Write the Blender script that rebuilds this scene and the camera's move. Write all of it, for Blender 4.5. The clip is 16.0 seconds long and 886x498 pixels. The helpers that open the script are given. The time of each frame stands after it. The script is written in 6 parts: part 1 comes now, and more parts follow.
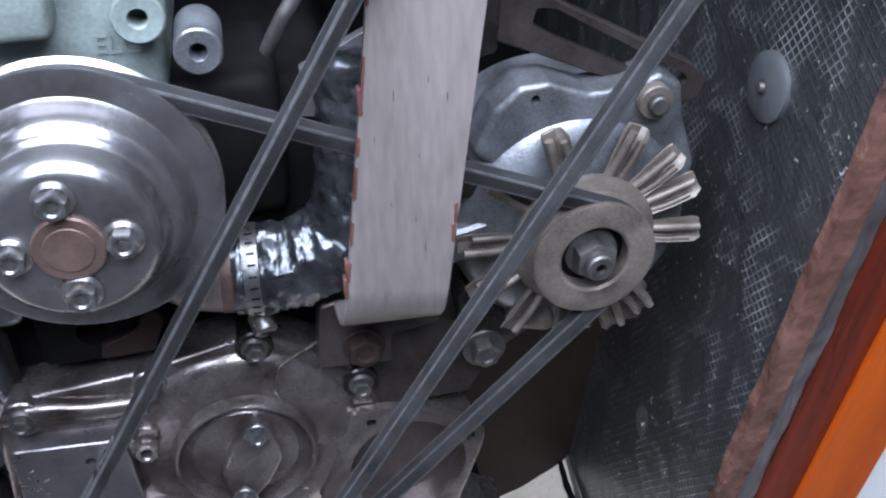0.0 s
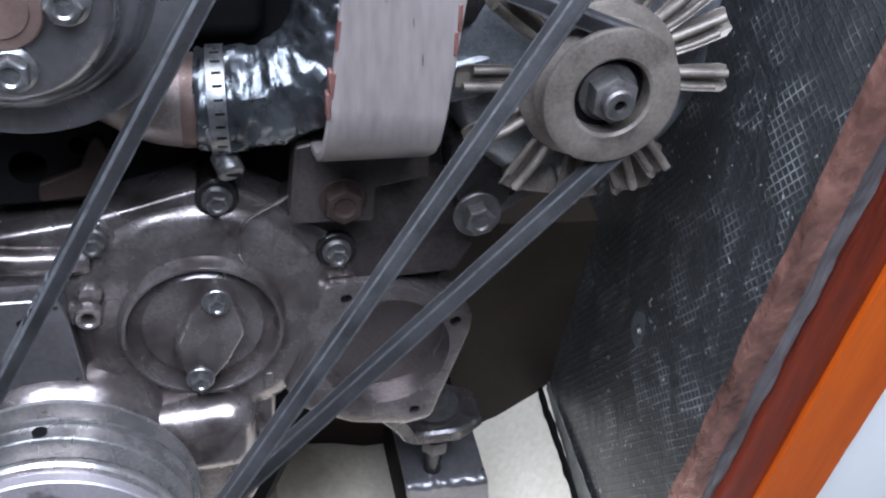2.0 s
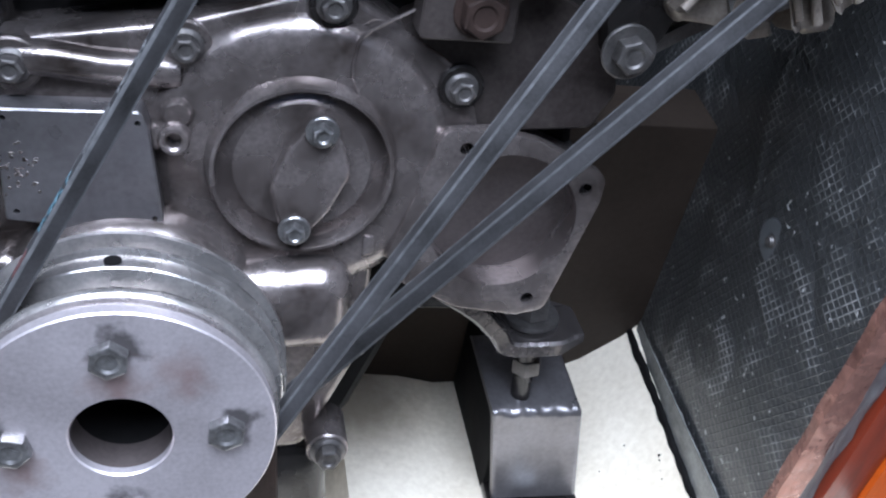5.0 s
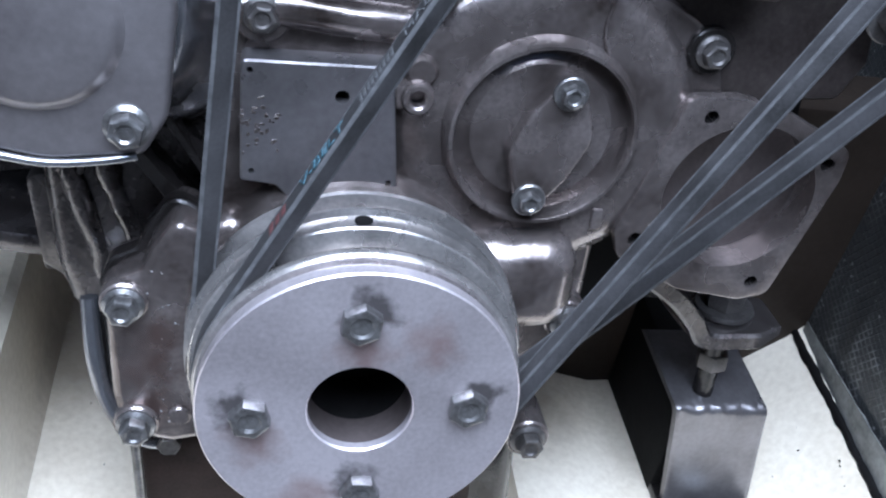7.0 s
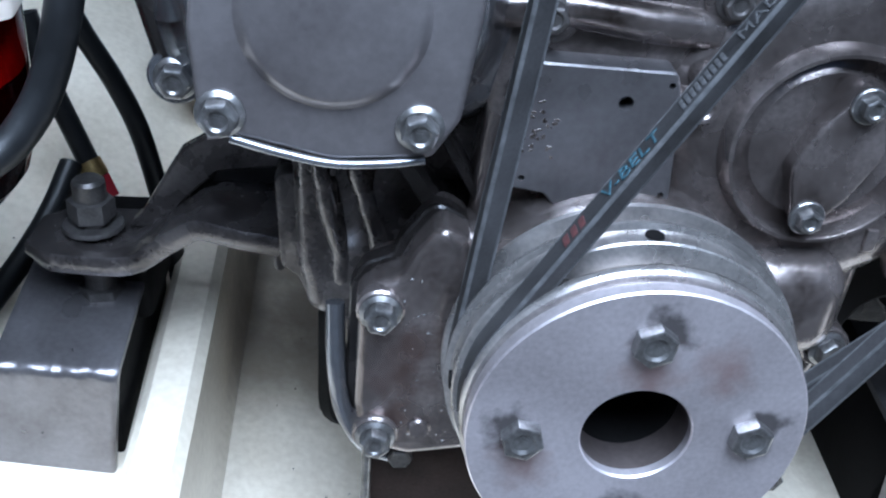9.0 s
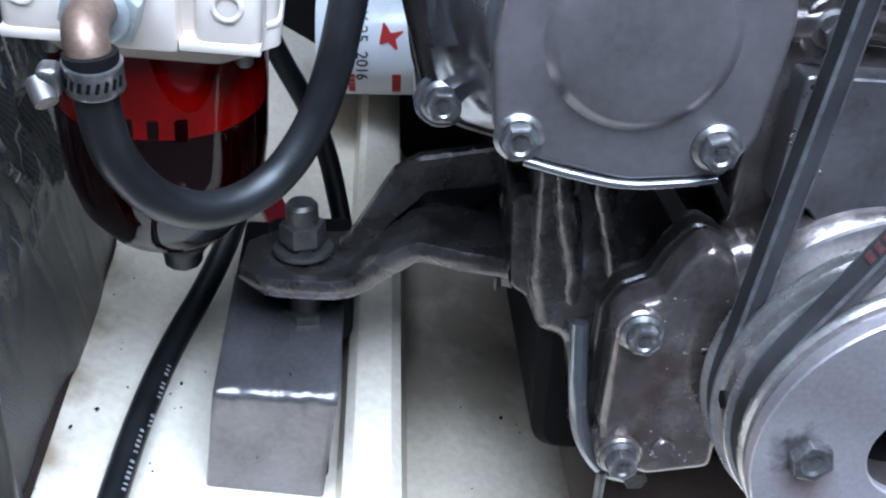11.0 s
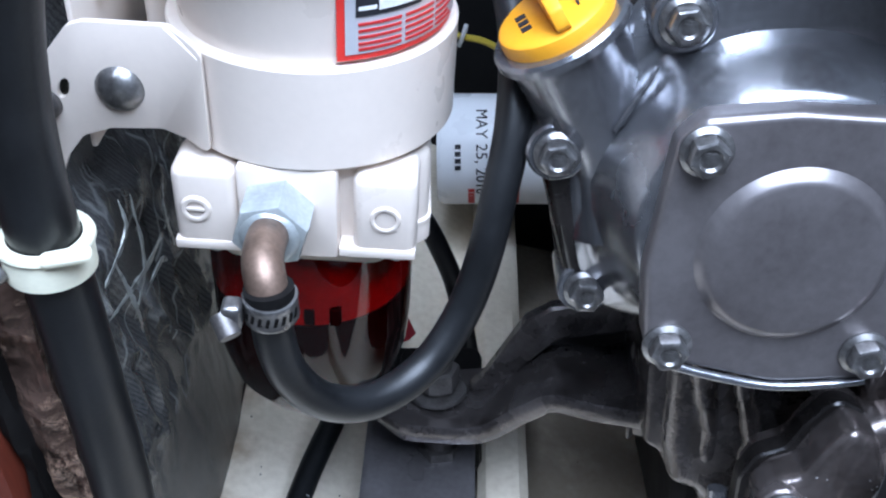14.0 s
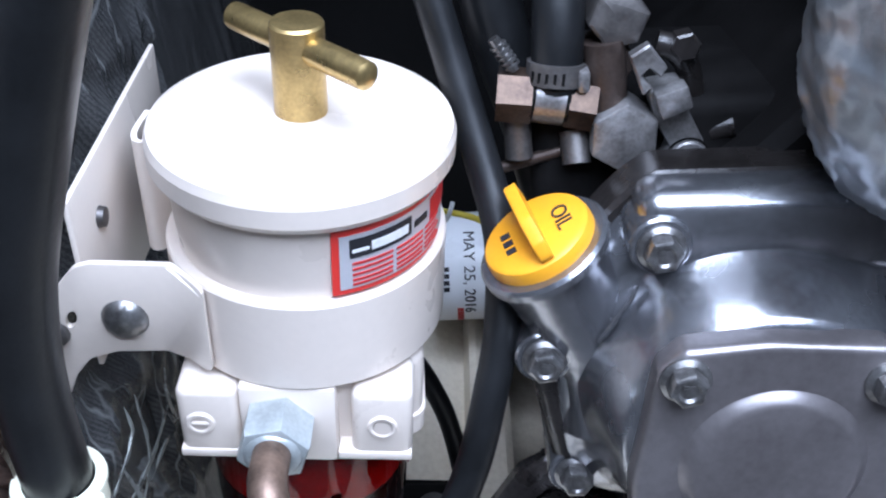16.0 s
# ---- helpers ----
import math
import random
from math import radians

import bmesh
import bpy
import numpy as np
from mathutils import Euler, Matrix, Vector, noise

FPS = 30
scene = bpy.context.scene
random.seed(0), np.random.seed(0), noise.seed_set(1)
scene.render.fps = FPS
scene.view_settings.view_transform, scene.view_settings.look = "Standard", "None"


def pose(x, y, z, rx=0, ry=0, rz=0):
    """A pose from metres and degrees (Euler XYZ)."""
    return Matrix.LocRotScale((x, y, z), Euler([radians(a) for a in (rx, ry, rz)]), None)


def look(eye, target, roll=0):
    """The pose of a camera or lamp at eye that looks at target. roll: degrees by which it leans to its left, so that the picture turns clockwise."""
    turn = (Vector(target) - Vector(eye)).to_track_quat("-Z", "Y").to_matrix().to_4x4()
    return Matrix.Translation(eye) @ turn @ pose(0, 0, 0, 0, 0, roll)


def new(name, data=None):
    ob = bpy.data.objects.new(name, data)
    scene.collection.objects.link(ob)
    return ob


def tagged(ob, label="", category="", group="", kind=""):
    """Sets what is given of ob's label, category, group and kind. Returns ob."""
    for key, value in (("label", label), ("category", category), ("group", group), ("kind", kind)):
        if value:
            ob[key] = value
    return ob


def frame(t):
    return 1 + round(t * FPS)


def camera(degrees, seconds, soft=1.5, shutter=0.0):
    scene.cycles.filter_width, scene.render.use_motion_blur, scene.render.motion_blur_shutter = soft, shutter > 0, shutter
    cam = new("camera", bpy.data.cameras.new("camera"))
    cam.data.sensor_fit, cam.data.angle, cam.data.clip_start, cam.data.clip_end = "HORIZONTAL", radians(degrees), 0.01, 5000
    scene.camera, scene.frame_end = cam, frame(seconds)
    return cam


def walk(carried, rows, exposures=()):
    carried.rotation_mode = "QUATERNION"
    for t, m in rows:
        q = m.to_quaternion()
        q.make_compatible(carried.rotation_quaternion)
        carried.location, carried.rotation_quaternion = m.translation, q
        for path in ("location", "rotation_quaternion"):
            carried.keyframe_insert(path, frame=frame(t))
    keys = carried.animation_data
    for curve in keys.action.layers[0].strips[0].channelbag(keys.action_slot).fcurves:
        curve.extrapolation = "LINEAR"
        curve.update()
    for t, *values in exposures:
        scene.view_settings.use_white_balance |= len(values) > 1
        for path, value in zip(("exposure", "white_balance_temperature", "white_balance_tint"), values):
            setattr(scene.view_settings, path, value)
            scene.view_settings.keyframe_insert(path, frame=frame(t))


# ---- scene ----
cam = camera(48.0, 16.0, soft=2.2)
PATH = [
    (0, (0.1139, -0.3571, 0.7669), (0.4546, 1.2339, -0.3971), -0.20),
    (0.5, (0.1151, -0.3563, 0.7379), (0.5022, 1.2266, -0.4211), 0.80),
    (1, (0.1137, -0.3529, 0.7129), (0.5234, 1.2210, -0.4511), 1.70),
    (1.5, (0.1128, -0.3476, 0.6859), (0.5372, 1.2231, -0.4771), 2.80),
    (2, (0.1018, -0.3422, 0.6639), (0.5198, 1.2228, -0.5091), 3.40),
    (2.5, (0.1007, -0.3327, 0.6379), (0.4849, 1.2365, -0.5421), 3.80),
    (3, (0.0998, -0.3274, 0.6139), (0.4745, 1.2500, -0.5571), 4.20),
    (3.2, (0.0967, -0.3278, 0.6079), (0.4723, 1.2495, -0.5631), 4.50),
    (5.5, (0.0352, -0.3185, 0.5249), (0.4322, 1.2909, -0.5951), 5.80),
    (6, (0.0121, -0.3074, 0.5139), (0.3883, 1.3055, -0.6061), 5.30),
    (6.5, (-0.0065, -0.3033, 0.5069), (0.3446, 1.3211, -0.6051), 5.40),
    (7, (-0.0299, -0.2983, 0.5019), (0.2833, 1.3406, -0.6011), 5.40),
    (7.5, (-0.0469, -0.2915, 0.4949), (0.2244, 1.3564, -0.6051), 5.50),
    (8, (-0.0668, -0.2841, 0.4899), (0.1813, 1.3657, -0.6121), 5.40),
    (8.5, (-0.0906, -0.2759, 0.4879), (0.1391, 1.3739, -0.6191), 5.40),
    (9, (-0.1070, -0.2713, 0.4869), (0.0481, 1.3885, -0.6191), 4.50),
    (9.2, (-0.1191, -0.2656, 0.4859), (0.0398, 1.3923, -0.6211), 4.50),
    (11.3, (-0.2078, -0.2597, 0.4839), (-0.1272, 1.4152, -0.6061), 1.60),
    (11.5, (-0.2038, -0.2555, 0.4879), (-0.1847, 1.4144, -0.6121), 2.60),
    (12, (-0.2151, -0.2510, 0.4949), (-0.2386, 1.4158, -0.6101), 1.90),
    (12.5, (-0.2266, -0.2474, 0.5009), (-0.2834, 1.4215, -0.6001), 1.10),
    (13, (-0.2307, -0.2425, 0.5129), (-0.2930, 1.4245, -0.5911), 0.30),
    (13.5, (-0.2306, -0.2374, 0.5399), (-0.2983, 1.4329, -0.5581), -0.60),
    (14, (-0.2296, -0.2376, 0.5509), (-0.2960, 1.4528, -0.5161), -1.10),
    (14.5, (-0.2315, -0.2321, 0.5719), (-0.2852, 1.4648, -0.4851), -1.30),
    (15, (-0.2325, -0.2319, 0.5899), (-0.2843, 1.4738, -0.4531), -1.70),
    (15.5, (-0.2315, -0.2228, 0.6069), (-0.2814, 1.4875, -0.4291), -2.10),
    (16, (-0.2298, -0.2150, 0.6219), (-0.2706, 1.4995, -0.4071), -2.50),
]
LEVEL = pose(0, 0, 0.22, 0, -4) @ pose(0, 0, 0, -5.5) @ pose(0, 0, -0.22)
walk(cam, [(t, LEVEL @ look(eye, target, roll)) for t, eye, target, roll in PATH],
     [(0, 0.06, 6000, 16), (3, 0.45, 5950, 14), (6, 0.56, 5800, 14), (9, 0.42, 5450, 9), (12, 0.38, 5550, 12), (14.5, 0.1, 5600, 13), (16, 0.0, 5650, 15)])

# ---- light ----
world = bpy.data.worlds.new("sky")
scene.world = world
world.use_nodes = True
wn = world.node_tree.nodes
sky = wn.new("ShaderNodeTexSky")
sky.sky_type, sky.sun_disc = "NISHITA", False
sky.sun_elevation, sky.sun_rotation = radians(80), radians(240)
wn["Background"].inputs["Strength"].default_value = 0.035
world.node_tree.links.new(sky.outputs[0], wn["Background"].inputs["Color"])
sun = new("sun", bpy.data.lights.new("sun", "SUN"))
sun.data.energy, sun.data.angle, sun.data.color = 0.5, radians(30), (1.0, 0.98, 0.95)
sun.matrix_basis = look((-0.5, -0.2, 3.4), (0, 0, 0.2))
# daylight in the opening of the hatch overhead
hatch = new("hatch_light", bpy.data.lights.new("hatch_light", "AREA"))
hatch.data.shape, hatch.data.size, hatch.data.size_y = "RECTANGLE", 1.25, 1.05
hatch.data.energy, hatch.data.color = 74, (0.80, 0.89, 1.0)
hatch.matrix_basis = look((-0.1, -0.36, 1.57), (-0.06, -0.02, 0.1))

# ---- materials ----


def mat(name, color, rough=0.5, metal=0.0, grain=60, bump=0.15, dist=0.0006, vary=0.25, blotch=9, dark=None, coat=0.0, rough_vary=0.15, streak=None, spec=0.5):
    """A surface with two scales of variation: fine grain and broad stains."""
    m = bpy.data.materials.new(name)
    m.use_nodes = True
    n, l = m.node_tree.nodes, m.node_tree.links
    b = n["Principled BSDF"]
    co = n.new("ShaderNodeTexCoord")
    src = co.outputs["Object"]
    if streak:
        mp = n.new("ShaderNodeMapping")
        mp.inputs["Scale"].default_value = streak
        l.new(src, mp.inputs["Vector"])
        src = mp.outputs[0]
    fine = n.new("ShaderNodeTexNoise")
    fine.inputs["Scale"].default_value, fine.inputs["Detail"].default_value = grain * 10, 4
    broad = n.new("ShaderNodeTexNoise")
    broad.inputs["Scale"].default_value, broad.inputs["Detail"].default_value = blotch * 3, 6
    l.new(src, fine.inputs["Vector"])
    l.new(src, broad.inputs["Vector"])
    ramp = n.new("ShaderNodeValToRGB")
    dk = dark or tuple(c * (1 - vary) for c in color)
    lt = tuple(min(1, c * (1 + vary * 0.5)) for c in color)
    ramp.color_ramp.elements[0].position, ramp.color_ramp.elements[1].position = 0.3, 0.66
    ramp.color_ramp.elements[0].color, ramp.color_ramp.elements[1].color = (*dk, 1), (*lt, 1)
    mix = n.new("ShaderNodeMix")
    mix.data_type = "FLOAT"
    mix.inputs[0].default_value = 0.3
    l.new(broad.outputs[0], mix.inputs[2])
    l.new(fine.outputs[0], mix.inputs[3])
    l.new(mix.outputs[0], ramp.inputs[0])
    l.new(ramp.outputs[0], b.inputs["Base Color"])
    rr = n.new("ShaderNodeMapRange")
    rr.inputs["To Min"].default_value, rr.inputs["To Max"].default_value = max(0.03, rough - rough_vary), min(1, rough + rough_vary)
    l.new(broad.outputs[0], rr.inputs[0])
    l.new(rr.outputs[0], b.inputs["Roughness"])
    b.inputs["Metallic"].default_value = metal
    b.inputs["Coat Weight"].default_value = coat
    b.inputs["Coat Roughness"].default_value = 0.12
    b.inputs["Specular IOR Level"].default_value = spec
    if bump:
        bp = n.new("ShaderNodeBump")
        bp.inputs["Strength"].default_value, bp.inputs["Distance"].default_value = bump, dist
        l.new(mix.outputs[0], bp.inputs["Height"])
        dent = n.new("ShaderNodeTexNoise")
        dent.inputs["Scale"].default_value, dent.inputs["Detail"].default_value = 45, 2
        l.new(src, dent.inputs["Vector"])
        bd = n.new("ShaderNodeBump")
        bd.inputs["Strength"].default_value, bd.inputs["Distance"].default_value = bump, dist * 1.1
        l.new(dent.outputs[0], bd.inputs["Height"])
        l.new(bp.outputs[0], bd.inputs["Normal"])
        l.new(bd.outputs[0], b.inputs["Normal"])
    return m


PAINT = mat("silver_engine_paint", (0.255, 0.221, 0.211), 0.26, 0.75, 40, 0.34, 0.0012, 0.25, 11, dark=(0.055, 0.042, 0.036), rough_vary=0.16, coat=0.4)
GEARPAINT = mat("smooth_bluish_silver_paint", (0.285, 0.292, 0.312), 0.25, 0.85, 40, 0.2, 0.0007, 0.2, 8, dark=(0.15, 0.147, 0.155), rough_vary=0.1, coat=0.5)
CAST = mat("dark_oily_cast_metal", (0.022, 0.019, 0.018), 0.27, 0.25, 40, 0.5, 0.0014, 0.5, 12, dark=(0.007, 0.006, 0.0055), coat=0.3, spec=0.4)
BRACKET = mat("dull_brown_grey_metal", (0.06, 0.05, 0.046), 0.4, 0.4, 40, 0.4, 0.0012, 0.4, 10, dark=(0.018, 0.013, 0.012), spec=0.3)
PLATE = mat("smooth_grey_plate", (0.205, 0.195, 0.2), 0.32, 0.68, 30, 0.25, 0.0008, 0.12, 10, dark=(0.12, 0.111, 0.112), rough_vary=0.14)
STEEL = mat("zinc_steel", (0.25, 0.247, 0.245), 0.32, 0.85, 60, 0.4, 0.0006, 0.5, 40, dark=(0.1, 0.092, 0.088))
PALEZINC = mat("chalky_zinc_union", (0.42, 0.45, 0.45), 0.4, 0.5, 60, 0.4, 0.0006, 0.3, 30)
DULLSTEEL = mat("dull_steel", (0.14, 0.13, 0.125), 0.47, 0.75, 60, 0.4, 0.0006, 0.5, 30)
ALU = mat("turned_aluminium", (0.62, 0.57, 0.59), 0.37, 0.78, 45, 0.14, 0.0004, 0.22, 6, dark=(0.4, 0.362, 0.372))
ALUGROOVE = mat("worn_groove_metal", (0.46, 0.435, 0.42), 0.29, 0.85, 50, 0.3, 0.0005, 0.5, 12)
ALTCAST = mat("alternator_alloy", (0.25, 0.262, 0.28), 0.4, 0.7, 60, 0.7, 0.0012, 0.5, 12, dark=(0.08, 0.076, 0.074))
TANMETAL = mat("tan_weathered_metal", (0.19, 0.162, 0.136), 0.47, 0.4, 60, 0.45, 0.0008, 0.4, 14, dark=(0.06, 0.047, 0.038))
RUST = mat("rusty_steel", (0.034, 0.021, 0.017), 0.65, 0.25, 60, 0.6, 0.001, 0.6, 18, spec=0.25)
RUSTDISC = mat("rust_tinged_hub", (0.17, 0.112, 0.095), 0.45, 0.6, 60, 0.4, 0.0006, 0.35, 18)
RUSTPIPE = mat("worn_pipe_steel", (0.3, 0.255, 0.235), 0.4, 0.6, 60, 0.4, 0.0008, 0.4, 14, dark=(0.14, 0.1, 0.085))
PADFLOOR = mat("brown_machined_face", (0.15, 0.124, 0.118), 0.36, 0.7, 40, 0.2, 0.0006, 0.3, 8, dark=(0.09, 0.072, 0.068))
BELT = mat("worn_belt_rubber", (0.031, 0.030, 0.031), 0.55, 0.0, 70, 0.5, 0.0008, 0.5, 14, dark=(0.013, 0.0125, 0.0125), spec=0.25)
RUBBER = mat("black_hose_rubber", (0.008, 0.0086, 0.0096), 0.4, 0.0, 50, 0.4, 0.0006, 0.5, 14, spec=0.42)
# serves real black dirt, foam and slots, and recesses coloured as shade
BLACK = mat("black_grime_and_shade", (0.006, 0.0055, 0.0055), 0.7, 0.0, 40, 0.5, 0.001, 0.5, 12, spec=0.1)
WRAP = mat("crinkled_silver_wrap", (0.16, 0.168, 0.18), 0.27, 0.85, 9, 0.7, 0.003, 0.35, 16, dark=(0.01, 0.01, 0.011), rough_vary=0.12)
BARPAINT = mat("brushed_grey_bar", (0.245, 0.211, 0.197), 0.45, 0.25, 30, 0.3, 0.0008, 0.3, 8, dark=(0.125, 0.105, 0.097), streak=(1, 1, 0.18))
REDPAINT = mat("chipped_red_primer", (0.12, 0.05, 0.04), 0.6, 0.0, 40, 0.4, 0.0006, 0.4, 20)
GREEN = mat("pale_green_casting", (0.22, 0.26, 0.245), 0.55, 0.1, 40, 0.5, 0.001, 0.35, 10, dark=(0.09, 0.105, 0.095))
ENAMEL = mat("cream_white_enamel", (0.71, 0.622, 0.545), 0.3, 0.0, 30, 0.05, 0.0003, 0.05, 6, coat=0.3)
GELCOAT = mat("stained_white_gelcoat", (0.76, 0.69, 0.57), 0.36, 0.0, 20, 0.12, 0.0006, 0.15, 2.0, dark=(0.52, 0.44, 0.33), coat=0.2)
FLOORPAINT = mat("white_bilge_paint", (0.76, 0.745, 0.70), 0.42, 0.0, 16, 0.15, 0.0006, 0.1, 3, dark=(0.6, 0.56, 0.48))
BRASS = mat("aged_brass", (0.55, 0.4, 0.17), 0.32, 0.9, 60, 0.25, 0.0004, 0.35, 25)
BRONZE = mat("tarnished_bronze_elbow", (0.19, 0.13, 0.098), 0.44, 0.65, 60, 0.5, 0.0006, 0.6, 30)
DARKBRONZE = mat("dirty_bronze_union", (0.075, 0.055, 0.046), 0.45, 0.6, 60, 0.3, 0.0004, 0.45, 25)
UNIONBRASS = mat("tarnished_union_brass", (0.1, 0.068, 0.05), 0.36, 0.8, 60, 0.3, 0.0005, 0.45, 30, dark=(0.03, 0.02, 0.016))
LIGHTSTEEL = mat("clean_grey_union_steel", (0.3, 0.29, 0.288), 0.36, 0.65, 60, 0.35, 0.0006, 0.4, 25, dark=(0.13, 0.12, 0.115))
ELBOWWRAP = mat("pale_silver_wrap", (0.36, 0.39, 0.42), 0.38, 0.75, 9, 0.55, 0.003, 0.35, 18, dark=(0.22, 0.225, 0.23), rough_vary=0.12)
YELLOW = mat("yellow_plastic", (0.72, 0.32, 0.012), 0.38, 0.0, 40, 0.08, 0.0003, 0.12, 10)
NYLON = mat("yellowed_white_nylon", (0.72, 0.7, 0.55), 0.45, 0.0, 40, 0.15, 0.0004, 0.12, 14)
MAHOGANY = mat("dark_red_varnished_wood", (0.15, 0.02, 0.006), 0.3, 0.0, 12, 0.2, 0.0005, 0.6, 3, dark=(0.035, 0.005, 0.003), coat=0.15, streak=(6, 6, 0.4))
ORANGE = mat("orange_varnished_wood", (0.5, 0.088, 0.003), 0.38, 0.0, 10, 0.12, 0.0004, 0.25, 2.2, dark=(0.36, 0.05, 0.002), coat=0.1, streak=(6, 6, 0.4))
REDWOOD = mat("worn_red_brown_wood", (0.13, 0.024, 0.011), 0.5, 0.0, 12, 0.3, 0.0006, 0.5, 4, dark=(0.05, 0.008, 0.004), streak=(5, 5, 0.5))
TORNFOIL = mat("torn_dull_foil_edge", (0.2, 0.13, 0.1), 0.22, 0.7, 12, 0.9, 0.005, 0.5, 24, dark=(0.012, 0.009, 0.008))
COPPER = mat("crumpled_copper_foil_tape", (0.33, 0.165, 0.125), 0.26, 0.55, 22, 0.6, 0.003, 0.5, 16, dark=(0.1, 0.048, 0.04))
GREYEDGE = mat("grey_foil_edge", (0.16, 0.15, 0.15), 0.4, 0.4, 20, 0.8, 0.003, 0.5, 8, dark=(0.05, 0.045, 0.046), streak=(2, 2, 0.4))
BUTTON = mat("grey_fixing_disc", (0.12, 0.125, 0.13), 0.42, 0.3, 60, 0.2, 0.0004, 0.25, 20)
WHITEPLASTIC = mat("white_painted_panel", (0.8, 0.79, 0.77), 0.5, 0.0, 20, 0.05, 0.0003, 0.03, 3)
CANWHITE = mat("white_filter_can_paint", (0.84, 0.85, 0.87), 0.3, 0.0, 30, 0.04, 0.0003, 0.04, 6, coat=0.3)
INK = mat("black_ink", (0.015, 0.015, 0.02), 0.6, bump=0)
REDINK = mat("red_print", (0.55, 0.03, 0.03), 0.5, bump=0)
BLUEINK = mat("blue_print", (0.028, 0.072, 0.095), 0.6, bump=0, vary=0.9, blotch=160)
HOSEINK = mat("white_hose_print", (0.3, 0.3, 0.31), 0.6, bump=0, vary=0.6, blotch=120)
PALEINK = mat("pale_grey_print", (0.065, 0.065, 0.067), 0.6, bump=0, vary=0.7, blotch=120)
SHINYPLATE = mat("polished_pressed_steel", (0.27, 0.262, 0.268), 0.24, 0.85, 30, 0.2, 0.0005, 0.2, 10, dark=(0.15, 0.14, 0.138))
REDFADE = mat("faded_red_print", (0.075, 0.026, 0.026), 0.6, bump=0, vary=0.6, blotch=120)
LABELGREY = mat("silver_label", (0.55, 0.55, 0.58), 0.4, 0.2, bump=0.02, vary=0.06)
LABELRED = mat("red_label_border", (0.7, 0.04, 0.03), 0.4, bump=0.02, vary=0.08)
WHITEINK = mat("white_print", (0.85, 0.85, 0.85), 0.5, bump=0)
REDCAP = mat("red_plastic_cap", (0.25, 0.015, 0.025), 0.4, vary=0.3)
YELLOWWIRE = mat("yellow_wire", (0.7, 0.55, 0.06), 0.5, bump=0)
# near black: the shade at the back of the engine space, put into the colour
CONCEAL = mat("near_black_shade_color", (0.006, 0.0058, 0.006), 0.7, 0.0, 20, 0.3, 0.001, 0.4, 4, spec=0.12)


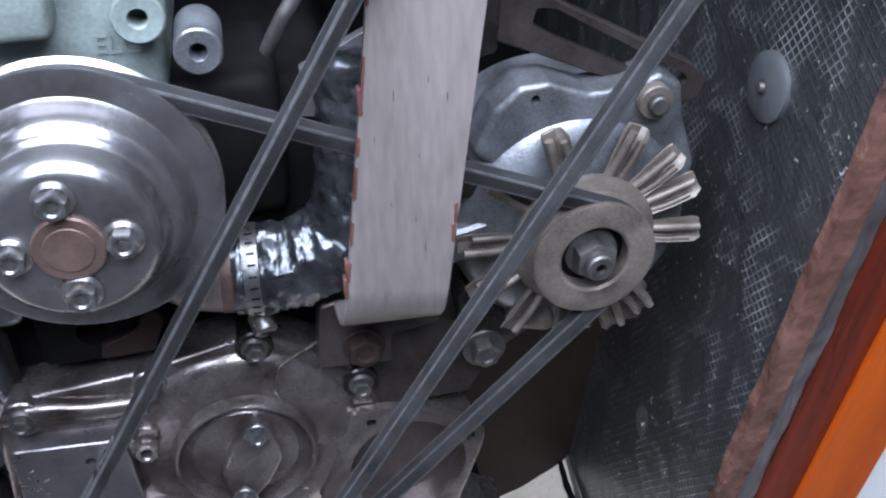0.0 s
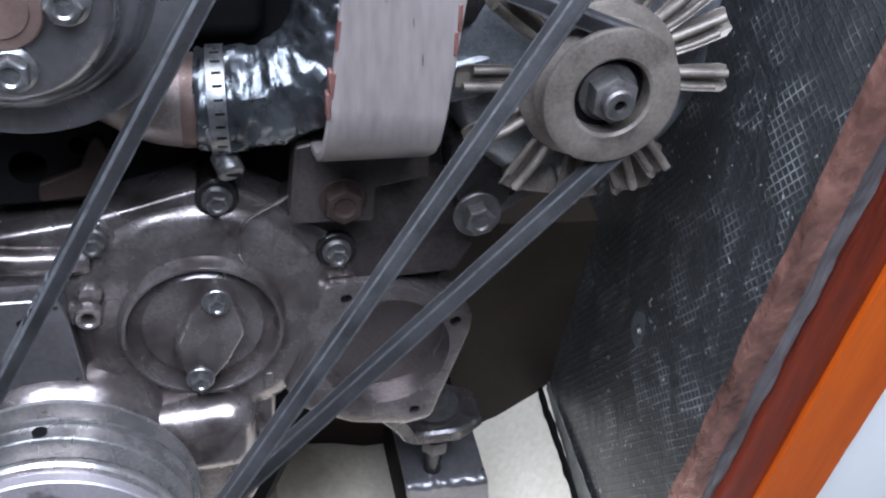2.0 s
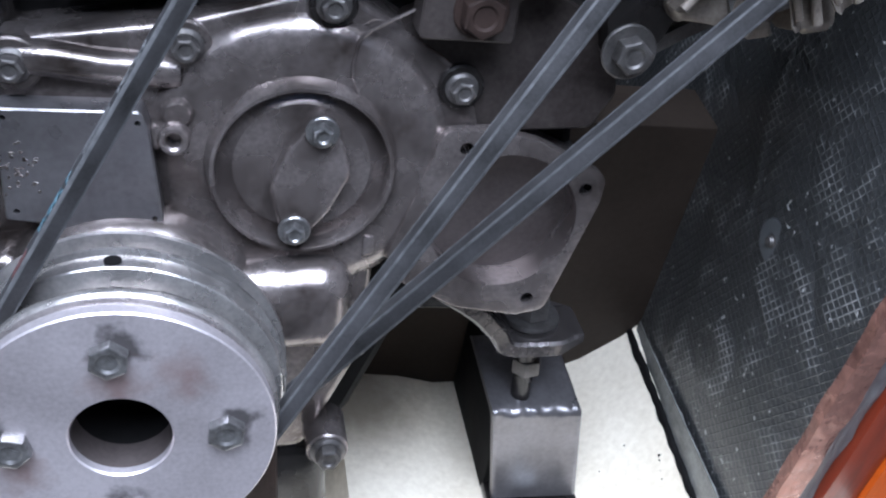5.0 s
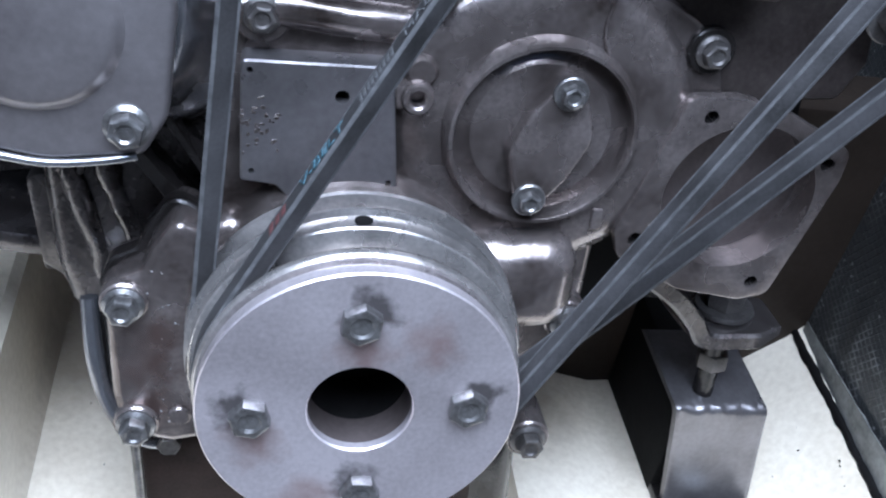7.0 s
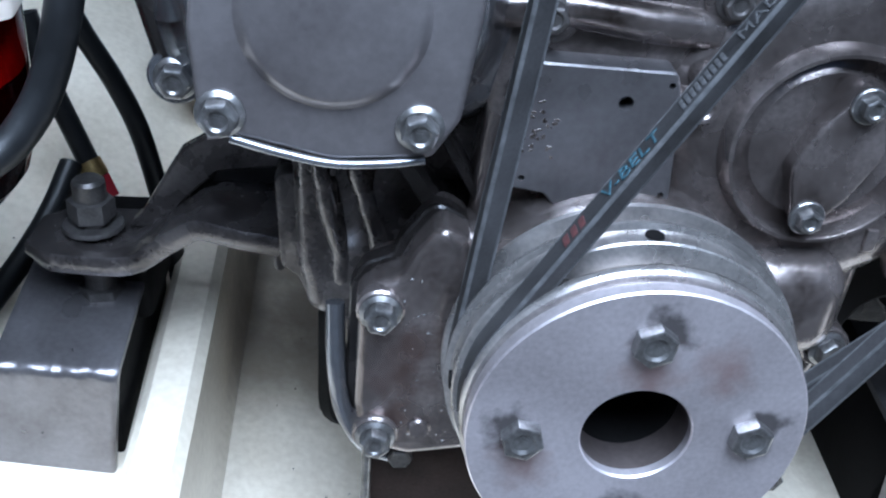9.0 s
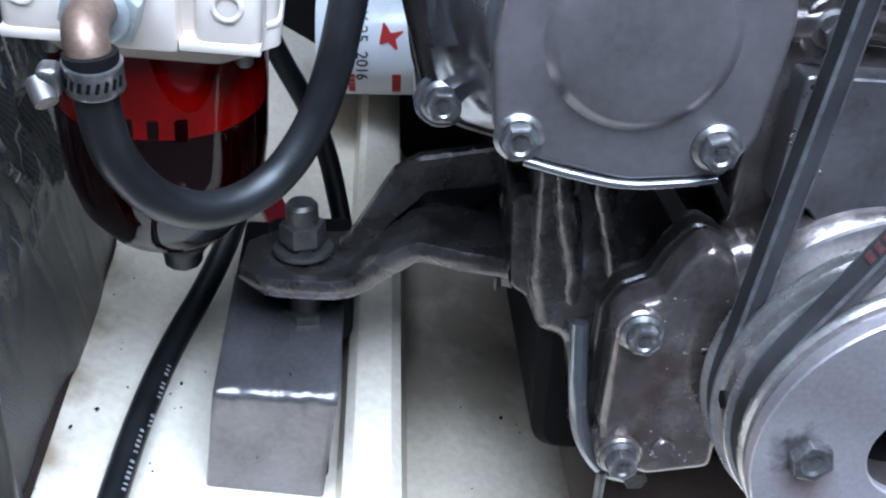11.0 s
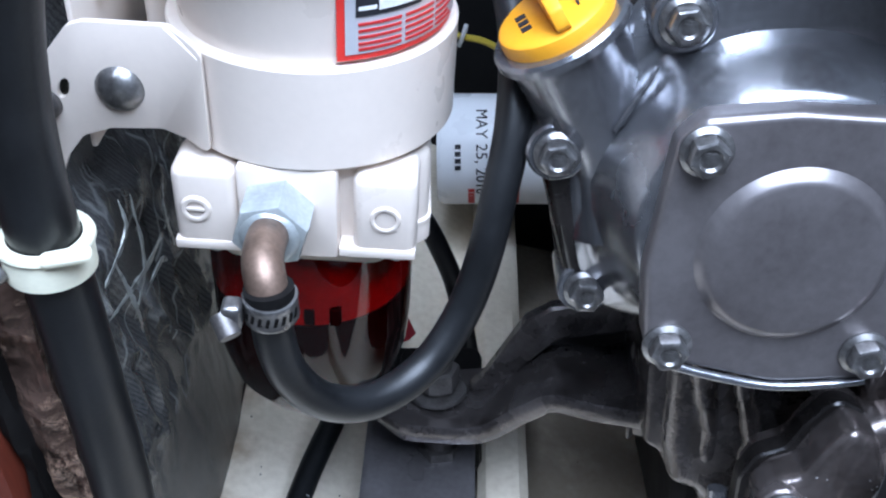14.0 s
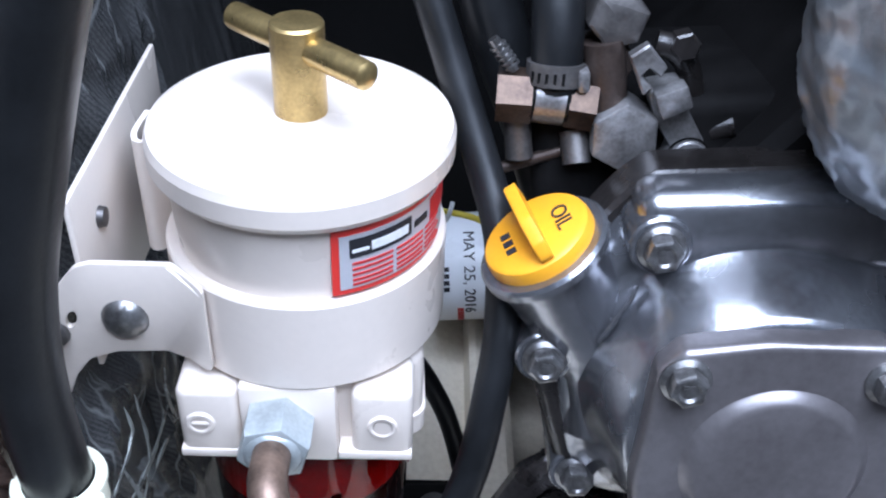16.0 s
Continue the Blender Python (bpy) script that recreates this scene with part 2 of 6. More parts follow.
def foil():
    """Black reinforced foil: a diamond scrim of raised threads and worn bright flecks."""
    m = bpy.data.materials.new("black_reinforced_foil")
    m.use_nodes = True
    n, l = m.node_tree.nodes, m.node_tree.links
    b = n["Principled BSDF"]
    co = n.new("ShaderNodeTexCoord")
    height = None
    for turn in (58, -20):
        mp = n.new("ShaderNodeMapping")
        mp.inputs["Rotation"].default_value = (radians(turn), 0, 0)
        l.new(co.outputs["Object"], mp.inputs["Vector"])
        w = n.new("ShaderNodeTexWave")
        w.bands_direction = "Z"
        w.inputs["Scale"].default_value, w.inputs["Distortion"].default_value = 60, 0.5
        w.inputs["Detail Scale"].default_value = 3
        l.new(mp.outputs[0], w.inputs["Vector"])
        p = n.new("ShaderNodeMath")
        p.operation = "POWER"
        p.inputs[1].default_value = 14
        l.new(w.outputs["Fac"], p.inputs[0])
        if height is None:
            height = p
        else:
            mx = n.new("ShaderNodeMath")
            mx.operation = "MAXIMUM"
            l.new(height.outputs[0], mx.inputs[0])
            l.new(p.outputs[0], mx.inputs[1])
            height = mx
    wr = n.new("ShaderNodeTexNoise")
    wr.inputs["Scale"].default_value, wr.inputs["Detail"].default_value, wr.inputs["Distortion"].default_value = 16, 8, 2.0
    l.new(co.outputs["Object"], wr.inputs["Vector"])
    fl = n.new("ShaderNodeTexNoise")
    fl.inputs["Scale"].default_value, fl.inputs["Detail"].default_value = 190, 2
    l.new(co.outputs["Object"], fl.inputs["Vector"])
    worn = n.new("ShaderNodeMath")
    worn.operation = "MULTIPLY"
    l.new(height.outputs[0], worn.inputs[0])
    gate = n.new("ShaderNodeMapRange")
    gate.inputs["From Min"].default_value, gate.inputs["From Max"].default_value = 0.51, 0.77
    l.new(wr.outputs[0], gate.inputs[0])
    l.new(gate.outputs[0], worn.inputs[1])
    speck = n.new("ShaderNodeMapRange")
    speck.inputs["From Min"].default_value, speck.inputs["From Max"].default_value = 0.69, 0.73
    l.new(fl.outputs[0], speck.inputs[0])
    add = n.new("ShaderNodeMath")
    add.operation, add.use_clamp = "ADD", True
    l.new(worn.outputs[0], add.inputs[0])
    l.new(speck.outputs[0], add.inputs[1])
    ramp = n.new("ShaderNodeValToRGB")
    ramp.color_ramp.elements[0].color, ramp.color_ramp.elements[1].color = (0.06, 0.0615, 0.0625, 1), (0.55, 0.55, 0.55, 1)
    l.new(add.outputs[0], ramp.inputs[0])
    l.new(ramp.outputs[0], b.inputs["Base Color"])
    b.inputs["Metallic"].default_value = 0.4
    b.inputs["Coat Weight"].default_value, b.inputs["Coat Roughness"].default_value = 0.85, 0.24
    rr = n.new("ShaderNodeMapRange")
    rr.inputs["To Min"].default_value, rr.inputs["To Max"].default_value = 0.2, 0.5
    l.new(wr.outputs[0], rr.inputs[0])
    l.new(rr.outputs[0], b.inputs["Roughness"])
    b1 = n.new("ShaderNodeBump")
    b1.inputs["Strength"].default_value, b1.inputs["Distance"].default_value = 0.5, 0.0009
    l.new(height.outputs[0], b1.inputs["Height"])
    b2 = n.new("ShaderNodeBump")
    b2.inputs["Strength"].default_value, b2.inputs["Distance"].default_value = 0.5, 0.008
    l.new(wr.outputs[0], b2.inputs["Height"])
    l.new(b1.outputs[0], b2.inputs["Normal"])
    l.new(b2.outputs[0], b.inputs["Normal"])
    return m


FOIL = foil()


def creased(glints=False):
    """Loose black plastic-faced foil: sharp upright creases that catch the light over a fine ribbed weave."""
    m = bpy.data.materials.new("glint_streaked_foil" if glints else "creased_black_foil")
    m.use_nodes = True
    n, l = m.node_tree.nodes, m.node_tree.links
    b = n["Principled BSDF"]
    co = n.new("ShaderNodeTexCoord")
    mp = n.new("ShaderNodeMapping")
    mp.inputs["Scale"].default_value = (1, 2.4, 0.7)
    l.new(co.outputs["Object"], mp.inputs["Vector"])
    big = n.new("ShaderNodeTexNoise")
    big.noise_type = "RIDGED_MULTIFRACTAL"
    big.inputs["Scale"].default_value, big.inputs["Detail"].default_value, big.inputs["Distortion"].default_value = 11, 3, 1.2
    l.new(mp.outputs[0], big.inputs["Vector"])
    rib = n.new("ShaderNodeTexWave")
    rib.bands_direction = "Z"
    rib.inputs["Scale"].default_value, rib.inputs["Distortion"].default_value, rib.inputs["Detail Scale"].default_value = 150, 5.0, 6
    tilt = n.new("ShaderNodeMapping")
    tilt.inputs["Rotation"].default_value = (radians(62), 0, 0)
    l.new(co.outputs["Object"], tilt.inputs["Vector"])
    l.new(tilt.outputs[0], rib.inputs["Vector"])
    ramp = n.new("ShaderNodeValToRGB")
    ramp.color_ramp.elements[0].color, ramp.color_ramp.elements[1].color = (0.05, 0.051, 0.052, 1), (0.1, 0.1, 0.1, 1)
    l.new(rib.outputs["Fac"], ramp.inputs[0])
    l.new(ramp.outputs[0], b.inputs["Base Color"])
    # pale lines in the colour stand for light caught along the creases
    if glints:
        bend = n.new("ShaderNodeTexNoise")
        bend.inputs["Scale"].default_value, bend.inputs["Detail"].default_value = 14, 3
        l.new(co.outputs["Object"], bend.inputs["Vector"])
        off = n.new("ShaderNodeVectorMath")
        off.operation = "MULTIPLY_ADD"
        off.inputs[1].default_value = (0.06, 0.06, 0.06)
        l.new(bend.outputs["Color"], off.inputs[0])
        l.new(co.outputs["Object"], off.inputs[2])
        lay = n.new("ShaderNodeMapping")
        lay.inputs["Rotation"].default_value, lay.inputs["Scale"].default_value = (radians(-14), 0, 0), (0.2, 1, 0.2)
        l.new(off.outputs[0], lay.inputs["Vector"])
        cell = n.new("ShaderNodeTexVoronoi")
        cell.feature = "DISTANCE_TO_EDGE"
        cell.inputs["Scale"].default_value = 58
        l.new(lay.outputs[0], cell.inputs["Vector"])
        line = n.new("ShaderNodeMapRange")
        line.inputs["From Min"].default_value, line.inputs["From Max"].default_value = 0.04, 0.0
        l.new(cell.outputs["Distance"], line.inputs[0])
        some = n.new("ShaderNodeMapRange")
        some.inputs["From Min"].default_value, some.inputs["From Max"].default_value = 0.42, 0.6
        l.new(bend.outputs[0], some.inputs[0])
        both = n.new("ShaderNodeMath")
        both.operation = "MULTIPLY"
        l.new(line.outputs[0], both.inputs[0])
        l.new(some.outputs[0], both.inputs[1])
        pale = n.new("ShaderNodeMix")
        pale.data_type = "RGBA"
        pale.inputs[7].default_value = (0.3, 0.305, 0.3, 1)
        l.new(both.outputs[0], pale.inputs[0])
        l.new(ramp.outputs[0], pale.inputs[6])
        l.new(pale.outputs[2], b.inputs["Base Color"])
    b.inputs["Metallic"].default_value, b.inputs["Roughness"].default_value = 0.3, 0.24
    b1 = n.new("ShaderNodeBump")
    b1.inputs["Strength"].default_value, b1.inputs["Distance"].default_value = 0.35, 0.0005
    l.new(rib.outputs["Fac"], b1.inputs["Height"])
    b2 = n.new("ShaderNodeBump")
    b2.inputs["Strength"].default_value, b2.inputs["Distance"].default_value = 0.8, 0.006
    l.new(big.outputs[0], b2.inputs["Height"])
    l.new(b1.outputs[0], b2.inputs["Normal"])
    l.new(b2.outputs[0], b.inputs["Normal"])
    return m


def smudged(base, spots, r0, r1, color, amount):
    """A copy of a material with soft uneven dirt about some places."""
    m = base.copy()
    m.name = base.name + "_smudged"
    n, l = m.node_tree.nodes, m.node_tree.links
    b = n["Principled BSDF"]
    old = b.inputs["Base Color"].links[0].from_socket
    co = n.new("ShaderNodeTexCoord")
    nz = n.new("ShaderNodeTexNoise")
    nz.inputs["Scale"].default_value, nz.inputs["Detail"].default_value = 90, 5
    l.new(co.outputs["Object"], nz.inputs["Vector"])
    total = None
    for p in spots:
        d = n.new("ShaderNodeVectorMath")
        d.operation = "DISTANCE"
        d.inputs[1].default_value = p
        l.new(co.outputs["Object"], d.inputs[0])
        a = n.new("ShaderNodeMath")
        a.operation = "MULTIPLY_ADD"
        a.inputs[1].default_value = 0.03
        l.new(nz.outputs[0], a.inputs[0])
        l.new(d.outputs["Value"], a.inputs[2])
        f = n.new("ShaderNodeMapRange")
        f.inputs["From Min"].default_value, f.inputs["From Max"].default_value = r0 + 0.015, r1 + 0.015
        f.inputs["To Min"].default_value, f.inputs["To Max"].default_value = amount, 0
        l.new(a.outputs[0], f.inputs[0])
        if total is None:
            total = f.outputs[0]
        else:
            mx = n.new("ShaderNodeMath")
            mx.operation = "MAXIMUM"
            l.new(total, mx.inputs[0])
            l.new(f.outputs[0], mx.inputs[1])
            total = mx.outputs[0]
    mix = n.new("ShaderNodeMix")
    mix.data_type = "RGBA"
    mix.inputs[7].default_value = (*color, 1)
    l.new(total, mix.inputs[0])
    l.new(old, mix.inputs[6])
    l.new(mix.outputs[2], b.inputs["Base Color"])
    return m


CREASED = creased()
GLINTED = creased(True)


def glass(name, color, rough=0.03):
    m = bpy.data.materials.new(name)
    m.use_nodes = True
    b = m.node_tree.nodes["Principled BSDF"]
    b.inputs["Base Color"].default_value = (*color, 1)
    b.inputs["Roughness"].default_value, b.inputs["Transmission Weight"].default_value, b.inputs["IOR"].default_value = rough, 1.0, 1.33
    return m


BOWLGLASS = glass("red_clear_bowl", (0.3, 0.005, 0.005))
FUEL = mat("dark_red_fuel", (0.008, 0.0008, 0.0008), 0.5, bump=0, vary=0.3, spec=0.0)
REDFUEL = mat("bright_red_plastic_insert", (0.29, 0.009, 0.007), 0.5, bump=0.05, vary=0.45, blotch=20, spec=0.1)

WORNEDGE = mat("frayed_belt_edge", (0.06, 0.06, 0.062), 0.7, 0.0, 90, 0.3, 0.0004, 0.6, 60)
PALEPAINT = mat("pale_paint_fleck", (0.3, 0.3, 0.3), 0.4, 0.3, bump=0)

# ---- mesh helpers ----
ENG = pose(0, 0, 0.22, 0, -4) @ pose(0, 0, 0, -8)


def part(name, bm, material, parent=None, label="", smooth=38, at=None):
    """Links a bmesh as one mesh object."""
    bmesh.ops.recalc_face_normals(bm, faces=bm.faces)
    me = bpy.data.meshes.new(name)
    bm.to_mesh(me)
    bm.free()
    me.materials.append(material)
    if smooth:
        me.shade_smooth()
        me.set_sharp_from_angle(angle=radians(smooth))
    ob = new(name, me)
    if parent:
        ob.parent = parent
    if at is not None:
        ob.matrix_basis = at
    return tagged(ob, label)


def share(name, mesh, parent, at, label=""):
    ob = new(name, mesh)
    ob.parent, ob.matrix_basis = parent, at
    return tagged(ob, label)


def thing(name, label, category, at=None, group="", kind=""):
    ob = new(name)
    ob.empty_display_size = 0.02
    if at is not None:
        ob.matrix_basis = at
    return tagged(ob, label, category, group, kind)


def lathe(profile, seg=64, c=(0, 0), bm=None, closed=False):
    """Turns a profile of (radius, y) about the Y axis through (x, z) = c."""
    bm = bm or bmesh.new()
    rings = []
    for r, y in profile:
        if r < 1e-6:
            rings.append([bm.verts.new((c[0], y, c[1]))])
        else:
            rings.append([bm.verts.new((c[0] + r * math.cos(2 * math.pi * i / seg), y, c[1] + r * math.sin(2 * math.pi * i / seg))) for i in range(seg)])
    pairs = list(zip(rings, rings[1:])) + ([(rings[-1], rings[0])] if closed else [])
    for a, b in pairs:
        for i in range(seg):
            j = (i + 1) % seg
            if len(a) == 1 and len(b) == 1:
                continue
            if len(a) == 1:
                bm.faces.new((a[0], b[i], b[j]))
            elif len(b) == 1:
                bm.faces.new((a[i], a[j], b[0]))
            else:
                bm.faces.new((a[i], a[j], b[j], b[i]))
    return bm


def upright(bm):
    """Turns what was made about Y so that it stands about Z (y becomes z)."""
    bmesh.ops.transform(bm, matrix=Matrix.Rotation(radians(-90), 4, "X"), verts=bm.verts)
    return bm


def rounded(points, r, n=5):
    """A polygon with its corners rounded; r is one radius or one for each corner."""
    out = []
    k = len(points)
    for i, p in enumerate(points):
        p = Vector(p)
        a, b = Vector(points[i - 1]) - p, Vector(points[(i + 1) % k]) - p
        rad = r[i] if isinstance(r, (list, tuple)) else r
        ang = a.angle(b)
        d = min(rad / max(math.tan(ang / 2), 1e-3), a.length * 0.48, b.length * 0.48)
        p0, p1 = p + a.normalized() * d, p + b.normalized() * d
        for j in range(n + 1):
            t = j / n
            out.append(tuple(p0 * (1 - t) ** 2 + p * 2 * t * (1 - t) + p1 * t * t))
    return out


def circle(cx, cz, r, n=24, a0=0.0):
    return [(cx + r * math.cos(a0 + 2 * math.pi * i / n), cz + r * math.sin(a0 + 2 * math.pi * i / n)) for i in range(n)]


def area2(pts):
    return sum(p[0] * q[1] - q[0] * p[1] for p, q in zip(pts, pts[1:] + pts[:1]))


def inset(pts, d):
    if area2(pts) < 0:
        pts = pts[::-1]
    out = []
    k = len(pts)
    for i in range(k):
        a, p, b = Vector(pts[i - 1]), Vector(pts[i]), Vector(pts[(i + 1) % k])
        e1, e2 = (p - a), (b - p)
        n1, n2 = Vector((-e1.y, e1.x)), Vector((-e2.y, e2.x))
        nn = (n1.normalized() if n1.length > 1e-9 else n2.normalized()) + (n2.normalized() if n2.length > 1e-9 else n1.normalized())
        nn = nn.normalized() if nn.length > 1e-6 else n1.normalized()
        out.append((p.x + nn.x * d, p.y + nn.y * d))
    return out


def prism(outline, y0, y1, holes=(), chamfer=0.0015, bm=None, steps=1):
    """A plate with outline (x, z) from y0 (front, with eased edges) to y1 (back), and holes through it."""
    bm = bm or bmesh.new()
    if area2(outline) < 0:
        outline = outline[::-1]

    def loop(pts, y):
        return [bm.verts.new((p[0], y, p[1])) for p in pts]

    def wall(a, b):
        for i in range(len(a)):
            j = (i + 1) % len(a)
            bm.faces.new((a[i], a[j], b[j], b[i]))

    rings = [loop(outline, y1)]
    for s in range(steps + 1):
        f = s / steps * math.pi / 2
        rings.append(loop(inset(outline, chamfer * (1 - math.cos(f))) if chamfer else outline, y0 + chamfer * (1 - math.sin(f))))
    for a, b in zip(rings, rings[1:]):
        wall(a, b)
    hf, hb = [], []
    for h in holes:
        f, b = loop(h, y0), loop(h, y1)
        wall(f, b)
        hf.append(f)
        hb.append(b)
    for lead, inner in ((rings[-1], hf), (rings[0], hb)):
        if inner:
            edges = []
            for ring in (lead, *inner):
                for i in range(len(ring)):
                    e = bm.edges.get((ring[i], ring[(i + 1) % len(ring)]))
                    edges.append(e or bm.edges.new((ring[i], ring[(i + 1) % len(ring)])))
            bmesh.ops.triangle_fill(bm, use_beauty=True, edges=edges)
        else:
            bm.faces.new(lead)
    return bm


def box(x0, x1, y0, y1, z0, z1, bevel=0.002, seg=2, bm=None):
    bm = bm or bmesh.new()
    r = bmesh.ops.create_cube(bm, size=1, matrix=Matrix.Translation(((x0 + x1) / 2, (y0 + y1) / 2, (z0 + z1) / 2)) @ Matrix.Diagonal((x1 - x0, y1 - y0, z1 - z0, 1)))
    if bevel:
        es = list({e for v in r["verts"] for e in v.link_edges})
        bmesh.ops.bevel(bm, geom=es, offset=bevel, segments=seg, profile=0.5, affect="EDGES")
    return bm


def smooth_path(points, n=8):
    """A Catmull-Rom line through the points."""
    p = [Vector(q) for q in points]
    p = [p[0] * 2 - p[1]] + p + [p[-1] * 2 - p[-2]]
    out = []
    for i in range(1, len(p) - 2):
        for j in range(n):
            t = j / n
            a, b, c, d = p[i - 1], p[i], p[i + 1], p[i + 2]
            out.append(0.5 * ((2 * b) + (c - a) * t + (2 * a - 5 * b + 4 * c - d) * t * t + (3 * b - a - 3 * c + d) * t ** 3))
    return out + [p[-2]]


def sweep(path, section, up=(0, 0, 1), closed=False, caps=True, bm=None, scale=None):
    """Sweeps a section of (side, up) along a path."""
    bm = bm or bmesh.new()
    rings = []
    n = len(path)
    u = Vector(up)
    for i, p in enumerate(path):
        a = path[i - 1] if (i or closed) else path[i]
        b = path[(i + 1) % n] if (i < n - 1 or closed) else path[i]
        t = (Vector(b) - Vector(a)).normalized()
        side = t.cross(u)
        if side.length < 0.05:
            side = t.cross(Vector((1, 0, 0)))
        side.normalize()
        v = side.cross(t).normalized()
        s = scale(i / max(1, n - 1)) if scale else 1
        rings.append([bm.verts.new(Vector(p) + side * x * s + v * y * s) for x, y in section])
    k = len(section)
    for i in range(n if closed else n - 1):
        a, b = rings[i], rings[(i + 1) % n]
        for j in range(k):
            bm.faces.new((a[j], a[(j + 1) % k], b[(j + 1) % k], b[j]))
    if caps and not closed:
        bm.faces.new(rings[0])
        bm.faces.new(rings[-1][::-1])
    return bm


def tube(points, r, seg=18, n=8, up=(0, 0, 1), scale=None, bm=None, caps=True):
    return sweep(smooth_path(points, n), circle(0, 0, r, seg), up, bm=bm, scale=scale, caps=caps)


def crinkle(bm, amount, scale, seed=0.0):
    """Moves vertices along their normals by noise."""
    bm.normal_update()
    for v in bm.verts:
        v.co += v.normal * amount * noise.fractal(v.co * scale + Vector((seed, seed, 0)), 1.0, 2.0, 3)
    return bm


# hexagon bolts, each head as shared mesh data; the head points to -Y
def bolt_mesh(name, across, head, flange, washer=0.0, material=STEEL):
    """A flanged hexagon bolt head of the given width across flats, seated at y = 0."""
    bm = bmesh.new()
    y = 0.0
    if washer:
        lathe([(0, 0), (washer, 0), (washer, -0.0012), (washer - 0.0006, -0.0018), (0, -0.0018)], 28, bm=bm)
        y = -0.0018
    if flange:
        lathe([(0, y), (flange, y), (flange, y - 0.0012), (flange * 0.8, y - 0.0026), (0, y - 0.0026)], 28, bm=bm)
        y -= 0.0024
    r = across / math.sqrt(3)
    corners = rounded(circle(0, 0, r, 6, 0.3), 0.0007, 2)
    prism(corners, y - head, y, [circle(0, 0, across * 0.33, 18)], 0.0013, bm=bm, steps=2)
    lathe([(0, y - head + 0.0013), (across * 0.26, y - head + 0.0012), (across * 0.335, y - head + 0.0003)], 18, bm=bm)
    for w in (0.14, 0.05):
        prism([(-across * 0.16, w * across - 0.0004), (across * (0.02 + w), w * across - 0.0004), (across * (0.02 + w), w * across + 0.0004), (-across * 0.16, w * across + 0.0004)], y - head + 0.0009, y - head + 0.0014, chamfer=0, bm=bm)
    bmesh.ops.recalc_face_normals(bm, faces=bm.faces)
    me = bpy.data.meshes.new(name)
    bm.to_mesh(me)
    bm.free()
    me.materials.append(material)
    me.shade_smooth()
    me.set_sharp_from_angle(angle=radians(30))
    return me


BOLT = bolt_mesh("bolt", 0.0125, 0.0058, 0.0091)
BOLT_WASHER = bolt_mesh("washer_bolt", 0.0125, 0.0065, 0, 0.0115)
BOLT_BIG = bolt_mesh("large_bolt", 0.0165, 0.0075, 0)
BOLT_CRANK = bolt_mesh("crank_bolt", 0.0155, 0.0052, 0, 0.0, STEEL)
BOLT_SMALL = bolt_mesh("small_bolt", 0.0095, 0.005, 0, 0.0078)
BOLT_MID = bolt_mesh("dull_middle_bolt", 0.0108, 0.0055, 0.0080, material=DULLSTEEL)
BOLT_DULL = bolt_mesh("dull_bolt", 0.0125, 0.0065, 0.0098, material=DULLSTEEL)
BOLT_WDULL = bolt_mesh("dull_washer_bolt", 0.0155, 0.008, 0, 0.0135, material=DULLSTEEL)
BOLT_RUST = bolt_mesh("rusty_bolt", 0.018, 0.008, 0, 0.0125, material=RUST)


def bolt(parent, mesh, x, y, z, spin=None, tilt=(0, 0)):
    spin = random.uniform(0, 60) if spin is None else spin
    return share("bolt", mesh, parent, Matrix.Translation((x, y, z)) @ Euler((radians(tilt[0]), 0, radians(tilt[1]))).to_matrix().to_4x4() @ Matrix.Rotation(radians(spin), 4, "Y"))


def stub(x, z, r, y0, y1, seg=20, inner=0.0):
    """A short round boss facing -Y, with a hole if inner is given."""
    if inner:
        return lathe([(inner, y1), (inner, y0 + 0.0008), (inner + 0.0006, y0), (r - 0.001, y0), (r, y0 + 0.001), (r, y1)], seg, (x, z))
    return lathe([(0, y0), (r - 0.001, y0), (r, y0 + 0.001), (r, y1), (0, y1)], seg, (x, z))


def smear(parent, x, y, z, w, h, material, seed, name="grease_smear"):
    """A thin uneven film on a face towards -Y."""
    pts = []
    for k in range(26):
        a = 2 * math.pi * k / 26
        r = 0.75 + 0.5 * noise.noise(Vector((math.cos(a) * 1.6, math.sin(a) * 1.6, seed)))
        pts.append((x + w * r * math.cos(a), z + h * r * math.sin(a)))
    return part(name, prism(pts, y - 0.00012, y + 0.0004, chamfer=0.00008), material, parent)


def lettering(name, text, size, material, parent, at, label="", extrude=0.0003):
    cu = bpy.data.curves.new(name, "FONT")
    cu.body, cu.size, cu.extrude, cu.align_x, cu.align_y, cu.resolution_u = text, size, extrude, "CENTER", "CENTER", 3
    ob = bpy.data.objects.new("draft", cu)
    scene.collection.objects.link(ob)
    me = bpy.data.meshes.new_from_object(ob.evaluated_get(bpy.context.evaluated_depsgraph_get()))
    bpy.data.objects.remove(ob)
    me.materials.clear()
    me.materials.append(material)
    out = new(name, me)
    out.parent, out.matrix_basis = parent, at
    return tagged(out, label)

# ---- the setting ----


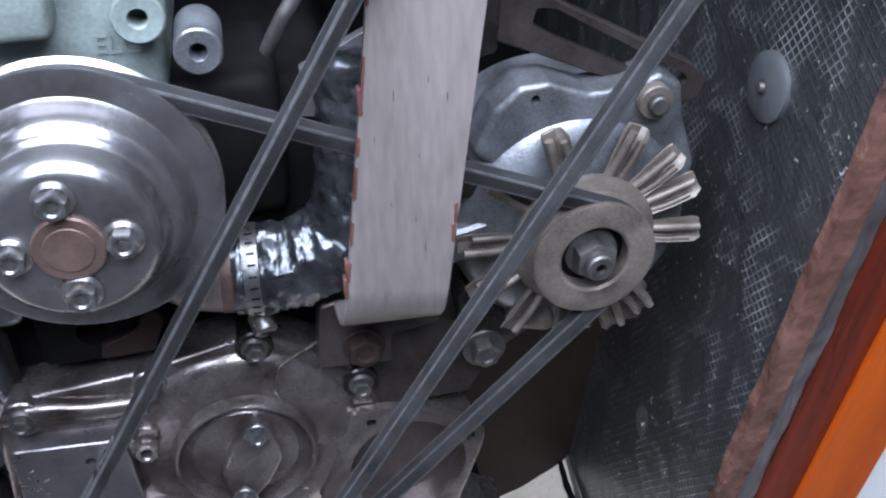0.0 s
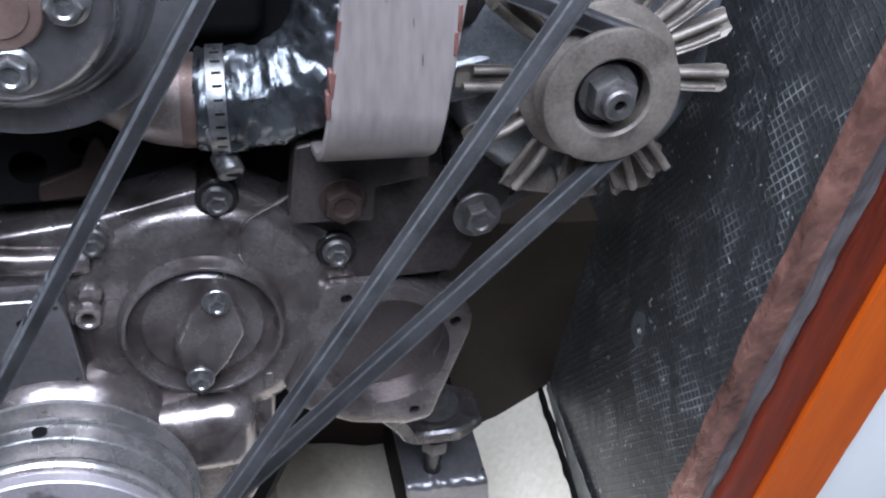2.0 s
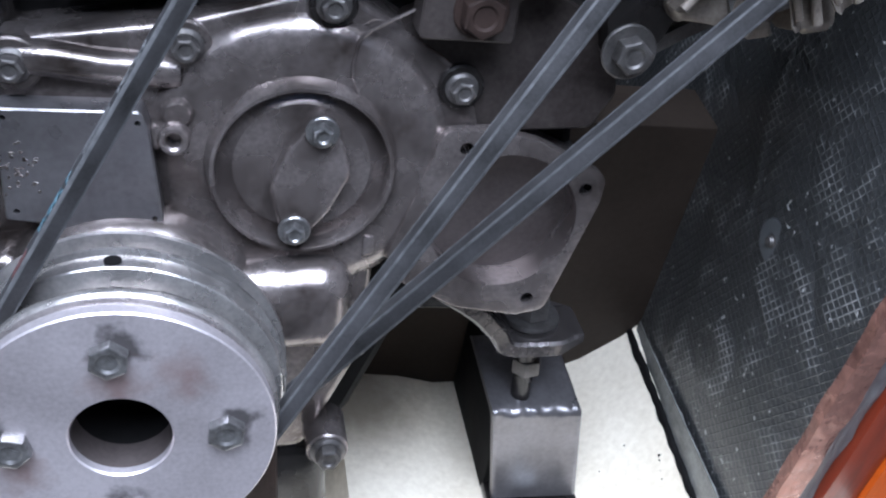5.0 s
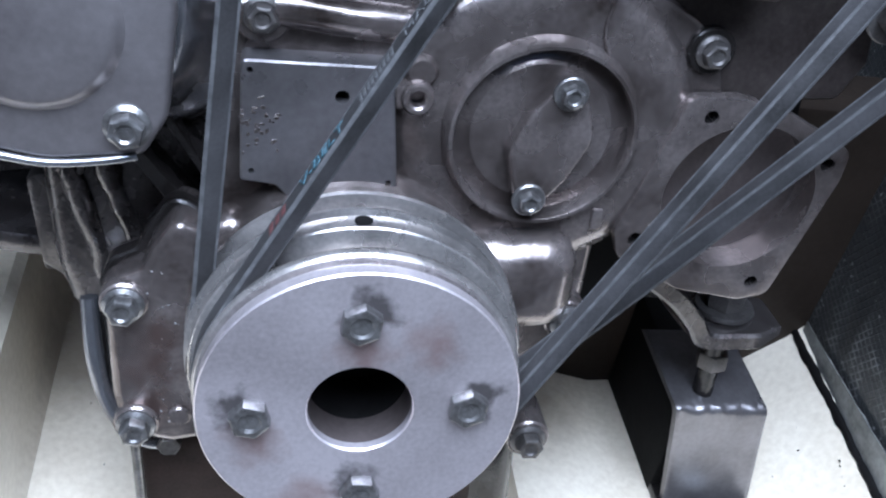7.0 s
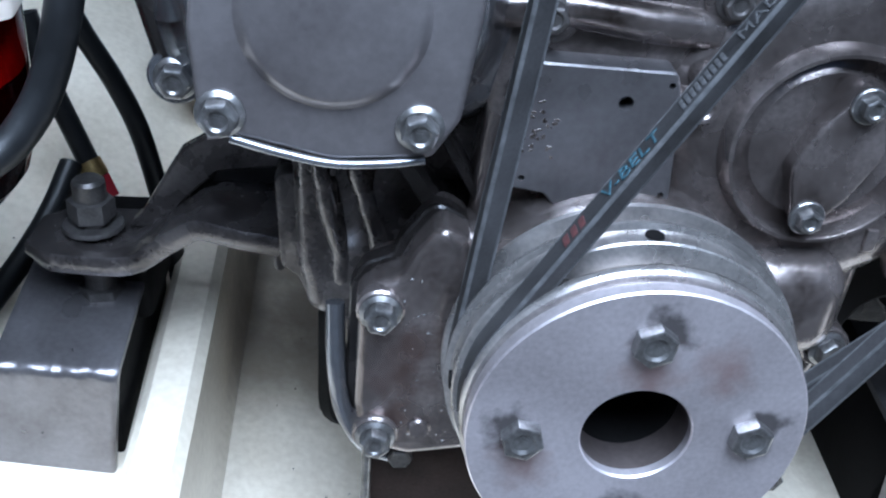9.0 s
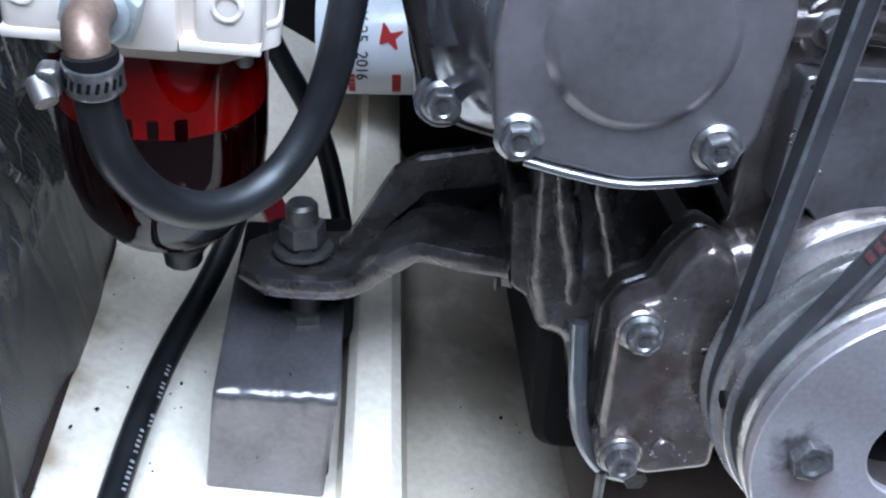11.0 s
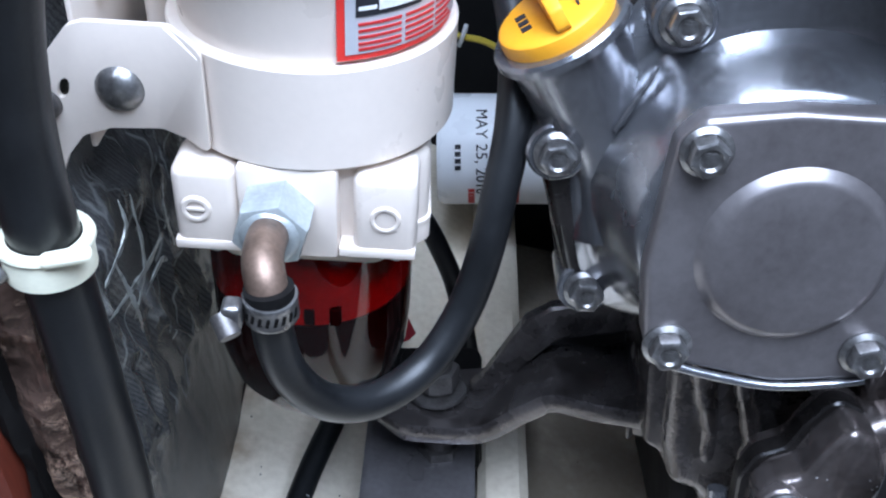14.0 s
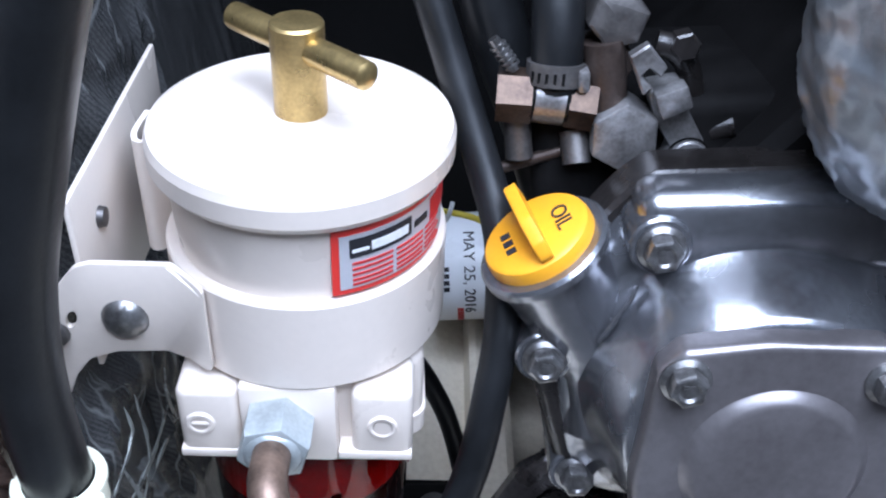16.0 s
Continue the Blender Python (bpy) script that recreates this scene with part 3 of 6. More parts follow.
def sheet(name, material, x, y0, y1, z0, z1, wave, label, ny=60, nz=70, thick=0.024, seed=0.0, lean=0.0, skew=0.0, foot=None):
    """An insulated side wall: a wavy foil face with thickness, facing the engine."""
    inward = -1 if x > 0 else 1
    bm = bmesh.new()
    grid = []
    for i in range(ny + 1):
        row = []
        for j in range(nz + 1):
            y, z = y0 + (y1 - y0) * i / ny, z0 + (z1 - z0) * j / nz
            d = wave * noise.fractal(Vector((seed, y * 9, z * 6)), 1.0, 2.0, 4)
            row.append(bm.verts.new((x + inward * d + (lean if foot is None or z > 0.22 else foot) * (z - 0.22) + skew * (y - y0), y, z)))
        grid.append(row)
    for i in range(ny):
        for j in range(nz):
            bm.faces.new((grid[i][j], grid[i + 1][j], grid[i + 1][j + 1], grid[i][j + 1]))
    back = [bm.verts.new((x - inward * thick + (lean if foot is None or z > 0.22 else foot) * (z - 0.22) + skew * (y - y0), y, z)) for y, z in ((y0, z0), (y1, z0), (y1, z1), (y0, z1))]
    bm.faces.new(back)
    rims = ([r[0] for r in grid], [r for r in grid[-1]], [r[-1] for r in grid][::-1], [r for r in grid[0]][::-1])
    for k, rim in enumerate(rims):
        bm.faces.new([back[k]] + rim + [back[(k + 1) % 4]])
    return tagged(part(name, bm, material, smooth=60), label, "wall", kind="structure")


wall_east = sheet("wall_east", FOIL, 0.3765, 0.022, 0.80, -0.15, 1.0, 0.004, "side wall lined with black reinforced foil insulation", seed=3.0, lean=-0.02, skew=0.04, foot=0.033, thick=0.009)
wall_west = sheet("wall_west", CREASED, -0.388, 0.075, 0.80, -0.15, 1.0, 0.004, "side wall lined with wrinkled black foil insulation", seed=8.0, lean=-0.09)

# bulkhead whose near-black colour carries the shade back there
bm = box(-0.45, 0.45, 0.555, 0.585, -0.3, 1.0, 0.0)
tagged(part("wall_north", bm, CONCEAL), "bulkhead behind the engine, its deep shade put into a near-black colour", "wall", kind="structure")
# added out of view, keeps the hatch light off the rear
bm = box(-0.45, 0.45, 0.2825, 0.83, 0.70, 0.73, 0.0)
tagged(part("ceiling", bm, CONCEAL), "unseen near-black panel added over the engine to shade the space behind", "ceiling", kind="structure")

# the hull floor: stepped across, rising to both sides
PROFILE = [(-0.44, 0.10), (-0.40, 0.078), (-0.385, 0.07), (-0.30, 0.052), (-0.222, 0.045), (-0.219, 0.074), (-0.214, 0.079), (-0.194, 0.079), (-0.188, 0.073), (-0.182, -0.01), (-0.176, -0.022),
           (-0.12, -0.032), (-0.06, -0.05), (0.0, -0.06), (0.06, -0.052), (0.125, -0.03), (0.131, -0.022), (0.137, 0.0), (0.19, -0.006), (0.22, -0.014), (0.30, -0.010), (0.34, 0.012), (0.37, 0.038), (0.38, 0.05), (0.44, 0.1)]
bm = bmesh.new()
rows = []
for k in range(61):
    y = -0.07 + 0.89 * k / 60
    rows.append([bm.verts.new((x, y, z + 0.0025 * noise.noise(Vector((x * 14, y * 10, 1))) + (0.3 * max(0, min(y, 0.45) - 0.27) * min(1, (-0.2 - x) / 0.06) if x < -0.2 else 0))) for x, z in PROFILE])
for a, b in zip(rows, rows[1:]):
    for i in range(len(PROFILE) - 1):
        bm.faces.new((a[i], a[i + 1], b[i + 1], b[i]))
low = [bm.verts.new((x, y, -0.30)) for x, y in ((-0.44, -0.07), (0.44, -0.07), (0.44, 0.82), (-0.44, 0.82))]
bm.faces.new(low)
bm.faces.new([low[0]] + rows[0] + [low[1]])
bm.faces.new([low[3]] + rows[-1] + [low[2]])
bm.faces.new([low[0]] + [r[0] for r in rows] + [low[3]])
bm.faces.new([low[1]] + [r[-1] for r in rows] + [low[2]])
STAINED = smudged(GELCOAT, [(-0.12, 0.27, -0.03), (-0.15, 0.31, 0.0), (0.15, 0.22, 0.0), (0.10, 0.2, -0.03), (-0.10, 0.30, -0.03), (-0.165, 0.27, -0.02), (-0.13, 0.33, -0.03), (-0.10, 0.37, -0.03), (-0.16, 0.38, -0.02)], 0.02, 0.065, (0.17, 0.135, 0.1), 0.7)
STAINED = smudged(STAINED, [(-0.376, 0.06 + 0.05 * k, 0.072) for k in range(6)], 0.002, 0.022, (0.2, 0.115, 0.045), 0.7)
tagged(part("floor", bm, STAINED, smooth=30), "stained white gelcoat hull floor under the engine", "floor", kind="structure")


def strip(name, outline, y0, y1, material, label, category, wobble=0.0, n=260, z0=-0.15, z1=1.0, lean=-0.07):
    """An upright strip with its section in x, from y0 to y1, uneven along its length."""
    x0, x1 = outline
    bm = bmesh.new()
    rings = []
    for k in range(n + 1):
        z = z0 + (z1 - z0) * k / n
        w = [wobble * (noise.fractal(Vector((x0 * 50, z * 30, s * 7.0)), 1.0, 2.0, 3) + (0.4 * (abs(noise.noise(Vector((x0 * 9, z * 95, s * 5.0)))) - 0.25) if wobble > 0.001 else 0)) for s in range(4)]
        s = lean * (z - 0.22)
        rings.append([bm.verts.new(v) for v in ((x0 + w[0] + s, y1, z), (x0 + w[1] + s, y0 + w[2], z), ((x0 + x1) / 2 + s, y0 + w[3] * 1.4, z), (x1 + s, y0 + w[0], z), (x1 + s, y1, z))])
    for a, b in zip(rings, rings[1:]):
        for i in range(5):
            bm.faces.new((a[i], a[(i + 1) % 5], b[(i + 1) % 5], b[i]))
    bm.faces.new(rings[0])
    bm.faces.new(rings[-1])
    return tagged(part(name, bm, material, smooth=50), label, category, kind="structure")


strip("trim_copper", (0.3585, 0.3745), 0.014, 0.0215, COPPER, "crumpled copper foil tape along the insulation edge", "tape", 0.0015, lean=0.0)
strip("trim_grey", (0.375, 0.3885), 0.018, 0.06, GREYEDGE, "grey foam edge beside the copper tape", "foam edge", 0.002, lean=0.0)
strip("trim_dark_wood", (0.389, 0.4125), 0.012, 0.08, MAHOGANY, "dark red varnished wooden edge of the opening", "trim", 0.0004, lean=0.0)
strip("trim_orange_wood", (0.413, 0.4575), 0.008, 0.08, ORANGE, "glossy orange varnished wooden frame of the opening", "trim", 0.0003, lean=0.0)
bm = prism([(0.458, -0.3), (1.2, -0.3), (1.2, 1.5), (0.458, 1.5)], 0.013, 0.05, chamfer=0.001)
tagged(part("wall_south_east", bm, WHITEPLASTIC), "plain white cabin panel beside the wooden frame", "wall", kind="structure")
strip("trim_foil_left", (-0.404, -0.3885), 0.055, 0.074, TORNFOIL, "torn foil edge of the insulation", "tape", 0.004)
strip("trim_foam_left", (-0.412, -0.4045), 0.05, 0.09, BLACK, "black foam edge beside the foil", "foam edge", 0.003)
strip("trim_red_wood", (-0.47, -0.4125), 0.04, 0.09, REDWOOD, "worn red-brown wooden edge of the opening", "trim", 0.0006)
bm = prism([(-1.2, -0.3), (-0.471 + 0.0364, -0.3), (-0.471 - 0.0896, 1.5), (-1.2, 1.5)], 0.03, 0.09, chamfer=0.001)
tagged(part("wall_south_west", bm, WHITEPLASTIC), "plain white cabin panel beside the wooden edge", "wall", kind="structure")

# unseen cabin added round the camera: dark lining for reflections, roof open at the hatch
ARMCAST = mat("oily_silver_cast_metal", (0.115, 0.103, 0.1), 0.26, 0.6, 40, 0.5, 0.0014, 0.5, 14, dark=(0.016, 0.012, 0.011), coat=0.4)
CABIN = mat("plain_cabin_lining", (0.09, 0.087, 0.084), 0.6, 0.0, 12, 0.05, 0.0005, 0.2, 2)
for name, ext in (("wall_south", (-1.25, 1.25, -1.95, -1.9, -0.35, 1.6)), ("wall_cabin_east", (1.2, 1.25, -1.9, 0.0, -0.35, 1.6)), ("wall_cabin_west", (-1.25, -1.2, -1.9, 0.0, -0.35, 1.6)), ("floor_cabin", (-1.2, 1.2, -1.9, -0.072, -0.35, -0.3))):
    tagged(part(name, box(*ext, 0.0), CABIN), "plain cabin lining out of view behind the camera", "wall" if "wall" in name else "floor", kind="structure")
roof = prism([(-1.25, -1.95), (1.25, -1.95), (1.25, 0.33), (-1.25, 0.33)], -1.64, -1.6, [[(-0.8, -1.0), (0.6, -1.0), (0.6, 0.255), (-0.8, 0.255)]], 0.0)
bmesh.ops.transform(roof, matrix=Matrix.Rotation(radians(-90), 4, "X") @ Matrix.Diagonal((1, 1, -1, 1)), verts=roof.verts)
tagged(part("ceiling_cabin", roof, WHITEPLASTIC), "unseen white cabin roof added round the hatch light", "ceiling", kind="structure")
# added out of view to cut off hatch light towards the rear
tagged(part("wall_over_engine", box(-1.2, 1.2, 0.262, 0.282, 0.70, 1.6, 0.0), CABIN), "unseen panel added above the engine space to hold back the hatch light", "wall", kind="structure")

BROWN = mat("dark_brown_bilge_paint", (0.03, 0.022, 0.017), 0.6, 0.0, 20, 0.3, 0.001, 0.4, 4, spec=0.15)
tagged(part("wall_frame", box(0.10, 0.40, 0.246, 0.3, -0.08, 0.24, 0.003), BROWN), "dark brown transverse frame behind the mount", "wall", kind="structure")

for x, y, z, r in ((0.3795, 0.138, 0.228, 0.0165), (0.3725, 0.121, 0.536, 0.020)):
    d = thing("insulation_fixing", "grey plastic disc with a pin holding the foil", "fixing", Matrix.Translation((x, y, z)) @ Matrix.Rotation(radians(-90), 4, "Z"), "insulation fixings")
    part("disc", lathe([(0, -0.003), (r * 0.85, -0.0028), (r, -0.0008), (r, 0.004), (0, 0.004)], 36), BUTTON, d)
    part("pin", lathe([(0, -0.0062), (0.0028, -0.0058), (0.0034, -0.0035), (0.0048, -0.003), (0, -0.0029)], 16), DULLSTEEL, d, "steel pin head")

# ---- the engine ----
engine = thing("marine_diesel_engine", "silver-grey painted marine diesel engine front, oily and worn", "engine", ENG)

# the block is near black because its colour holds the shade behind the front
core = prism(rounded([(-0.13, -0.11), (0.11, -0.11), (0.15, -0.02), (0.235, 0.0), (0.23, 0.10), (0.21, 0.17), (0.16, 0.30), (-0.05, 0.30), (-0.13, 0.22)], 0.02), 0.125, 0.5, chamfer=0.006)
part("cylinder_block", core, BLACK, engine, "cast cylinder block, coloured near black for the deep shade around it")
part("oil_pan", box(-0.10, 0.10, 0.10, 0.5, -0.17, -0.10, 0.012, 3), CAST, engine)

cover = prism(rounded([(-0.062, -0.10), (0.085, -0.10), (0.118, -0.03), (0.122, 0.03), (0.172, 0.10), (0.165, 0.128), (0.15, 0.14), (0.10, 0.172), (0.03, 0.155), (-0.055, 0.146), (-0.062, 0.05)], 0.012), 0.0945, 0.13, chamfer=0.005, steps=3)
part("timing_cover", cover, PAINT, engine, "silver painted timing cover with oily stains")
part("gear_dome", lathe([(0.0405, 0.0915), (0.0405, 0.088), (0.058, 0.088), (0.066, 0.0895), (0.073, 0.0945), (0.077, 0.104)], 72, (0.084, 0.0862)), PAINT, engine)
part("cover_rim", lathe([(0.0405, 0.088), (0.0405, 0.0815), (0.0412, 0.0805), (0.0428, 0.0805), (0.044, 0.0825), (0.0458, 0.0885)], 80, (0.084, 0.0862)), PAINT, engine)
part("cover_disc", lathe([(0, 0.0872), (0.0325, 0.0872), (0.035, 0.0895), (0.0405, 0.0905)], 72, (0.084, 0.0862)), PAINT, engine)
oval = rounded([(0.0925, 0.1185), (0.1012, 0.108), (0.1065, 0.086), (0.096, 0.066), (0.082, 0.0495), (0.073, 0.056), (0.0675, 0.08), (0.076, 0.098)], [0.006, 0.006, 0.01, 0.01, 0.006, 0.006, 0.01, 0.01], 6)
part("blanking_plate", prism(oval, 0.0778, 0.0876, chamfer=0.0024, steps=4), PAINT, engine)
bolt(engine, BOLT_SMALL, 0.0925, 0.0778, 0.109)
bolt(engine, BOLT_SMALL, 0.0795, 0.0778, 0.0575)
# the casting seam that runs up from the rim, and the tab below it
part("casting_seam", tube([(0.111, 0.0865, 0.121), (0.107, 0.087, 0.132), (0.108, 0.088, 0.142), (0.113, 0.0885, 0.152), (0.136, 0.091, 0.163)], 0.0009, 8), PAINT, engine)
part("casting_tab", box(0.114, 0.1195, 0.086, 0.095, 0.036, 0.047, 0.001), PAINT, engine)

plate = rounded([(-0.047, 0.121), (0.0135, 0.1185), (0.0165, 0.108), (0.0195, 0.0605), (0.0135, 0.060), (-0.012, 0.0605), (-0.018, 0.056), (-0.029, 0.0575), (-0.034, 0.0635), (-0.049, 0.066)], [0.003, 0.003, 0.002, 0.002, 0.002, 0.006, 0.006, 0.006, 0.004, 0.002], 4)
flat = part("side_plate", prism(plate, 0.080, 0.096, [circle(-0.0055, 0.105, 0.0031, 16), circle(-0.0435, 0.1165, 0.0014, 10), (circle(0.0118, 0.113, 0.0014, 10)), circle(0.0155, 0.0645, 0.0014, 10), circle(-0.044, 0.0705, 0.0014, 10)], 0.0008), PLATE, engine, "flat grey cover plate with pitted paint")
# black disc gives the hole its shade
part("dark_backing", prism(circle(-0.0055, 0.105, 0.004, 16), 0.090, 0.0965, chamfer=0), BLACK, flat)
part("lug", lathe([(0.0035, 0.095), (0.0035, 0.0805), (0.0045, 0.0795), (0.0062, 0.0795), (0.0072, 0.081), (0.0078, 0.096)], 28, (0.0265, 0.104)), PAINT, engine)
part("lug", lathe([(0.0, 0.0855), (0.0055, 0.0855), (0.0075, 0.088), (0.0082, 0.098)], 28, (0.0285, 0.114)), PAINT, engine)
part("lug_web", box(0.016, 0.024, 0.083, 0.096, 0.098, 0.1095, 0.002), PAINT, engine)
part("cover_ridge", tube([(-0.062, 0.097, 0.136), (-0.03, 0.094, 0.1385), (0.0, 0.094, 0.1345), (0.03, 0.097, 0.131)], 0.0085, 16), PAINT, engine)
part("boss", stub(-0.038, 0.137, 0.0125, 0.0885, 0.115), PAINT, engine)
part("boss", stub(0.034, 0.1445, 0.0115, 0.092, 0.115), PAINT, engine)
part("boss", stub(0.098, 0.164, 0.0112, 0.0905, 0.12), CAST, engine)
part("boss", stub(0.159, 0.124, 0.0112, 0.092, 0.12), CAST, engine)
bolt(engine, BOLT_MID, -0.038, 0.0885, 0.137)
bolt(engine, BOLT_MID, 0.034, 0.092, 0.1445)
bolt(engine, BOLT_MID, 0.098, 0.0905, 0.164)
bolt(engine, BOLT_MID, 0.159, 0.092, 0.124)

# the lobes round the crank nose
part("crank_seal_housing", lathe([(0.02, 0.066), (0.054, 0.067), (0.062, 0.073), (0.067, 0.083), (0.069, 0.1)], 72), PAINT, engine)
part("cover_lobe", box(0.03, 0.1095, 0.069, 0.135, -0.016, 0.0365, 0.018, 8), PAINT, engine)
part("boss", stub(0.108, -0.013, 0.0115, 0.080, 0.11), PAINT, engine)
bolt(engine, BOLT, 0.108, 0.080, -0.013, tilt=(0, 8))
part("boss", stub(0.098, -0.092, 0.012, 0.082, 0.11), PAINT, engine)
bolt(engine, BOLT_DULL, 0.098, 0.082, -0.092)
part("cover_lobe", prism(rounded([(-0.085, 0.036), (-0.05, 0.050), (-0.03, 0.02), (-0.07, 0.0)], 0.012), 0.078, 0.10, chamfer=0.010, steps=4), PAINT, engine)

# the narrow cover beside the crank pulley
side = rounded([(-0.0865, 0.040), (-0.076, 0.0545), (-0.064, 0.0475), (-0.055, 0.02), (-0.055, -0.066), (-0.085, -0.0705), (-0.107, -0.064), (-0.1105, -0.04), (-0.1095, 0.012), (-0.104, 0.0235), (-0.092, 0.0285)], 0.007, 5)
side_cover = part("side_cover", prism(side, 0.0655, 0.10, chamfer=0.005, steps=3), PAINT, engine, "silver side cover with rust showing through")
part("side_cover_flange", prism([(x - 0.002, z) for x, z in inset(side, -0.002)], 0.083, 0.092, chamfer=0.001), CAST, engine)
part("boss", stub(-0.1, 0.014, 0.0105, 0.0625, 0.08), PAINT, engine)
part("boss", stub(-0.1005, -0.055, 0.0105, 0.0625, 0.08), PAINT, engine)
bolt(engine, BOLT, -0.1, 0.0625, 0.014)
bolt(engine, BOLT, -0.1005, 0.0625, -0.055)
part("boss", stub(-0.0805, -0.0525, 0.0055, 0.064, 0.07), PAINT, engine)
part("casting_mark", box(-0.072, -0.066, 0.0645, 0.066, 0.0025, 0.0038, 0.0004), PAINT, engine)
part("side_cover_pipe", tube([(-0.120, 0.09, 0.0), (-0.119, 0.082, -0.03), (-0.115, 0.080, -0.055), (-0.104, 0.078, -0.074), (-0.09, 0.08, -0.082)], 0.0045, 12), GEARPAINT, engine)
part("lower_block", box(-0.104, 0.07, 0.082, 0.2, -0.15, -0.0715, 0.004), RUST, engine, "rust-stained lower casting")
part("plug", prism(circle(-0.088, -0.079, 0.006, 6), 0.072, 0.083, chamfer=0.001), DULLSTEEL, engine)
part("tie_rod", tube([(-0.104, 0.075, -0.075), (-0.1045, 0.076, -0.16)], 0.0025, 10, 2, up=(0, 1, 0)), STEEL, engine)

# webs between the gear housing and the side cover
part("rib", prism([(-0.115, 0.095), (-0.108, 0.095), (-0.062, 0.03), (-0.072, 0.03)], 0.098, 0.12, chamfer=0.001), CAST, engine)
part("rib", prism([(-0.086, 0.095), (-0.082, 0.095), (-0.048, 0.036), (-0.053, 0.036)], 0.096, 0.12, chamfer=0.0008), CAST, engine)
wall = rounded([(-0.142, 0.10), (-0.140, 0.0), (-0.134, -0.026), (-0.121, -0.031), (-0.114, -0.06), (-0.112, -0.09), (-0.05, -0.09), (-0.05, 0.10)], 0.01)
part("lower_front_wall", prism(wall, 0.118, 0.17, chamfer=0.008, steps=4), ARMCAST, engine, "dark oily ribbed casting")
for x0, x1, y in ((-0.130, -0.119, 0.1215), (-0.112, -0.100, 0.1195)):
    part("rib", crinkle(tube([(x0, y, 0.10), (x0 + 0.002, y - 0.003, 0.055), (x1, y - 0.001, 0.01), (x1 + 0.001, y + 0.004, -0.028)], 0.0052, 18, 14), 0.0022, 55, x0), ARMCAST, engine)

# pad for a pump, with its round opening
pad = rounded([(0.152, 0.1045), (0.176, 0.1045), (0.2, 0.098), (0.238, 0.0775), (0.2365, 0.062), (0.2145, -0.0035), (0.199, -0.0065), (0.165, 0.0005), (0.13, 0.0205), (0.1265, 0.035)], [0.007, 0.01, 0.01, 0.008, 0.008, 0.007, 0.007, 0.015, 0.008, 0.008], 5)
part("pump_pad", prism(pad, 0.0865, 0.0935, [circle(0.186, 0.0525, 0.0385, 56), circle(0.1632, 0.0945, 0.0036, 16), circle(0.2272, 0.0705, 0.0036, 16), circle(0.2042, 0.0043, 0.0036, 16), circle(0.1378, 0.0305, 0.0036, 16)], 0.0012, steps=2), PAINT, engine)
part("pump_pad_body", prism(inset(pad, 0.004), 0.0936, 0.16, [circle(0.186, 0.0525, 0.0386, 56)], 0.0), PAINT, engine)
part("pump_pad_floor", lathe([(0, 0.1065), (0.036, 0.1065), (0.0385, 0.1055)], 56, (0.186, 0.0525)), PADFLOOR, engine)
for x, z in ((0.1632, 0.0945), (0.2272, 0.0705), (0.2042, 0.0043), (0.1378, 0.0305)):
    # hole lined in black, its inner shade as colour
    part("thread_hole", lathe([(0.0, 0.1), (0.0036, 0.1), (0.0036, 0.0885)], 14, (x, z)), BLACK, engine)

# brown flat plate that carries the lifting bar and the alternator
back_plate = rounded([(0.128, 0.152), (0.165, 0.166), (0.192, 0.170), (0.2, 0.17), (0.236, 0.15), (0.2385, 0.118), (0.228, 0.1), (0.15, 0.098), (0.143, 0.13)], 0.006)
part("front_plate", prism(back_plate, 0.0965, 0.12, chamfer=0.0012), BRACKET, engine, "brownish grey flat steel plate")

# ---- lifting bar with its foot ----
bar = thing("flat_steel_bar", "tall flat grey steel bar with chipped red edges", "bar", ENG)
foot = part("foot", prism(rounded([(0.1335, 0.154), (0.1375, 0.198), (0.147, 0.2), (0.205, 0.196), (0.206, 0.176), (0.178, 0.172), (0.177, 0.152)], 0.003), 0.0755, 0.0955, chamfer=0.001), BRACKET, bar)
path = [(0.172, 0.0935, 0.1935), (0.172, 0.07, 0.1985), (0.1722, 0.052, 0.204), (0.1728, 0.039, 0.2125), (0.1738, 0.0325, 0.2225), (0.1757, 0.03, 0.2375), (0.1935, 0.03, 0.3865), (0.2075, 0.03, 0.50)]
sec = [(-0.0265, -0.0022), (0.0265, -0.0022), (0.0265, 0.0022), (-0.0265, 0.0022)]
bm = bmesh.new()
rings = []
for i, p in enumerate(path):
    a, b = Vector(path[max(i - 1, 0)]), Vector(path[min(i + 1, len(path) - 1)])
    t = (b - a).normalized()
    side_v = Vector((0.992, 0, -0.128 if i > 3 else -0.03)).normalized()
    nrm = side_v.cross(t).normalized()
    rings.append([bm.verts.new(Vector(p) + side_v * s + nrm * h) for s, h in sec])
for a, b in zip(rings, rings[1:]):
    for j in range(4):
        bm.faces.new((a[j], a[(j + 1) % 4], b[(j + 1) % 4], b[j]))
bm.faces.new(rings[0])
bm.faces.new(rings[-1])
bmesh.ops.bevel(bm, geom=[e for e in bm.edges if abs((e.verts[0].co - e.verts[1].co).normalized().x) < 0.5], offset=0.0006, segments=1, affect="EDGES")
part("strap", bm, BARPAINT, bar)
for x0, z0, ln in ((0.1492, 0.236, 0.012), (0.1506, 0.248, 0.01), (0.1618, 0.336, 0.013), (0.2045, 0.262, 0.011), (0.2058, 0.273, 0.012)):
    part("paint_chip", box(x0 - 0.0013, x0 + 0.0007, 0.0272, 0.0328, z0, z0 + ln, 0.0004, 1, ), REDPAINT, bar, "chipped red primer", at=None)
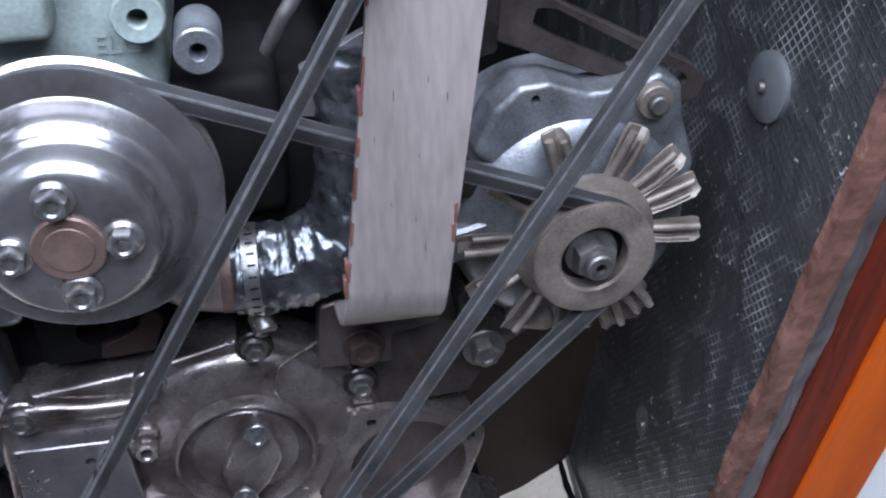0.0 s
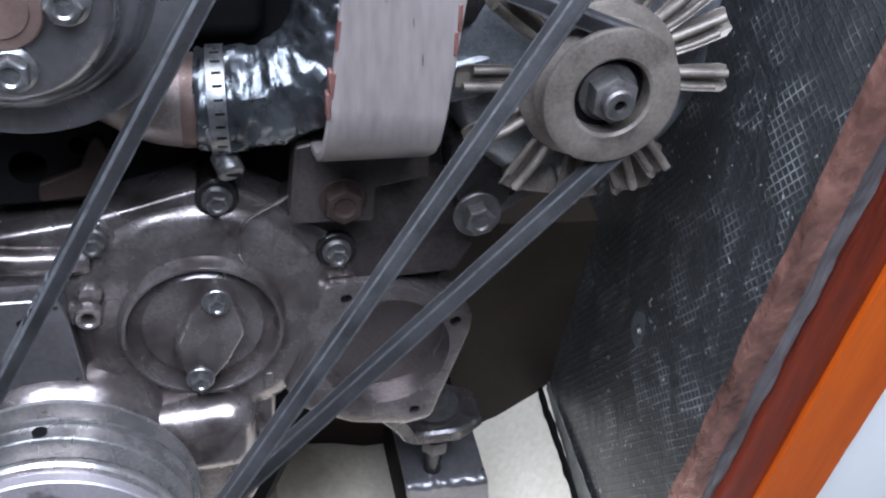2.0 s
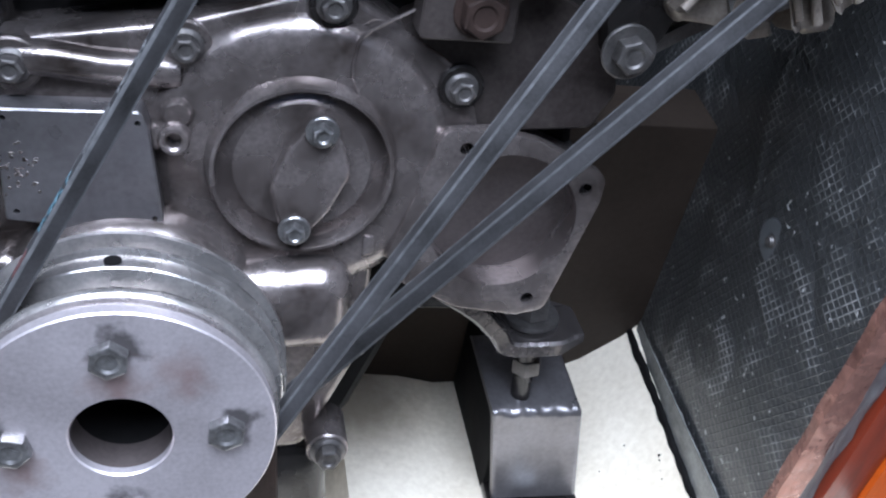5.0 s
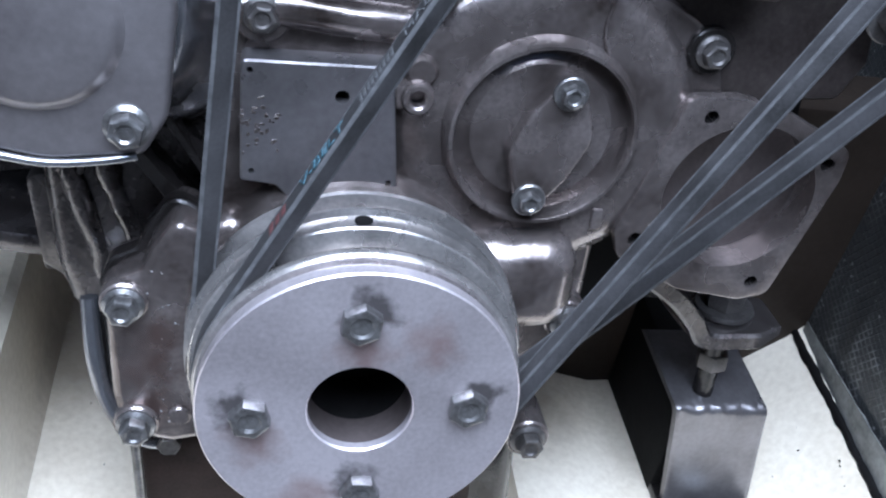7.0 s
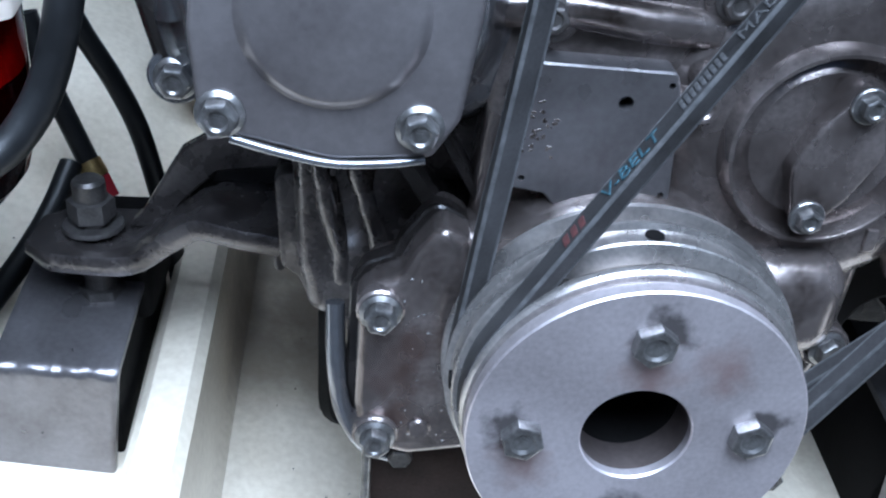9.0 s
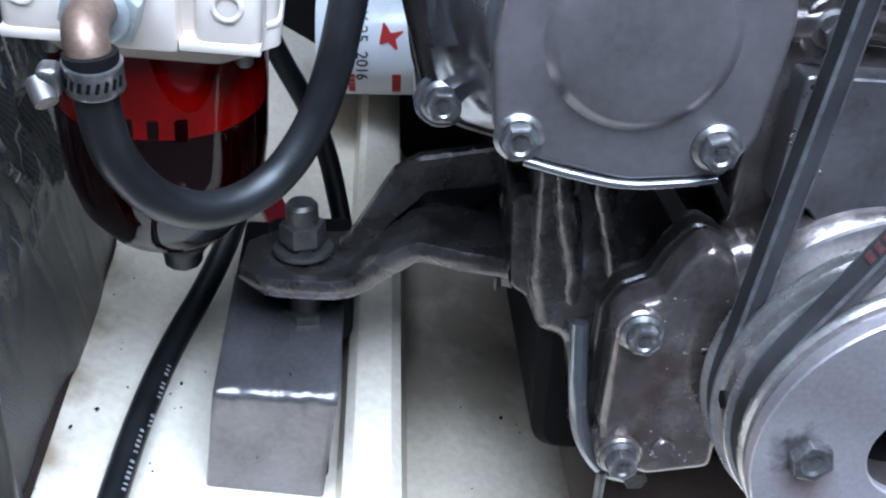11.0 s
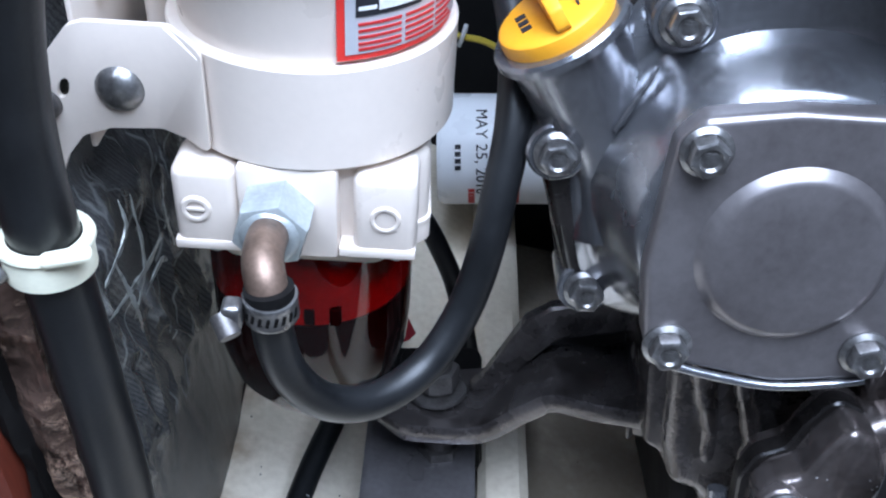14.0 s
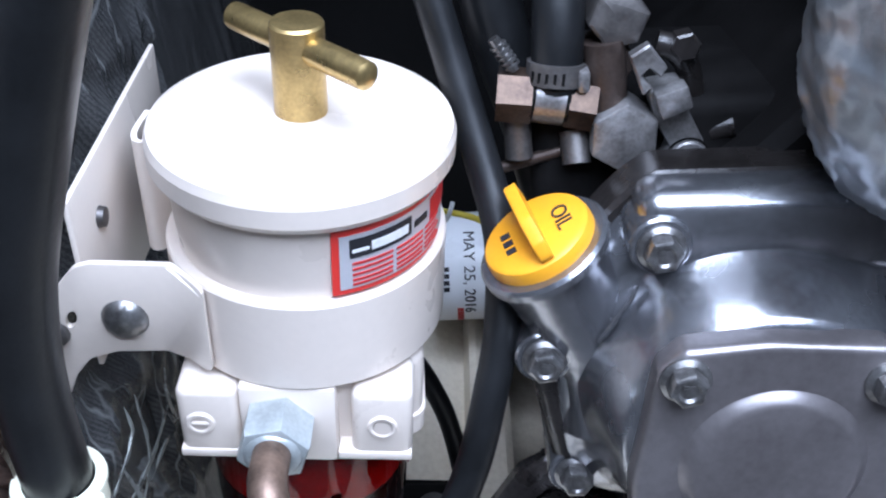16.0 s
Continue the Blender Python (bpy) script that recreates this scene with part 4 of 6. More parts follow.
for k in range(11):
    z = 0.24 + 0.0235 * k + random.uniform(-0.006, 0.006)
    x0 = 0.1492 + (z - 0.2375) * 0.1195 + 0.0004
    ln = random.uniform(0.006, 0.018)
    part("paint_chip", prism([(x0 - 0.0006, z), (x0 + random.uniform(0.0004, 0.0012), z + 0.001), (x0 + 0.0006 + 0.1195 * ln, z + ln), (x0 - 0.0006 + 0.1195 * ln, z + ln)], 0.0274, 0.0325, chamfer=0.0001), REDPAINT, bar)
for k in range(9):
    z = random.uniform(0.245, 0.42)
    x0 = 0.1757 + (z - 0.2375) * 0.1195 + random.uniform(-0.022, 0.022)
    smear(bar, x0, 0.0278, z, random.uniform(0.0002, 0.0004), random.uniform(0.0006, 0.004), PADFLOOR, k * 3.1, "scratch")
bolt(bar, BOLT_RUST, 0.1605, 0.0755, 0.167)

# ---- crank pulley ----
ALUFACE = smudged(smudged(ALU, [(0.003, 0.006, 0.046), (-0.05, 0.006, 0.0), (-0.003, 0.006, -0.045), (0.05, 0.006, 0.002)], 0.005, 0.012, (0.11, 0.1, 0.1), 0.9),
                  [(0.001, 0.006, 0.028), (-0.043, 0.006, -0.018), (0.03, 0.006, 0.03), (-0.02, 0.006, -0.05)], 0.001, 0.016, (0.34, 0.21, 0.185), 0.65)
SIDEPAINT = smudged(PAINT, [(-0.09, 0.0655, -0.025), (-0.088, 0.0655, -0.005), (-0.091, 0.0655, -0.045)], 0.002, 0.016, (0.1, 0.06, 0.05), 0.8)
crank = thing("crankshaft_pulley", "turned aluminium crankshaft pulley with four bolts", "pulley", ENG)
CZ = -0.0028
ring = [(0.0218, 0.011), (0.0218, 0.0072), (0.0225, 0.0064), (0.0666, 0.0064), (0.0673, 0.0071), (0.0673, 0.0128), (0.066, 0.0135), (0.066, 0.0144)]
part("front_disc", lathe(ring, 128, (0, CZ)), ALUFACE, crank, "smooth pale aluminium face")
part("spacer_ring", lathe([(0.05, 0.0138), (0.0676, 0.0148), (0.0686, 0.0162), (0.0690, 0.0172), (0.0690, 0.0188), (0.0682, 0.0196)], 128, (0, -0.001)), ALUGROOVE, crank)
part("groove", lathe([(0.0682, 0.0196), (0.056, 0.0222), (0.056, 0.0254), (0.0692, 0.0290), (0.0705, 0.0296)], 128), ALUGROOVE, crank)
part("damper_ring", lathe([(0.0705, 0.0296), (0.0712, 0.0302), (0.0712, 0.0392), (0.0735, 0.0402), (0.0735, 0.042), (0.061, 0.0448), (0.061, 0.0488), (0.0738, 0.0525), (0.0742, 0.0545), (0.073, 0.056), (0.03, 0.056)], 128), ALUGROOVE, crank)
# oily wall in front; black further in paints the shade of the bore
part("bore_wall", lathe([(0.0218, 0.011), (0.0217, 0.0262)], 64, (0, CZ)), PADFLOOR, crank, "oily dark bore")
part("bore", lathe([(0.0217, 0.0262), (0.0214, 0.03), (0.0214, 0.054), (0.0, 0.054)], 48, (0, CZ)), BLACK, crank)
part("crank_nut", prism(circle(0, 0, 0.012, 6, 0.4), 0.046, 0.0535, chamfer=0.001), BLACK, crank)
for k, a in enumerate((0, 90, 180, 270)):
    # black discs draw the holes, shade included
    part("timing_hole", lathe([(0.0, -0.0718), (0.0038, -0.0718), (0.0038, -0.066)], 18), BLACK, crank, at=pose(0, 0, 0, 0, 180 - a - 90 + 1, 0) @ pose(0, 0.0345, 0) @ Matrix.Rotation(radians(-90), 4, "X"))
for k in range(4):
    a = radians(90 * k + 1)
    bolt(crank, BOLT_CRANK, 0.045 * math.cos(a), 0.0064, 0.045 * math.sin(a) + CZ)

GRIME = mat("dark_grease", (0.24, 0.22, 0.222), 0.42, 0.7, 40, 0.4, 0.0005, 0.5, 20)
RUSTSTAIN = mat("rust_stain", (0.38, 0.325, 0.32), 0.42, 0.6, 40, 0.2, 0.0003, 0.4, 20)


# pits in the flat plate and stains on the painted castings
for k in range(34):
    smear(engine, random.gauss(-0.04, 0.0055), 0.080, random.gauss(0.092, 0.009), random.uniform(0.0006, 0.0018), random.uniform(0.0005, 0.0013), PAINT, k * 1.7, "paint_pit")
for k in range(34):
    smear(engine, random.uniform(-0.092, -0.06), 0.0655, random.uniform(-0.06, 0.03), random.uniform(0.0003, 0.0007), random.uniform(0.0003, 0.0006), PALEPAINT, k * 2.3, "paint_fleck")
side_cover.data.materials[0] = SIDEPAINT

# ---- water pump pulley ----
WX, WZ = 0.0295, 0.300
wp = thing("water_pump_pulley", "stepped grey steel water pump pulley with a rusty hub", "pulley", ENG)
prof = [(0.0, 0.004), (0.0315, 0.004), (0.0345, 0.0047), (0.0372, 0.0066), (0.0393, 0.0096), (0.0406, 0.0135), (0.0414, 0.0178), (0.0428, 0.0205), (0.0448, 0.0216), (0.0470, 0.0228), (0.0490, 0.0251), (0.0505, 0.0285), (0.0516, 0.0328), (0.0527, 0.0363), (0.0545, 0.0385), (0.0655, 0.0385), (0.0672, 0.0392), (0.0672, 0.0412), (0.0655, 0.042)]
part("pressed_disc", lathe(prof, 112, (WX, WZ)), SHINYPLATE, wp, "grey pressed steel, shiny at the steps")
part("groove", lathe([(0.0655, 0.042), (0.055, 0.0455), (0.055, 0.0485), (0.0665, 0.0522), (0.0672, 0.053), (0.066, 0.0545), (0.03, 0.0545)], 112, (WX, WZ)), ALUGROOVE, wp)
part("hub", lathe([(0.0, 0.0005), (0.0105, 0.0005), (0.0108, 0.0008), (0.0108, 0.0012), (0.0150, 0.0012), (0.0158, 0.002), (0.0158, 0.005)], 48, (WX + 0.0005, WZ)), RUSTDISC, wp, "rust-tinged round hub")
for k in range(4):
    a = radians(90 * k + 3)
    bolt(wp, BOLT, WX + 0.0235 * math.cos(a), 0.004, WZ + 0.0235 * math.sin(a))
pump = thing("water_pump", "dark cast water pump body behind the pulley", "water pump", ENG)
part("body", lathe([(0.02, 0.0545), (0.03, 0.058), (0.042, 0.068), (0.05, 0.08), (0.052, 0.14), (0, 0.14)], 48, (WX, WZ - 0.005)), CAST, pump)
part("outlet", tube([(0.055, 0.095, 0.235), (0.075, 0.092, 0.223), (0.092, 0.091, 0.2195), (0.104, 0.0905, 0.2195)], 0.0225, 28), RUSTPIPE, pump, "worn pale pipe stub")
part("rust_ring", crinkle(tube([(0.0865, 0.0912, 0.2198), (0.0935, 0.0909, 0.2195)], 0.0229, 32, 8), 0.0004, 150), RUSTDISC, pump, "orange rust at the pipe end")
# bracket colour holds the deep shade behind the pump pulley
part("bracket", prism(rounded([(-0.02, 0.165), (0.04, 0.165), (0.055, 0.215), (-0.02, 0.222)], 0.006), 0.098, 0.14, [circle(0.035, 0.196, 0.005, 14), circle(0.01, 0.186, 0.009, 16)], 0.002), BLACK, pump)
part("rusty_flange", prism(rounded([(0.012, 0.168), (0.042, 0.17), (0.05, 0.19), (0.044, 0.205), (0.034, 0.185), (0.014, 0.178)], 0.003), 0.094, 0.0985, chamfer=0.001), RUST, pump)

# ---- coolant hose with its clamp ----
hose = thing("coolant_hose", "crinkled silver-wrapped coolant hose elbow", "hose", ENG)
bm = tube([(0.094, 0.091, 0.2195), (0.112, 0.090, 0.2195), (0.134, 0.091, 0.2225), (0.154, 0.092, 0.2350), (0.166, 0.094, 0.262), (0.170, 0.097, 0.30), (0.171, 0.102, 0.34)], 0.0248, 48, 22, up=(0, 1, 0))
part("wrapped_tube", crinkle(bm, 0.0026, 120), WRAP, hose)
clamp = part("hose_clamp", sweep([Vector((0.099, 0.0905, 0.2195)), Vector((0.1075, 0.0902, 0.2195))], circle(0, 0, 0.0264, 44), caps=False), STEEL, hose, "steel band clamp")
part("clamp_screw", prism(circle(0, 0, 0.0068, 20), -0.004, 0.008, chamfer=0.001), STEEL, clamp, at=pose(0.1055, 0.0762, 0.1895, 35, 0, 20))
part("screw_slot", box(-0.0055, 0.0055, -0.0046, -0.0035, -0.0008, 0.0008, 0), BLACK, clamp, at=pose(0.1055, 0.0762, 0.1895, 35, 20, 20))
part("clamp_housing", box(0.099, 0.11, 0.074, 0.088, 0.1895, 0.1965, 0.0015), DULLSTEEL, clamp)

for k in range(13):
    a = radians(-170 + 14 * k)
    part("clamp_slot", box(-0.0022, 0.0022, -0.0002, 0.0003, -0.0006, 0.0006, 0), BLACK, clamp, at=pose(0.1033, 0.0903 + 0.0264 * math.sin(a), 0.2195 - 0.0264 * math.cos(a), math.degrees(a) + 90, 0, 0))

# ---- belts ----


def wrap(circles, n=40):
    """The taut line round circles (x, z, r) given counter-clockwise."""
    pts = []
    k = len(circles)
    dirs = []
    for i in range(k):
        (x0, z0, r0), (x1, z1, r1) = circles[i], circles[(i + 1) % k]
        dx, dz = x1 - x0, z1 - z0
        d = math.hypot(dx, dz)
        dirs.append(math.atan2(dz, dx) - math.acos((r0 - r1) / d))
    for i in range(k):
        x, z, r = circles[i]
        a0, a1 = dirs[i - 1], dirs[i]
        while a1 < a0:
            a1 += 2 * math.pi
        m = max(6, int((a1 - a0) * n / 3))
        arc = [(x + r * math.cos(a0 + (a1 - a0) * j / m), z + r * math.sin(a0 + (a1 - a0) * j / m), a0 + (a1 - a0) * j / m) for j in range(m + 1)]
        pts += arc
        nx = circles[(i + 1) % k]
        e = (nx[0] + nx[2] * math.cos(a1), nx[1] + nx[2] * math.sin(a1))
        for j in range(1, 12):
            t = j / 12
            pts.append((arc[-1][0] * (1 - t) + e[0] * t, arc[-1][1] * (1 - t) + e[1] * t, a1))
    return pts


def belt(name, circles, y, label, wide=0.0108, deep=0.0088, lean=0.0):
    bm = bmesh.new()
    rings = []
    for x, z, a in wrap(circles):
        out = Vector((math.cos(a), 0, math.sin(a)))
        c = Vector((x, y + lean * z, z))
        w, v = wide / 2, wide * 0.33
        sec = [(-w + 0.0008, 0), (w - 0.0008, 0), (w, -0.0008), (w, -0.0018), (v + 0.0012, -deep * 0.55), (v, -deep), (-v, -deep), (-v - 0.0012, -deep * 0.55), (-w, -0.0018), (-w, -0.0008)]
        rings.append([bm.verts.new(c + Vector((0, s, 0)) + out * h) for s, h in sec])
    k = len(rings[0])
    for i in range(len(rings)):
        a, b = rings[i], rings[(i + 1) % len(rings)]
        for j in range(k):
            bm.faces.new((a[j], a[(j + 1) % k], b[(j + 1) % k], b[j]))
    ob = part(name, bm, BELT, None, "", 25, ENG)
    for s in (-1, 1):
        bm = bmesh.new()
        rings = []
        for x, z, a in wrap(circles):
            out = Vector((math.cos(a), 0, math.sin(a)))
            c = Vector((x, y + lean * z + s * (wide / 2 - 0.0003), z))
            j = 0.00018 * noise.noise(Vector((x * 160, s, z * 160)))
            rings.append([bm.verts.new(c + Vector((0, s * p, 0)) + out * q) for p, q in ((0, 0.0001 + j), (0.00045 + j, -0.0006), (0.00045 + j, -0.0016), (-0.0006, -0.0012))])
        for i in range(len(rings)):
            p, q = rings[i], rings[(i + 1) % len(rings)]
            for k in range(4):
                bm.faces.new((p[k], p[(k + 1) % 4], q[(k + 1) % 4], q[k]))
        part("worn_edge", bm, WORNEDGE, ob, "paler frayed belt edge")
        bm = bmesh.new()
        rings = []
        for x, z, a in wrap(circles):
            out = Vector((math.cos(a), 0, math.sin(a)))
            c = Vector((x, y + lean * z + s * wide * 0.33, z)) - out * deep
            j = 0.00022 * noise.noise(Vector((x * 190, s * 3, z * 190)))
            rings.append([bm.verts.new(c + Vector((0, s * p, 0)) + out * q) for p, q in ((-0.0007 - j, -0.00008), (0.0002 + j, -0.00012), (0.0005, 0.0008 + j), (-0.0004, 0.0006))])
        for i in range(len(rings)):
            p, q = rings[i], rings[(i + 1) % len(rings)]
            for k in range(4):
                bm.faces.new((p[k], p[(k + 1) % 4], q[(k + 1) % 4], q[k]))
        part("worn_edge", bm, WORNEDGE, ob)
    return tagged(ob, label, "drive belt")


UX, UZ = 0.3515, 0.575
front_belt = belt("drive_belt", [(0, 0, 0.0688), (UX, UZ, 0.0732)], 0.0226, "worn grey rubber drive belt with faded blue and red print", 0.0110, 0.0075)
rear_belt = belt("drive_belt", [(0, 0, 0.0718), (0.2852, 0.2313, 0.0328), (WX, WZ, 0.0645)], 0.0468, "dusty grey rubber belt round crank, pump and alternator", 0.0105, 0.0085)
upper = thing("upper_pulley", "grey steel pulley at the top of the front belt", "pulley", ENG @ Matrix.Translation((UX, 0, UZ)))
part("sheave", lathe([(0, 0.012), (0.062, 0.012), (0.07, 0.0165), (0.07, 0.0185), (0.058, 0.022), (0.058, 0.026), (0.07, 0.0298), (0.07, 0.032), (0.02, 0.034), (0.02, 0.09), (0, 0.09)], 64), PLATE, upper)

# ---- alternator ----
AX, AZ = 0.2852, 0.2313
alt = thing("alternator", "weathered alloy alternator with a bent-blade cooling fan", "alternator", ENG)
part("pulley", lathe([(0.019, 0.050), (0.019, 0.0405), (0.0205, 0.0392), (0.0325, 0.0392), (0.0344, 0.0402), (0.0344, 0.0425), (0.030, 0.0445), (0.0262, 0.0468), (0.0262, 0.0482), (0.0335, 0.0522), (0.0348, 0.053), (0.0345, 0.0545), (0.015, 0.0545)], 72, (AX, AZ)), TANMETAL, alt, "tan weathered pulley")
# black disc paints the shade at the bottom of the recess
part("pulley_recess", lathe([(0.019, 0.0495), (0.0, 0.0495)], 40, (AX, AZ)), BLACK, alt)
nut = part("shaft_nut", prism(circle(AX, AZ, 0.0122, 6, 0.5), 0.0355, 0.0495, chamfer=0.0016, steps=2), DULLSTEEL, alt)
part("washer", lathe([(0, 0.046), (0.0142, 0.046), (0.0148, 0.0465), (0.0148, 0.0495)], 36, (AX, AZ)), DULLSTEEL, nut)
part("shaft", lathe([(0.0, 0.0335), (0.003, 0.0335), (0.003, 0.0298), (0.0068, 0.0298), (0.0078, 0.031), (0.0078, 0.036)], 30, (AX, AZ)), DULLSTEEL, nut)
# shaft hole drawn as a black disc, shade in the colour
part("shaft_hole", lathe([(0, 0.0327), (0.0031, 0.0327)], 20, (AX, AZ)), BLACK, nut)
# fan: a dished disc with folded blades
fan = part("fan_disc", lathe([(0.015, 0.0548), (0.034, 0.0555), (0.041, 0.059), (0.041, 0.061), (0.015, 0.0575)], 60, (AX, AZ)), TANMETAL, alt, "tan folded sheet-metal fan")
blade = prism(rounded([(0.034, -0.0055), (0.052, -0.0068), (0.0665, -0.0072), (0.0712, -0.0052), (0.0712, 0.0056), (0.067, 0.0064), (0.052, 0.006), (0.034, 0.005)], 0.0012), -0.0009, 0.0009, chamfer=0.0003)
bmesh.ops.bisect_plane(blade, geom=blade.verts[:] + blade.edges[:] + blade.faces[:], plane_co=(0, 0, -0.002), plane_no=(0, 0, 1))
for v in blade.verts:
    if v.co.z < -0.002:
        v.co.y -= (-0.002 - v.co.z) * 0.9
first = part("fan_blade", blade, TANMETAL, alt)
angles = [-52, -3, 23, 42, 67, 107, 141, 176, 204, 233, 262, 291]
first.matrix_basis = pose(AX, 0.0645, AZ, 0, -angles[0], 0)
for a in angles[1:]:
    share("fan_blade", first.data, alt, pose(AX, 0.0645, AZ, random.uniform(-14, 14), -a, 0))
rib = tube([(0.036, 0.0002, 0.0030), (0.050, -0.0026, 0.0036), (0.0685, -0.0034, 0.0034)], 0.0024, 10)
tube([(0.038, 0.0002, -0.0035), (0.050, -0.0016, -0.0044), (0.064, -0.0022, -0.0044)], 0.0020, 10, bm=rib)
ribo = part("blade_rib", rib, TANMETAL, alt)
ribo.matrix_basis = pose(AX, 0.0625, AZ, 0, -angles[0], 0)
for a in angles[1:]:
    share("blade_rib", ribo.data, alt, pose(AX, 0.0625, AZ, 0, -a, 0))
part("housing", lathe([(0.0, 0.072), (0.05, 0.072), (0.062, 0.075), (0.069, 0.083), (0.071, 0.1), (0.071, 0.16), (0.0, 0.16)], 64, (AX, AZ)), ALTCAST, alt, "rough grey alloy housing")
ear = rounded([(0.226, 0.282), (0.238, 0.306), (0.252, 0.3185), (0.268, 0.3195), (0.290, 0.311), (0.312, 0.3125), (0.330, 0.319), (0.3425, 0.311), (0.346, 0.29), (0.356, 0.262), (0.354, 0.25), (0.330, 0.262), (0.30, 0.272), (0.262, 0.278), (0.246, 0.266)], 0.006)
part("upper_ear", prism(ear, 0.0785, 0.105, [circle(0.26, 0.3105, 0.0026, 14)], 0.004, steps=3), ALTCAST, alt, "pale rough cast ear with a drilled hole")
part("lower_ear", prism(rounded([(0.218, 0.19), (0.25, 0.196), (0.262, 0.175), (0.252, 0.152), (0.24, 0.136), (0.226, 0.14), (0.222, 0.16)], 0.006), 0.083, 0.11, chamfer=0.003, steps=2), CAST, alt)
part("side_lug", prism(rounded([(0.203, 0.236), (0.234, 0.243), (0.238, 0.222), (0.206, 0.216)], 0.003), 0.072, 0.09, chamfer=0.002), ALTCAST, alt)
for cx, cz, s in ((0.322, 0.168, 0.014), (0.262, 0.172, 0.015), (0.293, 0.163, 0.012)):
    part("casting_lump", crinkle(box(cx - s * 0.8, cx + s * 0.8, 0.071, 0.1, cz - s * 0.6, cz + s, 0.006, 5), 0.006, 70, cx), TANMETAL, alt)
part("terminal_block", box(0.216, 0.246, 0.078, 0.1, 0.255, 0.272, 0.003), CAST, alt)
bolt(alt, BOLT_WDULL, 0.235, 0.083, 0.146)
part("pivot_arm", sweep([Vector((0.236, 0.09, 0.14)), Vector((0.262, 0.094, 0.152)), Vector((0.285, 0.096, 0.162))], [(-0.004, -0.0035), (0.004, -0.0035), (0.004, 0.0035), (-0.004, 0.0035)]), DULLSTEEL, alt)
adj = thing("adjuster_bracket", "brown-grey slotted belt adjuster arm on the alternator", "bracket", ENG)
arm = rounded([(0.236, 0.357), (0.241, 0.338), (0.262, 0.330), (0.352, 0.290), (0.362, 0.293), (0.366, 0.303), (0.356, 0.314), (0.268, 0.361), (0.252, 0.368)], 0.006)
slot = rounded([(0.262, 0.345), (0.275, 0.3365), (0.348, 0.3005), (0.3545, 0.3045), (0.351, 0.309), (0.275, 0.3525), (0.264, 0.354)], 0.003)
part("slotted_arm", prism(arm, 0.096, 0.1045, [slot], 0.001), BRACKET, adj)
part("upright", prism(rounded([(0.215, 0.325), (0.243, 0.332), (0.246, 0.372), (0.222, 0.375)], 0.004), 0.094, 0.112, chamfer=0.002), CAST, adj)
part("clamp_washer", lathe([(0, 0.0715), (0.0092, 0.0715), (0.0098, 0.0722), (0.0098, 0.0785), (0, 0.0785)], 32, (0.3255, 0.3045)), TANMETAL, adj)
part("clamp_bolt", prism(circle(0.3255, 0.3045, 0.0055, 16), 0.0665, 0.0716, chamfer=0.001), DULLSTEEL, adj)

# ---- heat exchanger ----
hx = thing("heat_exchanger", "pale grey-green cast heat exchanger housing", "heat exchanger", ENG)
part("casting", crinkle(box(-0.09, 0.076, 0.10, 0.3, 0.315, 0.44, 0.014, 4), 0.001, 40), GREEN, hx)
part("boss", stub(0.0675, 0.37, 0.0125, 0.083, 0.105, 28, 0.0045), GREEN, hx)
part("boss", stub(0.0925, 0.3525, 0.0118, 0.080, 0.115, 28, 0.0042), ALTCAST, hx)
part("corner_block", box(-0.01, 0.03, 0.075, 0.105, 0.365, 0.4, 0.005, 3), GREEN, hx)
lettering("raised_letters", "ELC", 0.0135, GREEN, hx, pose(0.0545, 0.0985, 0.3525, 90, 4, 0), "raised cast letters")
# casting between the belts, shade put into its colour
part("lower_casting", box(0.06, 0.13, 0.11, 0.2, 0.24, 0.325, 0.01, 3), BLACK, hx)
part("dark_link", tube([(0.125, 0.105, 0.34), (0.132, 0.1, 0.355), (0.142, 0.1, 0.37)], 0.004, 10), DULLSTEEL, hx)
part("gusset", prism([(0.14, 0.332), (0.178, 0.351), (0.178, 0.30), (0.14, 0.305)], 0.098, 0.104, chamfer=0.0008), PLATE, hx)

# ---- gear housing with its front plate ----
GEARPLATE = mat("smooth_grey_cover_plate", (0.222, 0.205, 0.207), 0.33, 0.68, 30, 0.2, 0.0007, 0.15, 9, dark=(0.148, 0.134, 0.135), rough_vary=0.12)
gear = thing("gear_housing", "smooth silver gear housing with a bolted front plate", "engine cover", ENG)
bm = bmesh.new()
rings = []
big = rounded([(-0.184, 0.092), (-0.1925, 0.115), (-0.198, 0.165), (-0.186, 0.2), (-0.16, 0.232), (-0.12, 0.246), (-0.06, 0.24), (-0.043, 0.19), (-0.043, 0.12), (-0.058, 0.088), (-0.09, 0.080), (-0.15, 0.082)], 0.06, 3)
for _ in range(2):
    big = [q for p, r in zip(big, big[1:] + big[:1]) for q in ((p[0] * 0.75 + r[0] * 0.25, p[1] * 0.75 + r[1] * 0.25), (p[0] * 0.25 + r[0] * 0.75, p[1] * 0.25 + r[1] * 0.75))]
big = [(x, min(z, 0.232)) for x, z in big]
hub = Vector((-0.119, 0.1475))
for y, d in ((0.125, 0.0), (0.106, 0.0), (0.101, 0.001), (0.0975, 0.004)):
    rings.append([bm.verts.new((p.x - d * (p - hub).normalized().x, y, p.y - d * (p - hub).normalized().y)) for p in map(Vector, big)])
